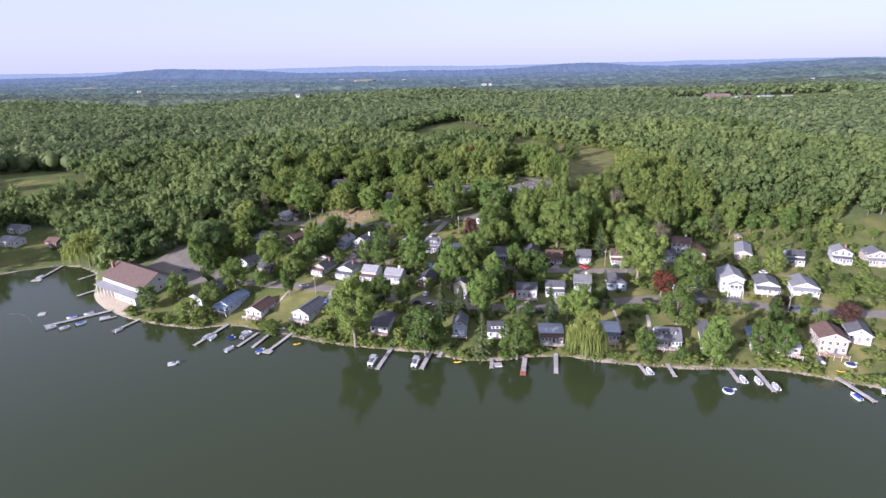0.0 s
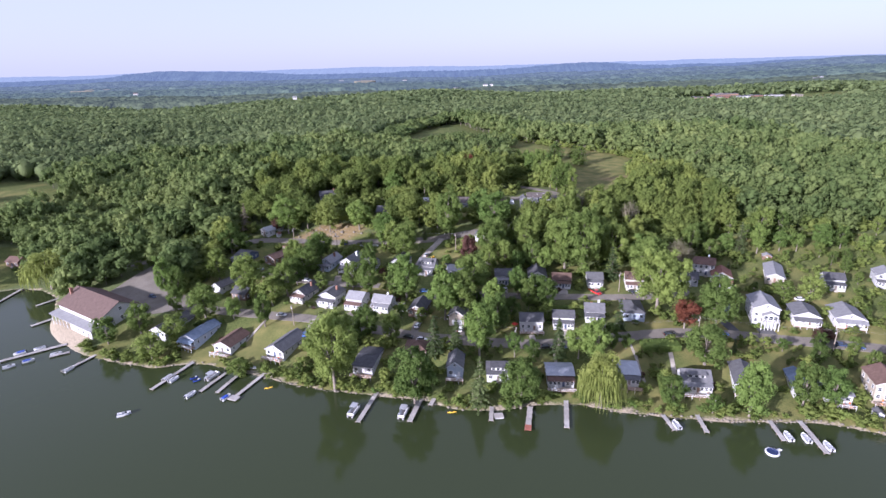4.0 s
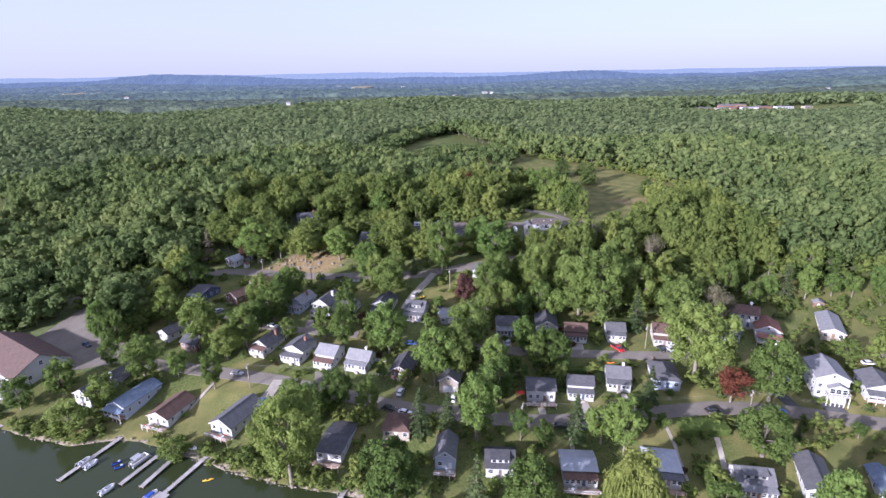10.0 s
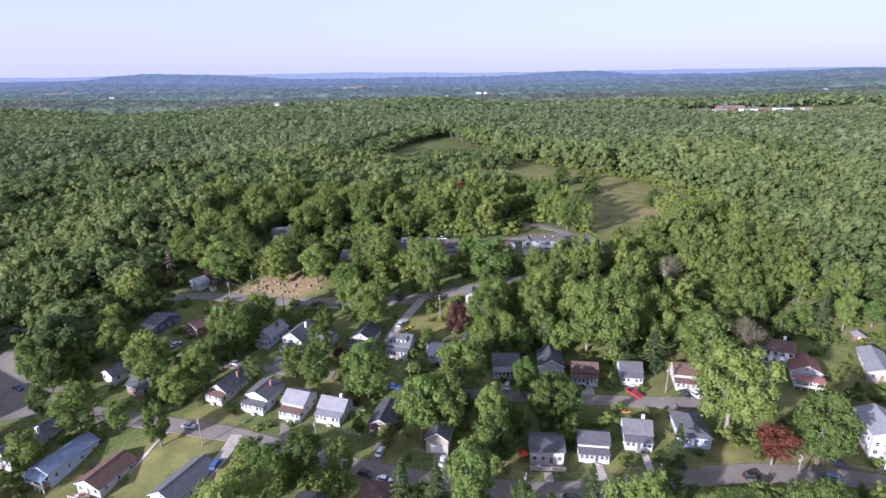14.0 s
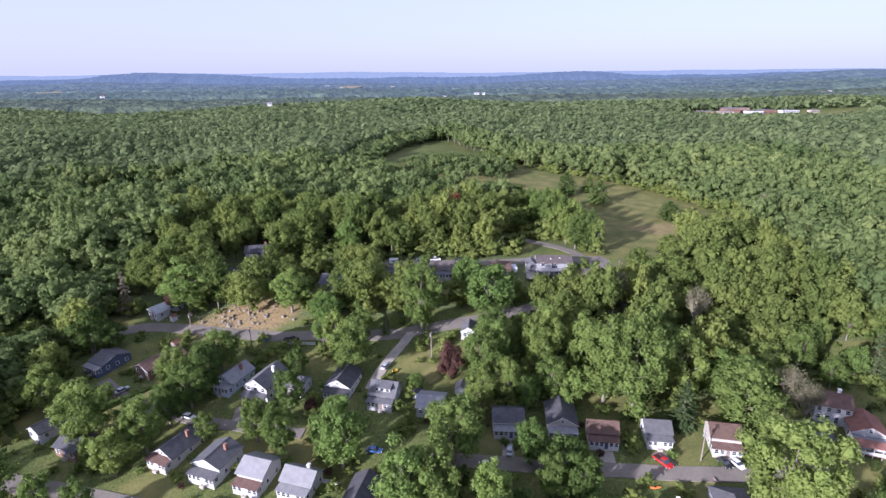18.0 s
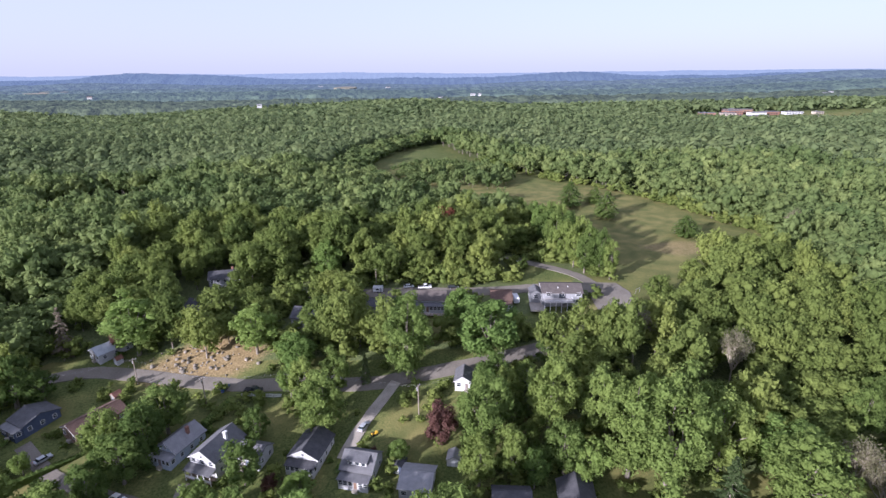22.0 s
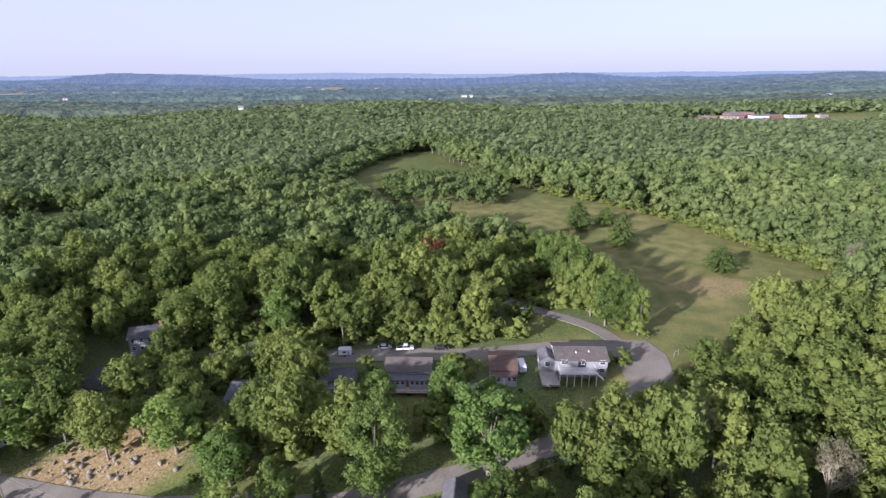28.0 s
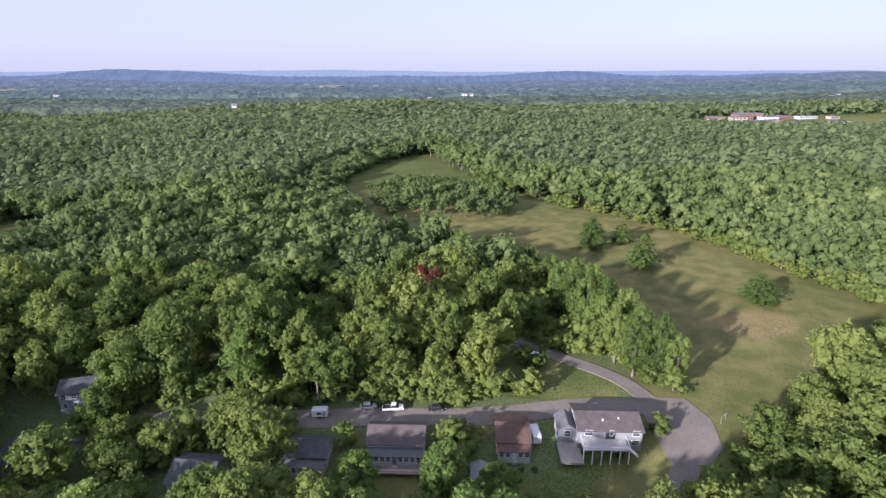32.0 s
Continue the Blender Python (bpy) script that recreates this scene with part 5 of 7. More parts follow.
        tone_r = M["white_trim" if wall in ("white", "pale_blue", "cream") else "deck"]
        part("deck_rail", box(boxed(-w / 2 - 0.3, -pd - 0.03, 0.80, w / 2 + 0.3, -pd + 0.05, 0.90), -w / 2 - 0.3, -pd - 0.02, 0.05, w / 2 + 0.3, -pd + 0.03, 0.12), tone_r, ob)
        for i in range(int(w / 0.4)):
            px = -w / 2 - 0.2 + i * 0.4
            bl = new("baluster", shared("baluster|" + tone_r.name, lambda: boxed(-0.025, -0.02, 0.1, 0.025, 0.02, 0.82), tone_r))
            bl.parent, bl.matrix_basis = ob, pose(px, -pd + 0.02, 0, 0, 0, 0)
    if "b" in extras:
        x0, x1, pd, pz = (-w * 0.47, w * 0.24, 4.2, 2.35) if "q" in extras else (-w * 0.22, w * 0.46, 3.4, 2.35)
        bal = part("balcony", boxed(x0, -pd, pz, x1, -0.01, pz + 0.18), M["dock"], ob, "raised grey timber balcony floor")
        for i in range(6):
            px = x0 + 0.1 + (x1 - x0 - 0.2) * i / 5
            part("balcony_post", boxed(px - 0.11, -pd, -3.2, px + 0.11, -pd + 0.22, pz - 0.01), M["white_trim"], bal)
        rail = box(boxed(x0, -pd - 0.04, pz + 1.05, x1, -pd + 0.06, pz + 1.15), x0, -pd - 0.02, pz + 0.3, x1, -pd + 0.03, pz + 0.38)
        for sx in (x0, x1 - 0.1):
            box(rail, sx, -pd + 0.07, pz + 1.05, sx + 0.1, -0.02, pz + 1.15)
        part("balcony_rail", rail, M["white_trim"], bal, "white painted rail")
        for i in range(int((x1 - x0) / 0.35)):
            bl = new("baluster", shared("baluster|balcony", lambda: boxed(-0.03, -0.02, 0.3, 0.03, 0.02, 1.06), M["white_trim"]))
            bl.parent, bl.matrix_basis = bal, pose(x0 + 0.2 + i * 0.35, -pd + 0.01, pz, 0, 0, 0)
        if "q" in extras:
            for i in range(7):
                part("stair_tread", boxed(x1 + 0.02 + i * 0.32, -pd + 0.4, pz - 0.1 - i * 0.3, x1 + 0.34 + i * 0.32, -pd + 1.7, pz - 0.02 - i * 0.3), M["white_trim"], bal)
            wing = part("side_wing", gable_wall(4.4, 6.0, 3.5, 1.5, "f"), M["wall_" + wall], ob, "small gabled sun room at the side")
            wing_roof = part("wing_roof", roof_mesh(4.4, 6.0, 3.5, 1.5, "f", 0.3), M["roof_grey"], ob)
            wing.matrix_basis = wing_roof.matrix_basis = Matrix.Translation((-w / 2 - 2.25, 2.2, 0))
            window(wing, pose(0, -0.015, 1.5, 0, 0, 0), 1.5, 1.5)
            window(wing, pose(-2.215, 3.0, 1.3, 0, 0, -90), 1.8, 1.4)
            part("patio", boxed(-w / 2 - 4.8, -5.4, -0.9, -w / 2 + 0.6, 2.1, -0.32), M["gravel"], ob, "pale paved patio beside the house")
            part("roof_vent", boxed(-1.6, 2.6, h + rise * 0.5, -1.3, 2.9, h + rise * 0.5 + 0.55), M["white_trim"], top)
            part("roof_vent", boxed(2.4, 3.2, h + rise * 0.6, 2.7, 3.5, h + rise * 0.6 + 0.5), M["white_trim"], top)
        if "t" in extras:
            bay = part("front_bay", gable_wall(w * 0.58, 1.9, 4.7, 1.3, "f"), M["wall_" + wall], ob, "white glazed bay under its own gable")
            bay_roof = part("bay_roof", roof_mesh(w * 0.58, 1.9, 4.7, 1.3, "f", 0.4), M["roof_" + tone], ob)
            bay.matrix_basis = bay_roof.matrix_basis = Matrix.Translation((w * 0.14, -1.92, 0))
            for i in range(3):
                window(bay, pose(-1.75 + i * 1.75, -0.015, 2.7, 0, 0, 0), 1.4, 1.7)
        part("glass_door", boxed(-1.2, -0.07, 2.55, 1.2, 0.02, 4.6), M["pane"], body, "wide dark glass balcony door")
    return ob


rng_h = random.Random(5)
for row in HOUSES:
    house(*row, rng_h)


def boathouse(x, y, turn):
    """The long white hall by the beach with a big brown gabled roof and a lean-to towards the water."""
    w, d, h, rise = 38, 20, 8.2, 5.4
    ob = thing("boathouse", pose(x, y, 2.2, 0, 0, turn), "large white lakeside hall with broad brown gabled roof", "hall")
    body = part("wall", gable_wall(w, d, h, rise, "s"), M["wall_white"], ob)
    top = part("roof", roof_mesh(w, d, h, rise, "s", 0.7), M["roof_club"], ob)
    bm = bmesh.new()
    slab(bm, [(-w / 2 - 1.5, -4.6, 4.3), (w / 2, -4.6, 4.3), (w / 2, 0, 5.3), (-w / 2 - 1.5, 0, 5.3)], 0.25)
    bmesh.ops.recalc_face_normals(bm, faces=bm.faces[:])
    part("porch_roof", bm, M["roof_pale"], ob)
    # added brown panel darkens the back wall like shade inside the open porch
    part("boarding", boxed(-w / 2 + 0.05, -0.08, -3.0, -0.05, -0.005, 4.2), M["wall_brown"], ob, "dark brown panel standing in for shade under the porch")
    part("porch_wall", boxed(0.0, -4.2, -3.0, w / 2 - 0.05, -0.01, 4.2), M["wall_white"], ob)
    for i in range(6):
        px = -w / 2 + 0.2 + i * 3.7
        part("porch_post", boxed(px - 0.15, -4.3, -3.0, px + 0.15, -4.0, 4.2), M["white_trim"], ob)
    part("porch_floor", boxed(-w / 2, -4.2, -0.9, -0.01, -0.01, -0.6), M["gravel"], ob)
    for i in range(4):
        window(body, pose(2.6 + i * 4.4, -4.215, 1.6, 0, 0, 0), 1.4, 1.2)
    for yy, zz in ((4.0, 1.0), (10.0, 1.0), (16.0, 1.0), (5.5, 5.0), (10.0, 5.0), (14.5, 5.0), (10.0, 9.4)):
        window(body, pose(w / 2 + 0.015, yy, zz, 0, 0, 90), 1.2, 1.5)
        window(body, pose(-w / 2 - 0.015, yy, zz, 0, 0, -90), 1.2, 1.5)
    part("door", boxed(14.6, -4.28, -0.6, 16.2, -4.21, 1.9), M["door"], body)
    part("chimney", box(boxed(-w / 2 + 1.2, 5.4, 3, -w / 2 + 2.4, 6.6, h + rise + 0.6), -w / 2 + 1.1, 5.3, h + rise + 0.6, -w / 2 + 2.5, 6.7, h + rise + 0.85), M["brick"], top)
    return ob


boathouse(-171.8, 260.8, -32)

# ---- trees of the village ----
rng_t = random.Random(3)
for row in TREES:
    plant(*row, rng_t)
FOOT = [(hx - math.sin(radians(t)) * hd / 2, hy + math.cos(radians(t)) * hd / 2, math.hypot(hw, hd) / 2) for hx, hy, hw, hd, t, *_ in HOUSES]
FOOT.append((-166, 270, 25))


def road_gap(x, y):
    """Distance from the nearest edge of a road."""
    best = np.full(np.shape(x), 1e9)
    for width, line in ROADS.values():
        best = np.minimum(best, near_line(line, x, y) - width / 2)
    return best


def near_house(x, y, extra):
    hit = np.zeros(np.shape(x), bool)
    for fx, fy, r in FOOT:
        hit |= np.hypot(np.asarray(x) - fx, np.asarray(y) - fy) < r + extra
    return hit


# smaller trees between the houses
tries = 0
extra_trees = []
while len(extra_trees) < 178 and tries < 14000:
    tries += 1
    x, y = rng_t.uniform(-128, 235), rng_t.uniform(178, 335)
    if not inside(VILLAGE, [x], [y])[0] or y - lerp(SHORE, x) < 3 or near_house([x], [y], 1.2)[0] or road_gap([x], [y])[0] < 2.0:
        continue
    if any(math.hypot(x - t[1], y - t[2]) < 7.2 for t in TREES) or any(math.hypot(x - a, y - b) < 5.6 for a, b in extra_trees):
        continue
    if (-100 < x < -62 and 222 < y < 250) or (-100 < x < -34 and 306 < y < 336) or (-14 < x < 22 and 294 < y < 330) or (76 < x < 97 and 198 < y < 229):
        continue
    hides = any(abs(x - fx - (y - fy) * 0.1) < fr + 2 and 0 < fy - y < 19 for fx, fy, fr in FOOT)
    if hides and rng_t.random() < 0.93:
        continue
    extra_trees.append((x, y))
    hgt = rng_t.choice((rng_t.uniform(5, 10), rng_t.uniform(9, 19))) if y < 285 else rng_t.uniform(9, 19)
    hgt = min(hgt, 8.0) if hides else hgt
    hgt *= 0.5 if x > 98 and y < 290 else 1.0
    plant("b" if rng_t.random() < 0.88 else "s", x, y, hgt, hgt * rng_t.uniform(0.26, 0.36), rng_t)


# ---- woods ----
def woods(name, templates, pts, heights, radii, seed, mats, label):
    """Many trees joined into one sheet of woodland."""
    rng = np.random.default_rng(seed)
    V, T, Q, TM, tone, base = [], [], [], [], [], 0
    patchy = np.array([noise.noise((x * 0.011, y * 0.011, 4.0)) for x, y in pts[:, :2]])
    shade = np.clip(0.5 + 0.45 * patchy + rng.normal(0, 0.24, len(pts)), 0, 1)
    pick = rng.integers(0, len(templates), len(pts))
    for k, (tv, tt, tq, tm) in enumerate(templates):
        sel = np.nonzero(pick == k)[0]
        if not len(sel):
            continue
        a = rng.uniform(0, 2 * math.pi, len(sel))
        ca, sa = np.cos(a)[:, None], np.sin(a)[:, None]
        sx, sz = radii[sel][:, None], heights[sel][:, None]
        x = (tv[None, :, 0] * ca - tv[None, :, 1] * sa) * sx + pts[sel, 0][:, None]
        y = (tv[None, :, 0] * sa + tv[None, :, 1] * ca) * sx + pts[sel, 1][:, None]
        z = tv[None, :, 2] * sz + pts[sel, 2][:, None]
        V.append(np.stack([x, y, z], -1).reshape(-1, 3))
        tone.append(np.repeat(shade[sel], len(tv)))
        off = base + np.arange(len(sel)) * len(tv)
        T.append((tt[None] + off[:, None, None]).reshape(-1, 3))
        Q.append((tq[None] + off[:, None, None]).reshape(-1, 4))
        TM.append((np.tile(tm, len(sel)), np.zeros(len(sel) * len(tq))))
        base += len(sel) * len(tv)
    tri_mat = np.concatenate([t for t, _ in TM])
    quad_mat = np.concatenate([q for _, q in TM])
    me = mesh_arrays(name, np.concatenate(V), np.concatenate(T), np.concatenate(Q), mats, tri_mat, quad_mat)
    me.attributes.new("tone", "FLOAT", "POINT").data.foreach_set("value", np.concatenate(tone).astype(np.float32))
    return tagged(new(name, me), label, "woods", kind="stuff")


def wood_template(seed, lobes, leaves, size, low, core=0.8, trunk=True):
    """A tree of height 1 and radius 1."""
    rng = np.random.default_rng(seed)
    h = 2.6
    v, t, q, _ = crown_arrays(rng, h, 1.0, low * h, lobes, leaves, size, core=core)
    v[:, 2] /= h
    tm = np.zeros(len(t), int)
    if trunk:
        tv = [(0.05 * math.cos(k), 0.05 * math.sin(k), -0.05) for k in np.arange(4) * math.pi / 2] + [(0.03 * math.cos(k), 0.03 * math.sin(k), low + 0.15) for k in np.arange(4) * math.pi / 2]
        b = len(v)
        tt = [f for i in range(4) for f in ((b + i, b + (i + 1) % 4, b + 4 + i), (b + (i + 1) % 4, b + 4 + (i + 1) % 4, b + 4 + i))]
        v = np.concatenate([v, tv])
        t = np.concatenate([t, tt])
        tm = np.concatenate([tm, np.ones(8, int)])
    return v, t, q, tm


def scatter(seed, x0, x1, y0, y1, step, far=False):
    rng = np.random.default_rng(seed)
    gx, gy = np.meshgrid(np.arange(x0, x1, step), np.arange(y0, y1, step))
    gx = (gx + (np.arange(gx.shape[0]) % 2)[:, None] * step / 2 + rng.uniform(-0.34, 0.34, gx.shape) * step).ravel()
    gy = (gy + rng.uniform(-0.34, 0.34, gx.size).reshape(gy.shape) * step).ravel()
    keep = np.abs(gx) < 0.87 * gy + 40
    keep &= (gy - np.interp(gx, *zip(*SHORE))) > 7
    keep &= ~inside(VILLAGE, gx, gy)
    keep &= ~(inside(FIELD, gx, gy) & ~inside(ISLAND, gx, gy))
    for cx, cy, r in GLADES:
        keep &= np.hypot(gx - cx, gy - cy) > r
    if not far:
        keep &= ~inside(LOT, gx, gy) & (road_gap(gx, gy) > 3.0) & ~near_house(gx, gy, 3.0)
        for t in TREES:
            keep &= np.hypot(gx - t[1], gy - t[2]) > 6.5
    gx, gy = gx[keep], gy[keep]
    return np.stack([gx, gy, ground_many(gx, gy) - 0.2], 1), rng


def fuzzy_template(seed, cores, sprays, size):
    """A far tree of height 1 and radius 1: a rough heart and a dome of broad leaf sprays."""
    rng = np.random.default_rng(seed)
    V, T, Q, base = [], [], [], 0
    for i in range(cores):
        V.append(np.array([0, 0, 0.5]) + ICO_V * rng.uniform(0.7, 1.05, (12, 1)) * np.array([0.86, 0.86, 0.46]))
        T.append(ICO_F + base)
        base += 12
    for i in range(sprays):
        d = unit(rng.normal(0, 1, 3) + np.array([0, 0, 0.75]))
        p = np.array([d[0] * 0.85, d[1] * 0.85, 0.55 + d[2] * 0.42]) * rng.uniform(0.82, 1.08)
        nrm = unit(d + np.array([0, 0, 0.12]) + 0.22 * rng.normal(0, 1, 3))
        t = unit(np.cross(nrm, rng.normal(0, 1, 3)))
        b = np.cross(nrm, t)
        s = size * rng.uniform(0.6, 1.2)
        z = np.array([1, 1, 0.45])
        V.append(np.array([p - t * s * z, p + b * s * 0.7 * z, p + t * s * z, p - b * s * 0.7 * z]))
        Q.append(np.arange(4) + base)
        base += 4
    t = np.concatenate(T) if T else np.zeros((0, 3), int)
    return np.concatenate(V), t, np.array(Q), np.zeros(len(t), int)


NEAR_T = [wood_template(60 + i, 30 + 2 * i, 46 - 2 * i, 0.092, 0.10 + 0.05 * (i % 3), 0.70) for i in range(5)]
MID_T = [wood_template(70 + i, 13, 26, 0.16, 0.10, 0.76) for i in range(5)]
FAR_T = [fuzzy_template(80 + i, 1, 25, 0.29) for i in range(6)]
TINY_T = [fuzzy_template(90 + i, 0, 7, 0.72) for i in range(6)]

pts, rng_w = scatter(1, -420, 420, 200, 470, 9.6)
wave = np.array([noise.noise((x * 0.028, y * 0.028, 21.0)) for x, y in pts[:, :2]])
pts, wave = pts[wave > -0.52], wave[wave > -0.52]
close = (np.abs(pts[:, 0] - 20) < 150) & (pts[:, 1] < 455)
rad = rng_w.uniform(4.6, 8.2, len(pts)) * (1 + 0.22 * wave)
hgt = 7 + 4.5 * wave + rad * rng_w.uniform(1.0, 1.9, len(pts)) + 5 * (rng_w.random(len(pts)) < 0.10)
WOOD_M = [M["woods"], M["bark"]]
MID_M = [M["woods_mid_hazed"], M["bark"]]
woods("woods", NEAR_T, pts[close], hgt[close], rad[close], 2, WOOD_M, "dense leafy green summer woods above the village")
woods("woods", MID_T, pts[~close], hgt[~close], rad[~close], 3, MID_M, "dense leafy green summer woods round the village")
SOFT_T = [wood_template(100 + i, 11, 19, 0.19, 0.12, 0.82) for i in range(5)]
pts, rng_w = scatter(4, -330, 330, 470, 640, 9.8)
rad = rng_w.uniform(4.8, 7.8, len(pts))
rad[inside(ISLAND, pts[:, 0], pts[:, 1])] *= 0.62
tall = rng_w.uniform(2.3, 3.0, len(pts)) * np.where((pts[:, 0] < 5) & (pts[:, 1] > 560) & (near_line(FIELD + FIELD[:1], pts[:, 0], pts[:, 1]) < 45), 0.62, 1.0)
woods("woods", SOFT_T, pts, rad * tall, rad, 8, MID_M, "dense green summer woods round a long field")
pts, rng_w = scatter(5, -1000, 1000, 470, 1050, 10.6)
rest = (np.abs(pts[:, 0]) > 328) | (pts[:, 1] > 638)
pts = pts[rest]
rad = rng_w.uniform(6.0, 9.2, len(pts))
rad[inside(ISLAND, pts[:, 0], pts[:, 1])] *= 0.55
rim = (near_line(FIELD + FIELD[:1], pts[:, 0], pts[:, 1]) < 34) | inside(ISLAND, pts[:, 0], pts[:, 1])
tall = rng_w.uniform(2.0, 2.7, rim.sum()) * np.where((pts[rim, 0] < 0) | inside(ISLAND, pts[rim, 0], pts[rim, 1]), 0.62, 1.0)
woods("woods", SOFT_T, pts[rim], rad[rim] * tall, rad[rim], 28, MID_M, "dense green summer woods at the far end of the field")
pts, rad = pts[~rim], rad[~rim]
woods("woods", FAR_T, pts, 8 + rad * rng_w.uniform(1.1, 1.7, len(pts)), rad, 5, [M["woods_far_hazed"], M["bark"]], "unbroken green broadleaf woods on the plateau")
# low growth along roads and the field's edge
LOW_T = [wood_template(110 + i, 6, 16, 0.26, 0.0, 0.82, False) for i in range(4)]
BUSH_T = [wood_template(120 + i, 4, 16, 0.34, 0.0, 0.78, False) for i in range(4)]
rng_u = np.random.default_rng(77)
ux, uy = rng_u.uniform(-200, 215, 9000), rng_u.uniform(300, 700, 9000)
gap = road_gap(ux, uy)
rim = near_line(FIELD + FIELD[:1], ux, uy)
ok = ((gap > 1.6) & (gap < 9)) | ((rim < 5) & (gap > 2))
ok &= ~inside(VILLAGE, ux, uy) & ~near_house(ux, uy, 2.5) & ~inside(LOT, ux, uy) & (np.hypot(ux - 62, uy - 392) > 13) & ~((gap < 3) & (uy > 375) & (uy < 384)) & (np.hypot(ux - 51, uy - 364) > 11) & (np.hypot(ux - 68, uy - 357) > 13)
ok &= ~(inside(FIELD, ux, uy) & (rim > 2))
ux, uy = ux[ok][:380], uy[ok][:380]
rad = rng_u.uniform(1.4, 3.4, len(ux))
woods("undergrowth", LOW_T, np.stack([ux, uy, ground_many(ux, uy) - 0.2], 1), rad * rng_u.uniform(1.3, 2.4, len(ux)), rad, 9, WOOD_M, "tangled green undergrowth at the edge of the woods")
edge_x, edge_y = rng_u.uniform(-210, 230, 26000), rng_u.uniform(255, 520, 26000)
gap = road_gap(edge_x, edge_y)
rim = np.minimum(near_line(VILLAGE, edge_x, edge_y), near_line(FIELD + FIELD[:1], edge_x, edge_y))
ok = ((rim < 10) | ((gap < 12) & (edge_y > 318))) & (gap > 2.6) & ~inside(VILLAGE, edge_x, edge_y) & ~inside(LOT, edge_x, edge_y) & ~near_house(edge_x, edge_y, 1.5)
ok &= ~(inside(FIELD, edge_x, edge_y) & (near_line(FIELD + FIELD[:1], edge_x, edge_y) > 1.5)) & (np.hypot((edge_x + 71) / 22, (edge_y - 346) / 12) > 1.0) & (np.hypot(edge_x - 62, edge_y - 392) > 13) & (np.hypot(edge_x - 84, edge_y - 373) > 14) & (np.hypot(edge_x - 62, edge_y - 357) > 15) & (np.hypot(edge_x - 40, edge_y - 356) > 9) & (np.hypot(edge_x - 51, edge_y - 364) > 11) & (np.hypot(edge_x - 51, edge_y - 401) > 10)
edge_x, edge_y = edge_x[ok][:760], edge_y[ok][:760]
rad = rng_u.uniform(1.8, 4.2, len(edge_x))
woods("thicket", LOW_T, np.stack([edge_x, edge_y, ground_many(edge_x, edge_y) - 0.3], 1), rad * rng_u.uniform(1.5, 2.5, len(edge_x)), rad, 39, WOOD_M, "leafy saplings and thicket where the woods meet open ground")
DRIVES = (
    ((134, 226), (133.5, 233), 6.0, "drive"), ((122, 228.5), (120, 238), 4.0, "drive"), ((8, 231), (7.5, 240.5), 4.2, "asphalt"),
    ((53, 228), (52.5, 236), 3.4, "gravel"), ((38, 228), (38, 233.5), 2.4, "gravel"), ((67, 230), (67.5, 239), 2.0, "gravel"),
    ((57.5, 263), (58, 268.5), 4.4, "gravel"), ((30, 266), (30.5, 273), 3.4, "gravel"), ((91, 260), (91, 264), 4.0, "asphalt"),
    ((-41, 246), (-42.5, 256), 3.0, "asphalt"), ((-12, 236.5), (-10.5, 246), 3.4, "asphalt"), ((-53, 283), (-54, 292), 3.6, "asphalt"),
    ((76.5, 228), (75.5, 204), 1.0, "gravel"), ((90, 218), (87.5, 207), 1.6, "gravel"), ((75, 262), (72.5, 268), 3.4, "asphalt"), ((45.5, 226), (45, 216), 1.2, "gravel"),
    ((62, 383), (63, 377), 7.0, "asphalt"), ((10, 381), (10, 374), 8.0, "gravel"), ((39.5, 381), (39, 378.5), 4.0, "asphalt"),
    ((-80, 256), (-86, 241), 1.1, "gravel"), ((-23, 330), (-22, 322), 3.5, "gravel"),
)
# bushes in the gardens, thickest along the lot lines and behind the houses
bx, by = rng_u.uniform(-130, 225, 7000), rng_u.uniform(178, 338, 7000)
clump = np.array([noise.noise((x * 0.07, y * 0.07, 12.0)) for x, y in zip(bx, by)])
ok = inside(VILLAGE, bx, by) & (clump > -0.08) & (by - np.interp(bx, *zip(*SHORE)) > 4) & (road_gap(bx, by) > 1.6) & ~((bx > -108) & (bx < -60) & (by > 218) & (by < 256))
for hx, hy, hw, hd, ht, *_ in HOUSES:
    c, k = math.cos(radians(ht)), math.sin(radians(ht))
    u, v = (bx - hx) * c + (by - hy) * k, -(bx - hx) * k + (by - hy) * c
    ok &= ~((np.abs(u) < hw / 2 + 1.2) & (v > -4.5) & (v < hd + 1.2))
for a, b, w, _ in DRIVES:
    ok &= near_line([a, b], bx, by) > w / 2 + 1.0
bx, by = bx[ok][:900], by[ok][:900]
rad = rng_u.uniform(0.7, 2.2, len(bx))
woods("garden_bushes", BUSH_T, np.stack([bx, by, ground_many(bx, by) - 0.2], 1), rad * rng_u.uniform(1.0, 2.3, len(bx)), rad, 29, WOOD_M, "mixed green garden bushes between the houses")
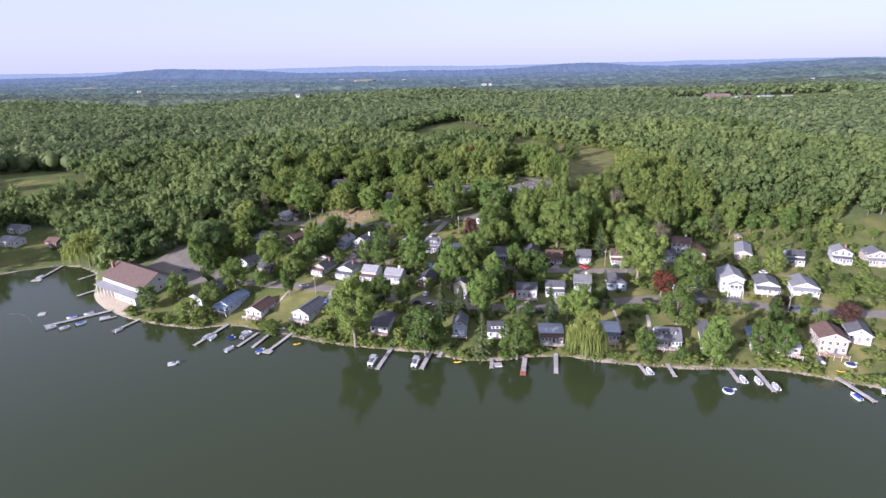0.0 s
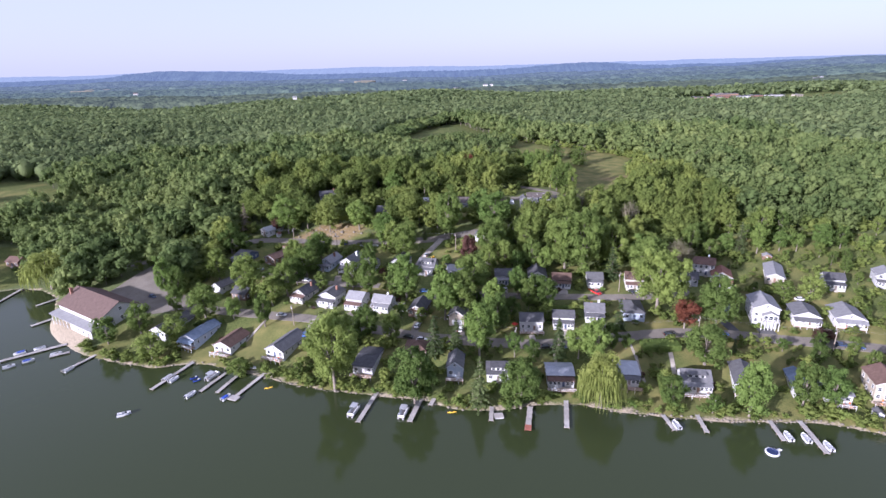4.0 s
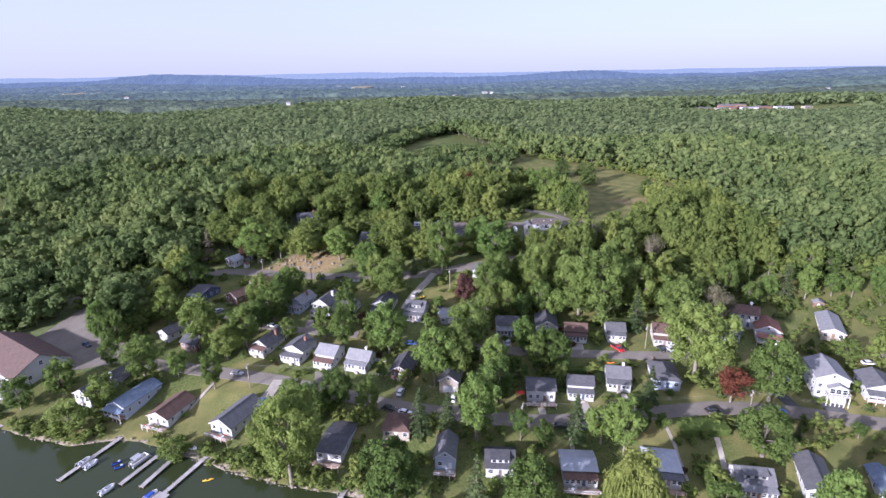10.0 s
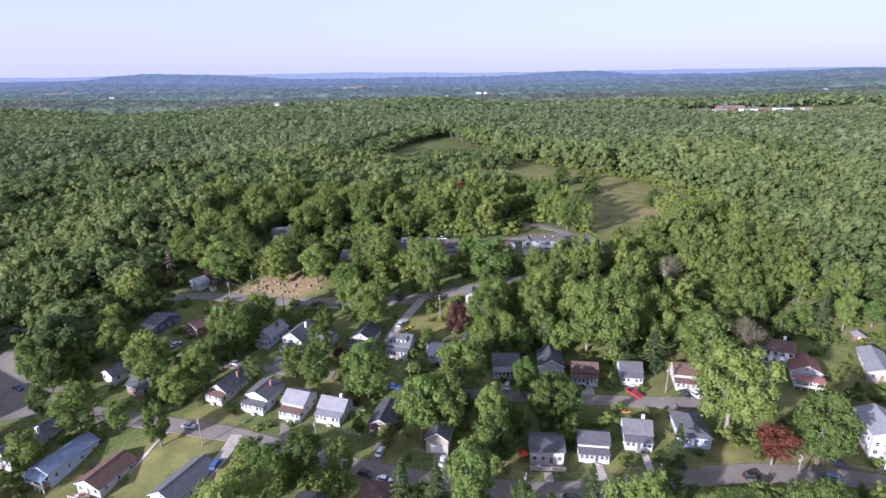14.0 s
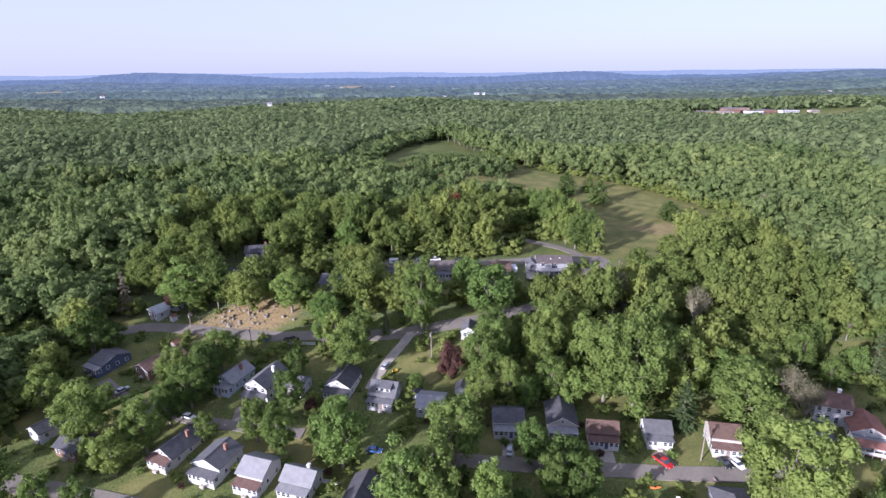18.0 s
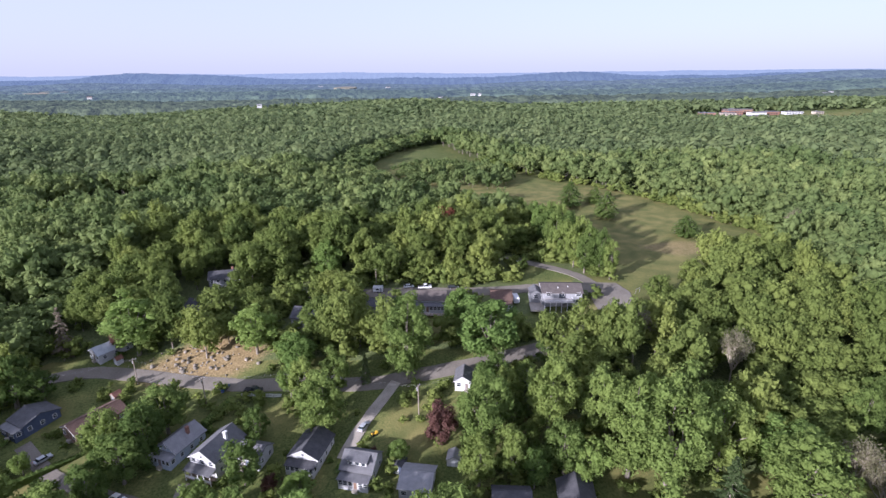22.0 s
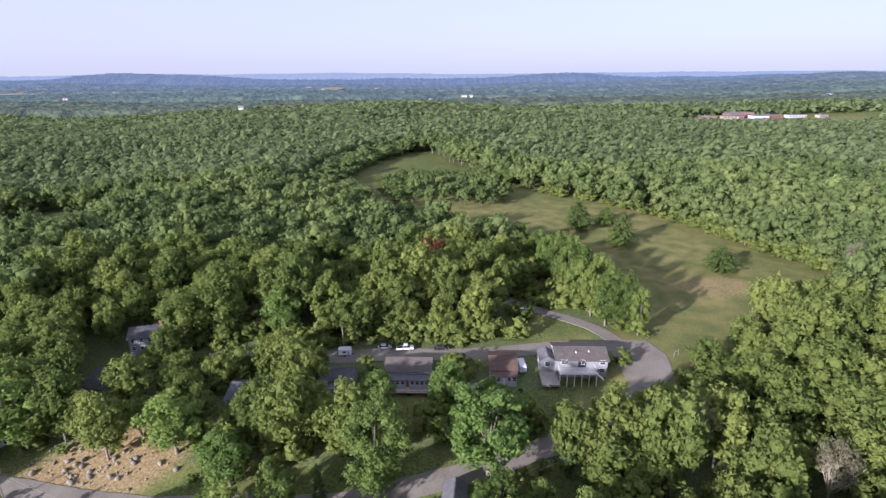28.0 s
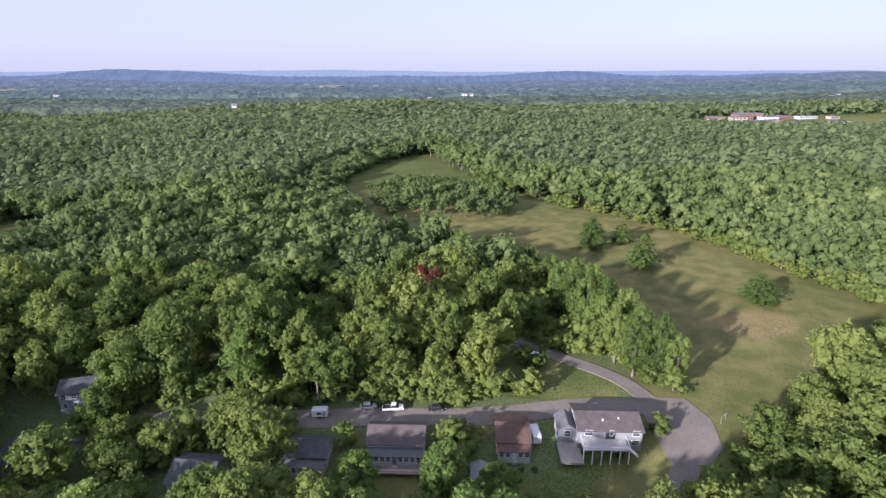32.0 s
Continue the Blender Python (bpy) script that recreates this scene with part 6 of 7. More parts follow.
# bushes along the water's edge
DOCKS_A = [(-193.5, 230.2, -170.4, 247.4, 2.0, 0), (-170.5, 235.9, -164.2, 240, 1.4, 0), (-156.5, 223.6, -150.5, 236.8, 1.4, 0), (-112, 209.2, -104.5, 229.4, 1.5, 0), (-92.2, 207.4, -87.2, 220.4, 1.5, 0), (-85.3, 206.3, -80.8, 221.6, 1.5, 0), (-78, 201.5, -71.2, 219.3, 1.5, 4.2), (-28.7, 186.9, -24.2, 204.5, 1.6, 0), (-10.9, 186.6, -7.6, 199.8, 1.8, 0), (-3.9, 195.8, -2.4, 200.6, 1.5, 0)]
DOCKS_B = [(17.1, 186.3, 18.0, 194.2, 1.4, 0), (28.9, 181.1, 31.6, 193.8, 1.8, 0), (42, 181.8, 45.3, 198.5, 1.6, 0), (76.9, 179.5, 76.2, 187.8, 1.4, 0), (86.9, 178.1, 87.7, 187.4, 1.4, 0), (109.1, 173.4, 110.2, 183.6, 1.5, 0), (118.5, 167.2, 119.9, 183.2, 1.6, 0), (149.7, 160, 147, 175.9, 1.7, 0), (-200.9, 266.4, -193.7, 276.8, 1.8, 0), (-240.5, 289.1, -241.5, 314.5, 1.6, 5.5), (-215.9, 290.5, -209.5, 300.8, 1.6, 0)]
sx = rng_u.uniform(-160, 165, 700)
sy = np.interp(sx, *zip(*SHORE)) + rng_u.uniform(1.2, 5.5, len(sx))
ok = ~((sx > -112) & (sx < -66) & (rng_u.random(len(sx)) < 0.8)) & ~((sx > 60) & (rng_u.random(len(sx)) < 0.55)) & ~near_house(sx, sy, -1.0)
for _, _, dx1, dy1, _, _ in DOCKS_A + DOCKS_B:
    ok &= np.hypot(sx - dx1, sy - dy1) > 3.2
sx, sy = sx[ok][:210], sy[ok][:210]
rad = rng_u.uniform(0.8, 2.3, len(sx))
woods("shore_bushes", BUSH_T, np.stack([sx, sy, ground_many(sx, sy) - 0.2], 1), rad * rng_u.uniform(0.9, 1.9, len(sx)), rad, 19, WOOD_M, "green bushes and reeds lining the lake shore")
pts, rng_w = scatter(6, -1400, 1400, 1050, 1475, 12.2, True)
rad = rng_w.uniform(6.5, 9.8, len(pts))
woods("woods", TINY_T, pts, rng_w.uniform(14, 20, len(pts)), rad, 7, [M["woods_far_hazed"], M["bark"]], "far green woods fading towards the hills")


# ---- paths to the doors and drives ----
def short_drive(a, b, width, material, label):
    ribbon("driveway", [a, ((a[0] + b[0]) / 2, (a[1] + b[1]) / 2), b], width, material, 0.16, label, "driveway")


for a, b, w, key in DRIVES:
    short_drive(a, b, w, M[key], {"drive": "dark fresh asphalt driveway", "asphalt": "grey asphalt driveway beside a house", "gravel": "pale gravel path to a house"}[key])


sheet("pavement", [(77, 358), (84, 360), (91, 366), (93, 376), (90, 385), (80, 386), (76, 380), (76, 368)], M["asphalt"], 0.19, "worn grey asphalt turning circle at the street end", "pavement", 2.5)

# ---- docks and boats ----
def dock(x0, y0, x1, y1, width, tone, end=0.0, tip="dock"):
    length = math.hypot(x1 - x0, y1 - y0)
    ob = thing("dock", pose(x0, y0, 0, 0, 0, math.degrees(math.atan2(y1 - y0, x1 - x0))), "weathered grey plank dock with a red end" if tip == "dock_red" else "weathered grey plank dock on posts in the lake", "dock", "docks along the shore")
    n = max(2, int(length / 3.0))
    for i in range(n):
        a, b = length * i / n, length * (i + 1) / n
        part("deck", boxed(a + 0.02, -width / 2, 0.42, b - 0.02, width / 2, 0.58, bevel=0.02), M[tone], ob)
    for i in range(n + 1):
        for s in (-1, 1):
            post = new("post", shared("post|dock", lambda: boxed(-0.06, -0.06, -2.0, 0.06, 0.06, 0.95), M["pole_wood"]))
            post.parent, post.matrix_basis = ob, pose(min(max(length * i / n, 0.1), length - 0.1), s * (width / 2 + 0.07), 0)
    if end:
        part("platform", boxed(-0.2, -end / 2, 0.40, 2.6, end / 2, 0.60, bevel=0.02), M[tip], ob)
    return ob


for i, (a, b, c, d, w, e) in enumerate(DOCKS_A + DOCKS_B):
    dock(a, b, c, d, w, "dock", 2.2 if i == 11 else e, "dock_red" if i == 11 else "dock")


def hull_mesh(length, beam, depth):
    """An open boat's hull with a pointed bow, hollowed."""
    bm = bmesh.new()
    rings = []
    for k in range(9):
        f = k / 8
        half = beam / 2 * (1 if f < 0.45 else math.sqrt(max(0.0, 1 - ((f - 0.45) / 0.55) ** 2)) * 0.96 + 0.04)
        x = -length / 2 + length * f
        lift = 0.18 * depth * max(0, f - 0.5) * 2
        rings.append([bm.verts.new((x, s * half * w, z + (lift if z > 0 else 0))) for s, w, z in ((-1, 0.55, -0.15), (-1, 1, 0.05), (-1, 1, depth), (-1, 0.84, depth), (-1, 0.78, depth * 0.45), (1, 0.78, depth * 0.45), (1, 0.84, depth), (1, 1, depth), (1, 1, 0.05), (1, 0.55, -0.15))])
    for a, b in zip(rings, rings[1:]):
        for i in range(10):
            j = (i + 1) % 10
            bm.faces.new((a[i], a[j], b[j], b[i]))
    bm.faces.new(rings[0])
    bm.faces.new(rings[-1][::-1])
    bmesh.ops.recalc_face_normals(bm, faces=bm.faces[:])
    return bm


def motorboat(x, y, turn, length=5.2, cover=None):
    ob = thing("motorboat", pose(x, y, 0.1, 0, 0, turn), "small white motorboat with " + ("a blue cover" if cover else "windscreen and outboard") + " moored on the lake", "boat", "boats")
    part("hull", hull_mesh(length, 2.0, 0.75), M["hull"], ob)
    if cover:
        bm = boxed(-length * 0.42, -0.85, 0.72, length * 0.2, 0.85, 1.02, bevel=0.22)
        part("cover", bm, M[cover], ob, "taut boat cover")
    else:
        bm = bmesh.new()
        slab(bm, [(0.5, -0.75, 1.25), (0.9, -0.75, 0.78), (0.9, 0.75, 0.78), (0.5, 0.75, 1.25)], 0.03)
        part("windscreen", bm, M["pane"], ob)
        for px, py in ((-0.2, -0.45), (-0.2, 0.45), (-1.3, 0.0)):
            part("seat", box(boxed(px - 0.3, py - 0.3, 0.36, px + 0.3, py + 0.3, 0.62, bevel=0.05), px - 0.35, py - 0.3, 0.6, px - 0.22, py + 0.3, 1.02), M["canvas_grey"], ob)
    part("outboard", box(boxed(-length / 2 - 0.45, -0.2, 0.45, -length / 2 + 0.02, 0.2, 1.1, bevel=0.08), -length / 2 - 0.32, -0.08, -0.5, -length / 2 - 0.12, 0.08, 0.5), M["tyre"], ob)
    return ob


def pontoon(x, y, turn, tone="canvas_grey"):
    ob = thing("pontoon_boat", pose(x, y, 0.1, 0, 0, turn), "white pontoon boat with a canopy beside its dock", "boat", "boats")
    for s in (-1, 1):
        bm = bmesh.new()
        bmesh.ops.create_cone(bm, cap_ends=True, segments=12, radius1=0.34, radius2=0.34, depth=6.4, matrix=pose(0, s * 0.85, 0.1, 0, 90, 0))
        part("float", bm, M["metal"], ob)
    part("deck", boxed(-3.2, -1.2, 0.42, 3.1, 1.2, 0.52, bevel=0.02), M["dock"], ob)
    bm = bmesh.new()
    for a in ((-3.1, -1.2, 0.52, 2.6, -1.14, 1.25), (-3.1, 1.14, 0.52, 2.6, 1.2, 1.25), (2.55, -1.14, 0.52, 2.6, 1.14, 1.25)):
        box(bm, *a)
    part("fence", bm, M["hull"], ob)
    for py in (-0.85, 0.85):
        part("bench", boxed(-2.6, py - 0.28, 0.53, 1.8, py + 0.28, 0.98, bevel=0.08), M["hull"], ob)
    bm = boxed(-2.2, -1.2, 2.35, 0.6, 1.2, 2.47, bevel=0.05)
    part("canopy", bm, M[tone], ob)
    for px in (-2.1, 0.5):
        for py in (-1.15, 1.15):
            part("canopy_pole", boxed(px - 0.025, py - 0.025, 1.2, px + 0.025, py + 0.025, 2.36), M["metal"], ob)
    part("outboard", boxed(-3.65, -0.2, 0.2, -3.22, 0.2, 1.1, bevel=0.08), M["tyre"], ob)
    return ob


def kayak(x, y, turn, tone, z=0.0):
    ob = thing("kayak", pose(x, y, z, 0, 0, turn), ("yellow" if tone == "plastic_yellow" else "orange") + " plastic kayak lying by the water", "kayak", "kayaks")
    bm = bmesh.new()
    bmesh.ops.create_uvsphere(bm, u_segments=12, v_segments=8, radius=1, matrix=Matrix.Translation((0, 0, 0.16)) @ Matrix.Diagonal((1.7, 0.42, 0.24, 1)))
    part("hull", bm, M[tone], ob)
    bm = bmesh.new()
    bmesh.ops.create_cone(bm, cap_ends=True, segments=12, radius1=1, radius2=0.9, depth=1, matrix=Matrix.Translation((-0.1, 0, 0.38)) @ Matrix.Diagonal((0.5, 0.26, 0.07, 1)))
    part("cockpit", bm, M["tyre"], ob)


def jetski(x, y, turn, z=0.1):
    ob = thing("jet_ski", pose(x, y, z, 0, 0, turn), "blue and white jet ski moored near the docks", "jet ski", "jet skis")
    part("hull", hull_mesh(2.9, 1.1, 0.5), M["vinyl_blue"], ob)
    part("seat", boxed(-1.2, -0.25, 0.42, 0.3, 0.25, 0.82, bevel=0.1), M["tyre"], ob)
    part("handlebar", boxed(0.35, -0.4, 0.85, 0.45, 0.4, 0.95, bevel=0.03), M["metal"], ob)
    part("cowl", boxed(0.3, -0.3, 0.42, 1.1, 0.3, 0.84, bevel=0.12), M["hull"], ob)


for x, y, t, cover in ((-113.9, 194.1, 25, None), (-169.2, 238.6, 33, None), (-154.8, 225.6, 65, None), (-109.6, 217.6, 70, None), (78.6, 182.4, 95, None), (111.6, 175.6, 85, None), (116.6, 174.6, 85, None), (121.0, 170.6, 85, None), (-182.4, 228.6, 37, None), (-186.5, 240.0, 217, "vinyl_blue"), (-177.4, 233.0, 37, "vinyl_blue"), (-189.4, 229.4, 37, None), (-180.4, 244.0, 217, None), (145.4, 163.5, 98, "vinyl_blue"), (158.4, 167.0, 60, None), (-242.6, 296.6, 88, None)):
    motorboat(x, y, t, 4.4, cover)
for x, y, t, tone in ((-91.9, 218.0, 66, "canvas_grey"), (-31.2, 193.2, 255, "canvas_grey"), (-13.4, 191.6, 256, "canvas_grey")):
    pontoon(x, y, t, tone)
motorboat(-95.0, 205.6, 62, 4.6)
motorboat(-80.6, 203.2, 60, 4.0, "vinyl_blue")
motorboat(-106.6, 216.4, 65, 4.4)
kayak(-66.6, 209.5, 20, "plastic_yellow")
kayak(3.8, 192.0, 5, "plastic_yellow")
kayak(150.4, 178.4, -15, "plastic_yellow", ground(150.4, 178.4) + 0.05)
kayak(67.7, 255.8, 5, "plastic_orange", ground(67.7, 255.8) + 0.05)
jetski(-98.9, 217.2, 35)
jetski(-97.0, 215.4, 30)
part_boat = thing("rowing_boat", pose(-77.4, 223.0, ground(-77.4, 223.0) + 0.1, 0, 0, -20), "white upturned rowing boat on the grass bank", "boat")
part("hull", hull_mesh(3.6, 1.4, 0.5), M["hull"], part_boat)


def ring(bm, major, minor, z, seg=28, tube=8):
    rows = [[bm.verts.new(((major + minor * math.cos(v)) * math.cos(u), (major + minor * math.cos(v)) * math.sin(u), z + minor * math.sin(v))) for v in np.arange(tube) * 2 * math.pi / tube] for u in np.arange(seg) * 2 * math.pi / seg]
    for i in range(seg):
        for j in range(tube):
            bm.faces.new((rows[i][j], rows[(i + 1) % seg][j], rows[(i + 1) % seg][(j + 1) % tube], rows[i][(j + 1) % tube]))
    bmesh.ops.recalc_face_normals(bm, faces=bm.faces[:])
    return bm


def disc(r, z, thick=0.05, seg=28):
    bm = bmesh.new()
    bmesh.ops.create_cone(bm, cap_ends=True, segments=seg, radius1=r, radius2=r, depth=thick, matrix=Matrix.Translation((0, 0, z)))
    return bm


def water_trampoline(x, y, z, label):
    ob = thing("water_trampoline", pose(x, y, z, 0, 0, 20), label, "trampoline")
    part("tube", ring(bmesh.new(), 1.75, 0.34, 0.2), M["hull"], ob)
    part("band", ring(bmesh.new(), 1.42, 0.26, 0.38), M["vinyl_navy"], ob)
    part("mat", disc(1.3, 0.42), M["vinyl_navy"], ob)
    part("slide", boxed(1.9, -0.5, 0.0, 3.7, 0.5, 0.35, bevel=0.15), M["hull"], ob)


water_trampoline(102.6, 168.6, 0.0, "round navy and white inflatable trampoline floating offshore")
water_trampoline(156.1, 181.6, ground(156.1, 181.6) + 0.15, "round navy and white inflatable trampoline on the lawn")
raft = thing("swim_raft", pose(-205, 244.8, 0, 0, 0, 20), "pale square swimming raft anchored offshore", "raft")
part("deck", boxed(-1.6, -1.6, 0.2, 1.6, 1.6, 0.4, bevel=0.04), M["dock"], raft)
part("float", boxed(-1.5, -1.5, -0.2, 1.5, 1.5, 0.19), M["hull"], raft)
float_deck = thing("floating_platform", pose(20.0, 189.2, 0, 0, 0, 4), "grey square floating platform beside a dock", "platform")
part("deck", boxed(-1.6, -1.4, 0.3, 1.6, 1.4, 0.5, bevel=0.03), M["dock"], float_deck)
part("float", boxed(-1.5, -1.3, -0.2, 1.5, 1.3, 0.29), M["hull"], float_deck)
for i in range(16):
    k = i / 15
    bx, by = -222 + 18 * k, 246 - 10 * k * k
    part_b = tagged(part("buoy", disc(0.13, 0.05, 0.14, 8), M["canvas_grey"], None), "small grey swimming-area float", "buoy", "float line")
    part_b.matrix_basis = pose(bx, by, 0)


# ---- vehicles ----
def lathe_x(bm, prof, half):
    """A body shape: side outline carried across the width, with drawn-in upper edges."""
    left = [bm.verts.new((x, -half * w, z)) for x, z, w in prof]
    right = [bm.verts.new((x, half * w, z)) for x, z, w in prof]
    n = len(prof)
    for i in range(n):
        j = (i + 1) % n
        bm.faces.new((left[i], left[j], right[j], right[i]))
    bm.faces.new(left[::-1])
    bm.faces.new(right)
    bmesh.ops.recalc_face_normals(bm, faces=bm.faces[:])
    return bm


def vehicle(x, y, turn, tone, kind="car"):
    z = ground(x, y) + 0.24
    truck = kind == "truck"
    length, half = (5.7, 1.0) if truck else (4.6, 0.9)
    ob = thing("pickup_truck" if truck else "car", pose(x, y, z, 0, 0, turn), f"{tone} parked {'pickup truck' if truck else 'family car'}", "truck" if truck else "car", "parked cars")
    h = length / 2
    if truck:
        body = [(-h, 0.45, 1), (-h, 1.0, 1), (-0.4, 1.0, 1), (-0.4, 1.05, 1), (h - 0.1, 1.0, 0.96), (h, 0.75, 0.95), (h, 0.4, 1)]
        cab = [(-0.5, 1.0, 0.96), (-0.35, 1.75, 0.8), (0.9, 1.78, 0.8), (1.6, 1.02, 0.94)]
    else:
        body = [(-h, 0.35, 0.98), (-h - 0.02, 0.8, 0.95), (-h + 0.5, 0.98, 0.97), (h - 1.3, 0.95, 0.98), (h - 0.1, 0.75, 0.94), (h, 0.4, 0.94)]
        cab = [(-h + 0.45, 0.95, 0.94), (-h + 1.0, 1.42, 0.76), (0.45, 1.46, 0.76), (1.15, 0.94, 0.93)]
    shell = part("body", lathe_x(bmesh.new(), body, half), M["paint_" + tone], ob)
    glass = part("windows", lathe_x(bmesh.new(), cab, half), M["pane"], ob)
    glass.name = "cabin_glass"
    rx0, rx1 = cab[1][0], cab[2][0]
    part("roof", boxed(rx0 - 0.04, -half * 0.79, cab[1][1] - 0.02, rx1 + 0.04, half * 0.79, cab[2][1] + 0.06, bevel=0.03), M["paint_" + tone], ob)
    if truck:
        part("cargo_bed", boxed(-h + 0.12, -0.85, 0.99, -0.6, 0.85, 1.012), M["tyre"], ob)
    for px in (-h + 0.9, h - 0.9):
        for s in (-1, 1):
            def wheel_mesh():
                bm = bmesh.new()
                bmesh.ops.create_cone(bm, cap_ends=True, segments=14, radius1=0.34, radius2=0.34, depth=0.24, matrix=pose(0, 0, 0, 90, 0, 0))
                return bm
            def rim_mesh():
                bm = bmesh.new()
                bmesh.ops.create_cone(bm, cap_ends=True, segments=10, radius1=0.2, radius2=0.2, depth=0.26, matrix=pose(0, 0, 0, 90, 0, 0))
                return bm
            wheel = new("wheel", shared("wheel|car", wheel_mesh, M["tyre"]))
            wheel.parent, wheel.matrix_basis = ob, pose(px, s * (half - 0.1), 0.32, 0, 0, 0)
            rim = new("rim", shared("rim|car", rim_mesh, M["metal"]))
            rim.parent = wheel
    for s in (-1, 1):
        part("headlight", boxed(h - 0.08, s * half * 0.7 - 0.16, 0.62, h + 0.02, s * half * 0.7 + 0.16, 0.76), M["hull"], ob)
        part("tail_light", boxed(-h - 0.03, s * half * 0.78 - 0.12, 0.68, -h + 0.05, s * half * 0.78 + 0.12, 0.84), M["canvas_red"], ob)
    return ob


CARS_A = [("red", 56.8, 223.6, 0), ("black", 42.7, 224.4, 0), ("navy", 48.4, 223.8, 0), ("white", -10.5, 242.1, 75), ("black", -14, 234.2, -18), ("white", -8.3, 231.8, -18), ("white", 23.6, 264.2, 0), ("black", 5.5, 229.0, -12), ("white", 8.2, 237.4, 80), ("navy", -146, 279.1, -30), ("silver", -74.2, 256.6, -14), ("blue", -59, 240, 78), ("black", 68.6, 226.6, 5), ("black", 93.7, 229.2, 2), ("blue", 115.1, 228.0, -5), ("white", 92.4, 262.0, -70), ("white", 159.2, 249.6, -12)]
CARS_B = [("silver", -98.9, 303, 60), ("white", -69.6, 288, -20), ("blue", -56.5, 329.2, 80), ("blue", -8.4, 270.8, -10), ("silver", 30.6, 269.4, 80), ("black", 89.2, 262.4, -75), ("black", 20.8, 382.9, 3), ("silver", 2.2, 384.4, 5), ("white", 52.3, 408.5, 20), ("silver", -8.4, 309.2, 65), ("blue", 160.4, 215.0, -18), ("navy", 155.4, 217.0, -18), ("black", 43.5, 330.0, 60), ("silver", 64.0, 381.5, 0)]
for tone, x, y, t in CARS_A + CARS_B:
    vehicle(x, y, t, tone)
vehicle(8.9, 383.4, 4, "white", "truck")
vehicle(-46.5, 327.6, -5, "black", "truck")
vehicle(72.6, 263.6, -62, "red", "truck")


def trailer(x, y, turn, length, label):
    z = ground(x, y)
    ob = thing("camper_trailer", pose(x, y, z, 0, 0, turn), label, "trailer")
    part("body", boxed(-length / 2, -1.1, 0.5, length / 2, 1.1, 2.7, bevel=0.18), M["hull"], ob)
    part("side_window", boxed(-0.7, -1.13, 1.4, 0.5, -1.08, 2.0), M["pane"], ob)
    part("door", boxed(0.9, -1.13, 0.7, 1.5, -1.08, 2.3), M["canvas_grey"], ob)
    part("hitch", boxed(length / 2 - 0.02, -0.06, 0.45, length / 2 + 1.0, 0.06, 0.57), M["tyre"], ob)
    for s in (-1, 1):
        bm = bmesh.new()
        bmesh.ops.create_cone(bm, cap_ends=True, segments=14, radius1=0.34, radius2=0.34, depth=0.24, matrix=pose(0, s * 0.98, 0.34, 90, 0, 0))
        part("wheel", bm, M["tyre"], ob)


trailer(45.6, 372.5, 92, 5.4, "white camper trailer parked beside a brown-roofed house")
trailer(-10.6, 382.6, 0, 4.2, "small white trailer parked on the top street")


# ---- poles and wires ----
def utility_pole(x, y, turn, height=10.5):
    ob = thing("utility_pole", pose(x, y, ground(x, y) - 0.3, 0, 0, turn), "weathered wooden utility pole with a crossarm", "utility pole", "utility poles")
    bm = bmesh.new()
    bmesh.ops.create_cone(bm, cap_ends=True, segments=9, radius1=0.2, radius2=0.13, depth=height, matrix=Matrix.Translation((0, 0, height / 2)))
    part("post", bm, M["pole_wood"], ob)
    part("crossarm", boxed(-1.1, -0.08, height - 0.75, 1.1, 0.08, height - 0.58), M["pole_wood"], ob)
    for px in (-0.95, -0.4, 0.4, 0.95):
        part("insulator", boxed(px - 0.05, -0.05, height - 0.57, px + 0.05, 0.05, height - 0.38, bevel=0.015), M["hull"], ob)
    bm = bmesh.new()
    bmesh.ops.create_cone(bm, cap_ends=True, segments=10, radius1=0.24, radius2=0.24, depth=0.8, matrix=Matrix.Translation((0, 0.36, height - 1.7)))
    part("transformer", bm, M["metal"], ob)


POLES = [(-156.6, 313.4), (-120.2, 324.4), (-66.4, 251.0 - 2.6), (7.8, 313.8), (83.5, 264.2), (91.9, 255.5), (-11.6, 386.2), (-30, 245), (30, 223.2), (66, 224.6), (104, 226.2), (150, 213.6), (190, 206), (-88, 335), (-60, 322.5), (-28, 323.5), (55, 332)]
for x, y in POLES:
    utility_pole(x, y, 60 if y > 300 else 75)
wire_m = mat("wire", (0.20, 0.20, 0.19), (0.32, 0.32, 0.30), 1.0, 0.5)
for a, b in ((1, 13), (13, 14), (14, 15), (15, 3), (0, 1), (2, 7), (7, 8), (8, 9), (9, 10), (10, 11), (11, 12), (4, 5), (3, 16)):
    (ax, ay), (bx, by) = POLES[a], POLES[b]
    za, zb = ground(ax, ay) + 9.8, ground(bx, by) + 9.8
    for off in (-0.9, 0.9):
        verts, quads = [], []
        pts_w = []
        for i in range(13):
            k = i / 12
            pts_w.append((ax + (bx - ax) * k, ay + off * 0.5 + (by - ay) * k, za + (zb - za) * k - 1.4 * 4 * k * (1 - k) * 0.6))
        for p in pts_w:
            verts += [np.array(p) + np.array(o) for o in ((0, 0.018, 0), (0.018, 0, 0.0), (0, 0, 0.018), (0, -0.018, 0))]
        quads += [(i * 4 + j, i * 4 + (j + 1) % 4, i * 4 + 4 + (j + 1) % 4, i * 4 + 4 + j) for i in range(12) for j in range(4)]
        tagged(new("power_line", mesh_arrays("power_line", np.array(verts), np.zeros((0, 3), int), np.array(quads), [wire_m])), "sagging overhead wire between wooden poles", "power line", "overhead wires")


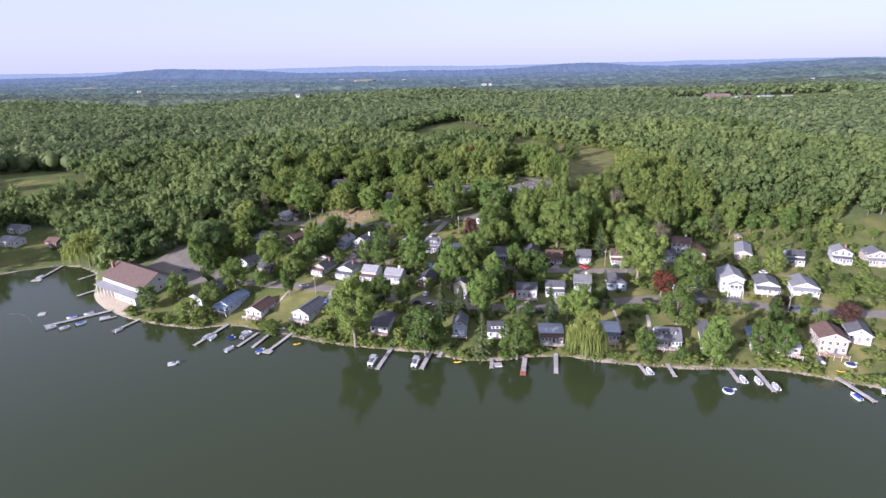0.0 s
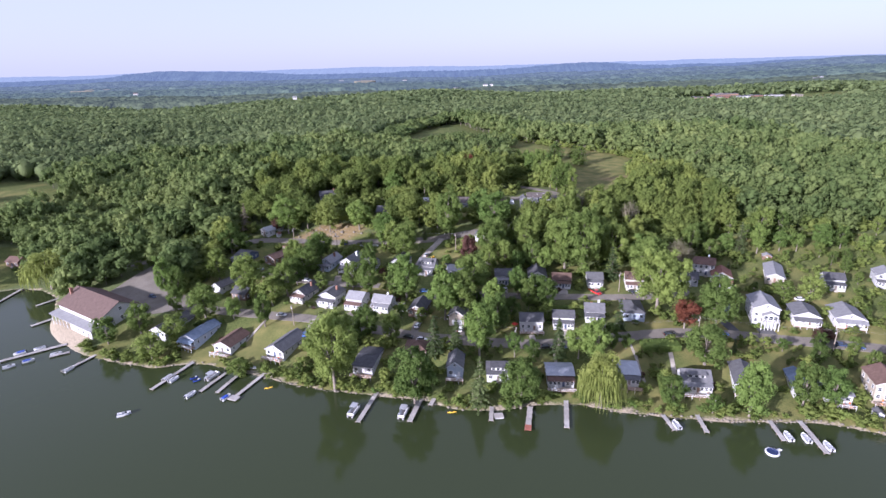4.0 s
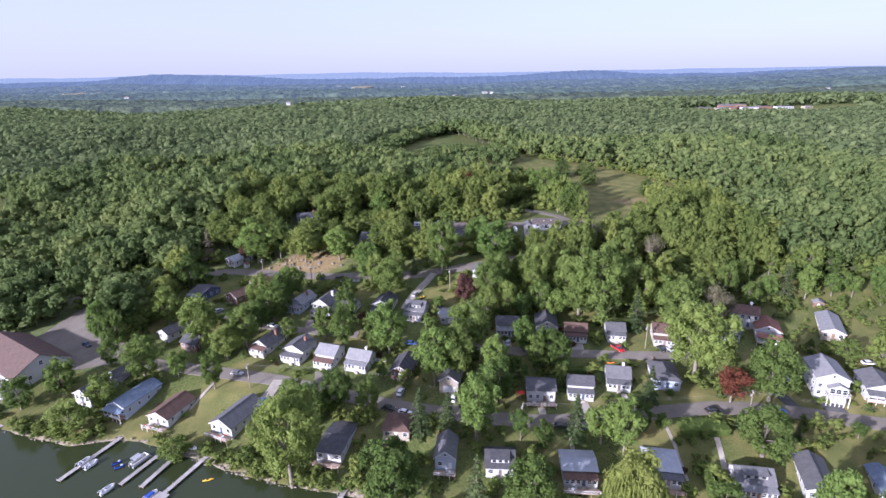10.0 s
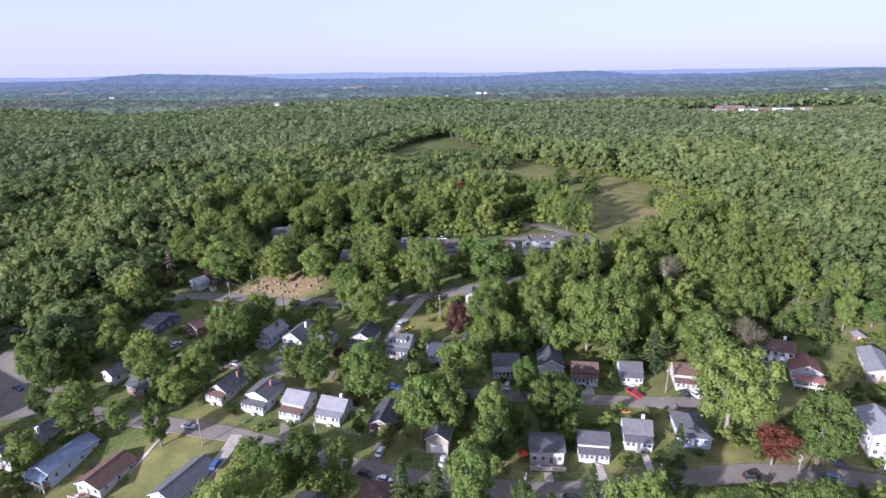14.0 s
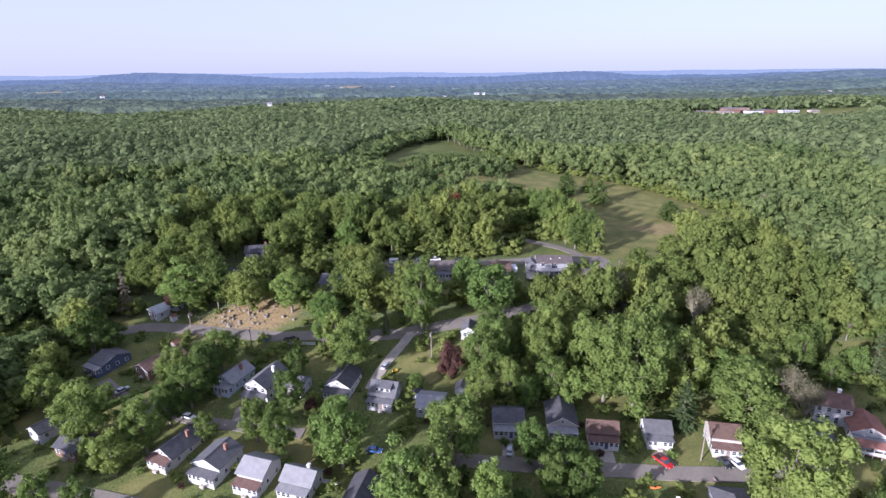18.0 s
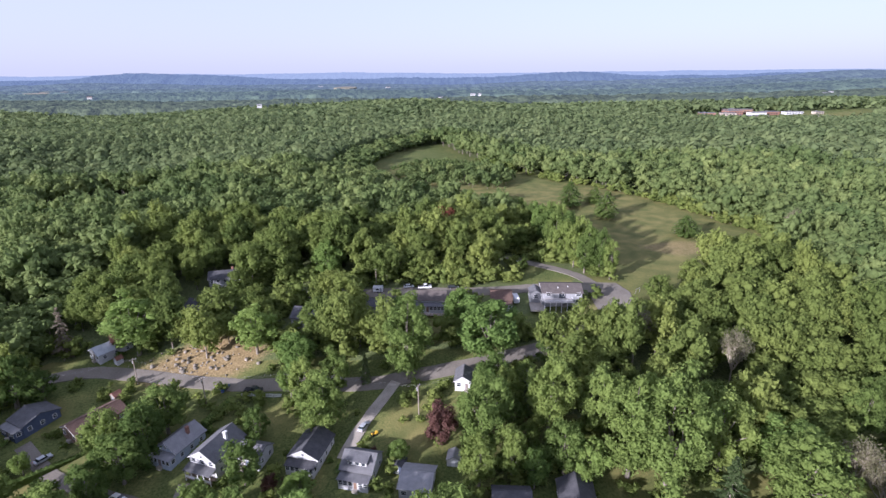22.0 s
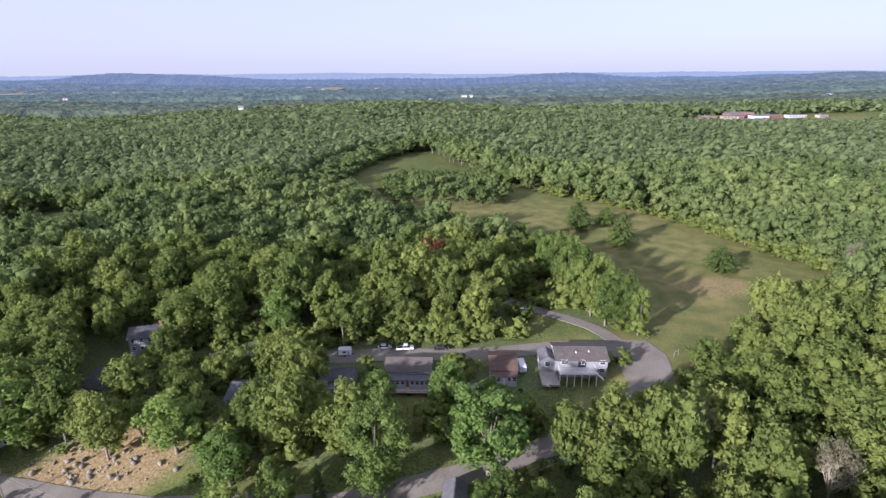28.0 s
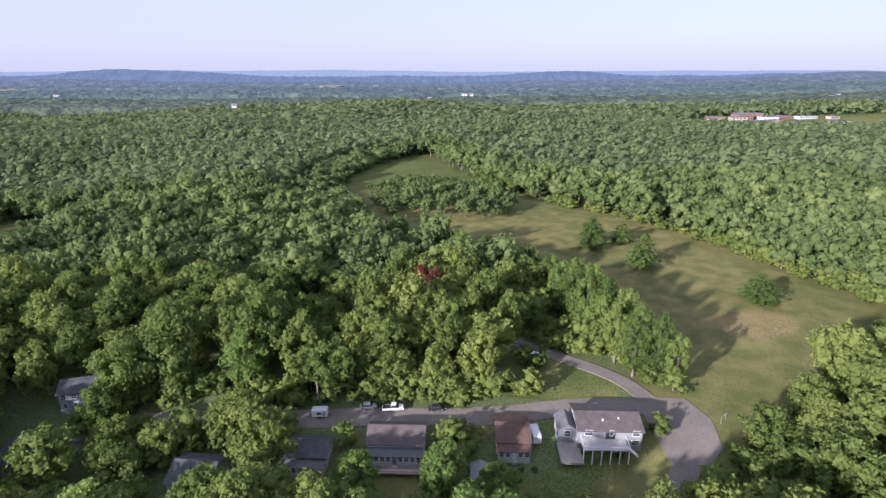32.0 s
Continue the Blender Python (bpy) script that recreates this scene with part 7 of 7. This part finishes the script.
# ---- rocks, fences, hedges and shrubs ----
def rock_mesh(seed):
    rng = np.random.default_rng(seed)
    v = ICO_V * rng.uniform(0.65, 1.15, (len(ICO_V), 1)) * np.array([1.0, 0.8, 0.62])
    return mesh_arrays("rock", v, ICO_F, np.zeros((0, 4), int), [M["rock"]])


ROCKS = [rock_mesh(200 + i) for i in range(6)]
rng_r = random.Random(9)
made = 0
while made < 110:
    x, y = rng_r.gauss(-74, 10), rng_r.gauss(343, 4.5)
    if road_gap([x], [y])[0] < 0.6 or y > 360:
        continue
    s = rng_r.choice((0.3, 0.4, 0.5, 0.7, 1.1))
    ob = tagged(new("rock", ROCKS[made % 6]), "pale angular boulder on the bare earth bank", "rock", "boulders on the bank")
    ob.matrix_basis = pose(x, y, ground(x, y) + s * 0.15, rng_r.uniform(0, 40), 0, rng_r.uniform(0, 360)) @ Matrix.Diagonal((s, s, s, 1))
    made += 1
V, F = [], []
x = -150.0
base = 0
while x < 235:
    x += rng_r.uniform(0.5, 1.3) if x > 40 or -80 < x < -40 else rng_r.uniform(1.2, 3.6)
    s = rng_r.uniform(0.25, 0.6)
    yy = lerp(SHORE, x) + rng_r.uniform(-0.3, 1.5)
    v = ICO_V * np.random.default_rng(int(x * 100) % 9999).uniform(0.65, 1.15, (12, 1)) * np.array([s * 1.2, s, s * 0.7]) + np.array([x, yy, ground(x, yy) + s * 0.2 + 0.05])
    V.append(v)
    F.append(ICO_F + base)
    base += 12
tagged(new("shore_stones", mesh_arrays("shore_stones", np.concatenate(V), np.concatenate(F), np.zeros((0, 4), int), [M["rock"]])), "rough pale stones along the waterline", "stones", kind="stuff")


def fence(pts, height, tone, label):
    (x0, y0), (x1, y1) = pts
    length = math.hypot(x1 - x0, y1 - y0)
    ob = thing("fence", pose(x0, y0, (ground(x0, y0) + ground(x1, y1)) / 2, 0, 0, math.degrees(math.atan2(y1 - y0, x1 - x0))), label, "fence")
    for i in range(int(length / 2) + 1):
        part("post", boxed(i * 2 - 0.06, -0.06, -0.5, i * 2 + 0.06, 0.06, height + 0.1), M[tone], ob)
    for zz in (0.25, height - 0.25):
        part("rail", boxed(0, 0.062, zz, length, 0.11, zz + 0.09), M[tone], ob)
    for i in range(int(length / 0.32)):
        pk = new("picket", shared(f"picket|{tone}|{height}", lambda: boxed(-0.09, -0.065, 0.08, 0.09, -0.035, height), M[tone]))
        pk.parent, pk.matrix_basis = ob, pose(0.2 + i * 0.32, 0.13, 0)


fence(((-49.5, 325.2), (-36.5, 324.5)), 1.3, "white_trim", "white picket fence beside the upper road")
fence(((84, 247), (84, 258)), 1.5, "deck", "brown board fence between gardens")
fence(((-26, 262), (-17, 259.5)), 1.5, "white_trim", "white board fence behind a house")
fence(((44, 245.5), (60, 245)), 1.4, "deck", "weathered wooden garden fence")


def shrub_template(seed, leaf, name="shrub"):
    rng = np.random.default_rng(seed)
    v, t, q, _ = crown_arrays(rng, 2.0, 1.15, 0.0, 7, 18, 0.30)
    ob = new(name)
    o = new("foliage", mesh_arrays("foliage", v, t, q, [M[leaf]]))
    o.parent = ob
    tv, tq = [], []
    limb(tv, tq, (0, 0, -0.3), (0, 0, 0.9), 0.09, 0.05, 5)
    s = new("stem", mesh_arrays("stem", np.array(tv), np.zeros((0, 3), int), np.array(tq), [M["bark"]]))
    s.parent = ob
    return ob


SHRUBS = [shrub_template(300, "leaf"), shrub_template(301, "leaf_light"), shrub_template(302, "leaf"), shrub_template(303, "leaf_purple")]
placed = []


def shrub(x, y, s, i):
    m = pose(x, y, ground(x, y) - 0.1, 0, 0, rng_r.uniform(0, 360)) @ Matrix.Diagonal((s, s, s * rng_r.uniform(0.75, 1.1), 1))
    src = SHRUBS[i]
    if i not in placed:
        placed.append(i)
        src.matrix_basis = m
        ob = src
    else:
        ob = copy_thing(src, Matrix.Identity(4))
        ob.matrix_basis = m
    tagged(ob, "low dark purple garden shrub" if i == 3 else "rounded green garden shrub beside a house", "shrub", "garden shrubs")


for hx, hy, hw, hd, ht, *_ in HOUSES:
    for _ in range(3):
        k = rng_r.uniform(-0.6, 0.6)
        f = rng_r.choice((-2.2, hd + 1.6, hd * 0.5))
        u = (k * hw) if f != hd * 0.5 else rng_r.choice((-1, 1)) * (hw / 2 + 1.6)
        c, s = math.cos(radians(ht)), math.sin(radians(ht))
        x, y = hx + u * c - f * s, hy + u * s + f * c
        if road_gap([x], [y])[0] < 0.8 or y - lerp(SHORE, x) < 1:
            continue
        shrub(x, y, rng_r.uniform(0.5, 1.25), rng_r.choice((0, 0, 1, 1, 2, 3)))
x = -128.0
while x < 230:
    x += rng_r.uniform(2.0, 9.0)
    if -112 < x < -80:
        continue
    yy = lerp(SHORE, x) + rng_r.uniform(1.4, 4.5)
    shrub(x, yy, rng_r.uniform(0.6, 1.7), rng_r.choice((0, 1, 2)))


def hedge(a, b, width, height):
    """A clipped hedge of leaf sprays over a solid heart."""
    length = math.hypot(b[0] - a[0], b[1] - a[1])
    rng = np.random.default_rng(int(abs(a[0]) * 10))
    n = int(length * 26)
    u, face = rng.uniform(0, length, n), rng.uniform(0, 1, n)
    side = np.where(face < 0.3, -1.0, np.where(face < 0.6, 1.0, 0.0))
    yv = np.where(side == 0, rng.uniform(-0.5, 0.5, n), side * 0.5) * width
    zv = np.where(side == 0, height, rng.uniform(0.1, 1.0, n) * height) + rng.normal(0, 0.08, n)
    p = np.stack([u, yv, zv], 1)
    nrm = unit(np.stack([np.zeros(n), side, (side == 0) * 1.0], 1) + 0.5 * rng.normal(0, 1, (n, 3)))
    t = unit(np.cross(nrm, rng.normal(0, 1, (n, 3))))
    bb = np.cross(nrm, t)
    q = np.stack([p - t * 0.34, p + bb * 0.2, p + t * 0.34, p - bb * 0.2], 1).reshape(-1, 3)
    ob = thing("hedge", pose(a[0], a[1], (ground(*a) + ground(*b)) / 2, 0, 0, math.degrees(math.atan2(b[1] - a[1], b[0] - a[0]))), "clipped dense green hedge along a garden", "hedge")
    part("core", boxed(0, -width * 0.45, -1.0, length, width * 0.45, height * 0.94), M["leaf"], ob)
    o = new("foliage", mesh_arrays("foliage", q, np.zeros((0, 3), int), np.arange(len(q)).reshape(-1, 4), [M["leaf"]]))
    o.parent = ob


hedge((80, 221.6), (94.5, 221.4), 6.4, 2.3)
hedge((82.2, 209.5), (79, 192.5), 2.2, 2.6)
hedge((-56.5, 312), (-52.5, 325), 2.0, 1.6)
hedge((46, 251), (60, 251.6), 3.0, 1.8)
hedge((-104, 291), (-88, 306), 1.6, 1.4)

# ---- garden things ----
umb = thing("garden_umbrella", pose(31.6, 238.5, ground(31.6, 238.5), 0, 0, 0), "red garden umbrella beside a white house", "umbrella")
bm = bmesh.new()
bmesh.ops.create_cone(bm, cap_ends=False, segments=8, radius1=1.5, radius2=0.05, depth=0.6, matrix=Matrix.Translation((0, 0, 2.5)))
part("canopy", bm, M["canvas_red"], umb)
part("pole", boxed(-0.03, -0.03, 0, 0.03, 0.03, 2.75), M["metal"], umb)
part("base_plate", disc(0.3, 0.05, 0.1, 12), M["gravel"], umb)


def shed(x, y, w, d, turn, wall, tone, label):
    ob = thing("shed", pose(x, y, ground(x, y) + 0.1, 0, 0, turn), label, "shed")
    body = part("wall", gable_wall(w, d, 2.1, 0.9, "f"), M["wall_" + wall], ob)
    part("roof", roof_mesh(w, d, 2.1, 0.9, "f", 0.2), M["roof_" + tone], ob)
    part("door", boxed(-0.5, -0.05, 0, 0.5, 0.02, 1.85), M["white_trim"], body)


shed(2.4, 292, 3.2, 4.0, -14, "navy", "dark", "small dark blue garden shed with gabled roof")
shed(17.5, 293.7, 3.6, 4.0, -10, "white", "pale", "small white garden shed with pale roof")
shed(145.0, 181.8, 2.6, 3.0, -20, "grey", "grey", "small grey shed at the water's edge")
shed(165.1, 287.5, 4.0, 3.4, -20, "brown", "pale", "small weathered shed on the upper lawn")
shed(-101.5, 346.5, 2.2, 2.2, -30, "white", "red", "tiny white shed with reddish roof")
shed(-92.0, 327.0, 3.0, 2.6, -30, "tan", "red", "small wooden shed by the upper road")
shed(30.2, 358.0, 4.2, 6.0, -4, "white", "pale", "pale flat-fronted outbuilding beside a brown-roofed house")
frame_set = thing("swing_frame", pose(95.7, 375.2, ground(95.7, 375.2), 0, 0, 40), "dull grey bare goal frame at the field edge", "goal frame")
for a in ((-1.6, -0.04, 0, -1.52, 0.04, 2.0), (1.52, -0.04, 0, 1.6, 0.04, 2.0)):
    part("upright", boxed(*a), M["metal"], frame_set)
part("crossbar", boxed(-1.6, -0.04, 2.01, 1.6, 0.04, 2.09), M["metal"], frame_set)


# ---- far buildings ----
def block(x, y, w, d, h, turn, wall, label):
    """A flat-roofed building of a far school, with rows of windows."""
    z = ground(x, y)
    ob = thing("school_building", pose(x, y, z, 0, 0, turn), label, "building", "school buildings")
    body = part("wall", boxed(-w / 2, 0, -1, w / 2, d, h), wall, ob)
    part("roof", box(boxed(-w / 2 - 0.3, -0.3, h, w / 2 + 0.3, d + 0.3, h + 0.5), -w / 4, d * 0.3, h + 0.5, -w / 8, d * 0.6, h + 2.0), M["roof_grey"], ob)
    for k in range(int(h // 4)):
        for i in range(int(w // 6)):
            win = new("window", shared("bigwindow", lambda: boxed(-1.8, -0.08, 0, 1.8, 0.02, 1.8), M["pane"]))
            win.parent, win.matrix_basis = body, pose(-w / 2 + 3 + i * 6, 0, 1.3 + k * 4, 0, 0, 0)


for x, y, w, d, h, t, wall in ((530, 1160, 26, 18, 7, -10, "wall_lightgrey"), (568, 1142, 30, 20, 8, 6, "brick"), (606, 1128, 26, 16, 7, -6, "wall_tan"), (644, 1146, 34, 18, 8, 4, "brick"), (690, 1150, 28, 14, 5, 10, "wall_lightgrey"), (600, 1176, 40, 20, 9, 2, "wall_brown"), (735, 1176, 34, 14, 5, 6, "wall_tan"), (660, 1112, 18, 12, 5, -4, "wall_lightgrey"), (551, 1240, 29, 24, 6.9, -14, "brick"), (586, 1226, 26, 22, 8.05, -10, "wall_tan"), (611, 1250, 31, 22, 9.2, 8, "brick"), (648, 1232, 29, 20, 6.9, 3, "wall_lightgrey"), (683, 1248, 34, 18, 5.75, 10, "brick"), (626, 1268, 53, 20, 10.35, -8, "wall_brown"), (576, 1198, 19, 13, 5.75, -20, "brick"), (641, 1202, 19, 13, 5.75, 12, "wall_tan"), (725, 1244, 36, 15, 4.6, 4, "wall_lightgrey"), (765, 1230, 19, 11, 4.6, 10, "wall_tan"), (536, 1218, 17, 13, 6.9, -8, "wall_tan")):
    block(x, y, w, d, h, t, M[wall], "far flat-roofed brick school building among woods" if wall == "brick" else "far flat-roofed pale school building among woods")


def far_building(x, y, w, h, roof):
    """A pale building far off among the trees: walls, gabled roof and a band of windows."""
    z = max(ground(x, y) + 14, 49)
    d = w * 0.6
    ob = thing("far_building", pose(x, y, z, 0, 0, -10 if x > 0 else 12), "far white building standing clear of the treetops", "building", "far buildings")
    body = part("wall", gable_wall(w, d, h, h * 0.35, "s"), M["wall_white"], ob)
    part("roof", roof_mesh(w, d, h, h * 0.35, "s", 0.6), M[roof], ob)
    part("window", boxed(-w * 0.4, -0.1, h * 0.35, w * 0.4, 0.02, h * 0.65), M["pane"], body)


for x, y, w, h, roof in ((-986, 2513, 26, 8, "roof_pale"), (-757, 2235, 18, 6, "roof_grey"), (-504, 2774, 30, 10, "roof_pale"), (-182, 2636, 26, 9, "roof_grey"), (34, 1646, 16, 6, "roof_grey"), (-1023, 1870, 18, 6, "roof_brown"), (525, 3646, 36, 14, "roof_pale"), (529, 2825, 30, 10, "roof_pale"), (828, 3006, 34, 10, "roof_grey"), (130, 1792, 20, 6, "roof_pale"), (150, 1800, 14, 6, "roof_grey"), (1086, 1673, 18, 6, "roof_grey"), (1120, 1700, 16, 6, "roof_pale"), (-364, 1385, 14, 5, "roof_pale")):
    far_building(x, y, w * 0.7, h * 0.7, roof)


# ---- garden furniture on decks and lawns ----
def patio_set(x, y, z, turn, rng):
    table = thing("patio_table", pose(x, y, z, 0, 0, turn), "small round white patio table set outdoors", "table", "patio tables")
    bm = bmesh.new()
    bmesh.ops.create_cone(bm, cap_ends=True, segments=12, radius1=0.55, radius2=0.55, depth=0.05, matrix=Matrix.Translation((0, 0, 0.72)))
    part("tabletop", bm, M["white_trim"], table)
    for i in range(4):
        a = math.pi / 4 + i * math.pi / 2
        part("leg", boxed(0.38 * math.cos(a) - 0.025, 0.38 * math.sin(a) - 0.025, 0, 0.38 * math.cos(a) + 0.025, 0.38 * math.sin(a) + 0.025, 0.69), M["metal"], table)
    key = rng.choice(("white_trim", "plastic_orange", "canvas_grey", "deck"))
    for i in range(3):
        a = turn + i * 120 + rng.uniform(-20, 20)
        m = pose(x + 1.05 * math.cos(radians(a)), y + 1.05 * math.sin(radians(a)), z, 0, 0, a + 90)
        chair = thing("patio_chair", m, {"white_trim": "white", "plastic_orange": "orange", "canvas_grey": "grey", "deck": "brown"}[key] + " outdoor chair drawn up to a patio table", "chair", "patio chairs")
        part("seat", boxed(-0.25, -0.25, 0.40, 0.25, 0.25, 0.45, bevel=0.02), M[key], chair)
        part("backrest", boxed(-0.25, -0.30, 0.46, 0.25, -0.255, 0.95, bevel=0.02), M[key], chair)
        for sx in (-0.22, 0.22):
            for sy in (-0.22, 0.22):
                part("leg", boxed(sx - 0.02, sy - 0.02, 0, sx + 0.02, sy + 0.02, 0.395), M["metal"], chair)


rng_p = random.Random(8)
for hx, hy, hw, hd, ht, wall_h, *rest in HOUSES:
    if "d" not in rest[-1] or hy > 260:
        continue
    c, k = math.cos(radians(ht)), math.sin(radians(ht))
    z = max(ground(hx, hy), (ground(hx, hy) + ground(hx - k * hd * 0.6, hy + c * hd * 0.6)) / 2) + 0.35 - 0.10
    u = rng_p.choice((-1, 1)) * hw * 0.26
    patio_set(hx + c * u + k * 2.0, hy + k * u - c * 2.0, z, rng_p.uniform(0, 90), rng_p)


cart = thing("garden_cart", pose(-5.0, 306.6, ground(-5.0, 306.6), 0, 0, 30), "small yellow garden tractor parked on a lawn", "garden tractor")
part("body", box(boxed(-0.9, -0.45, 0.35, 0.9, 0.45, 0.75, bevel=0.05), 0.2, -0.38, 0.75, 0.95, 0.38, 1.05), M["plastic_yellow"], cart)
part("seat", box(boxed(-0.6, -0.28, 0.76, -0.1, 0.28, 0.9, bevel=0.03), -0.7, -0.28, 0.88, -0.55, 0.28, 1.3), M["tyre"], cart)
for sx, r in ((-0.6, 0.38), (0.65, 0.28)):
    for sy in (-0.55, 0.55):
        bm = bmesh.new()
        bmesh.ops.create_cone(bm, cap_ends=True, segments=12, radius1=r, radius2=r, depth=0.22, matrix=pose(sx, sy, r, 90, 0, 0))
        part("wheel", bm, M["tyre"], cart)
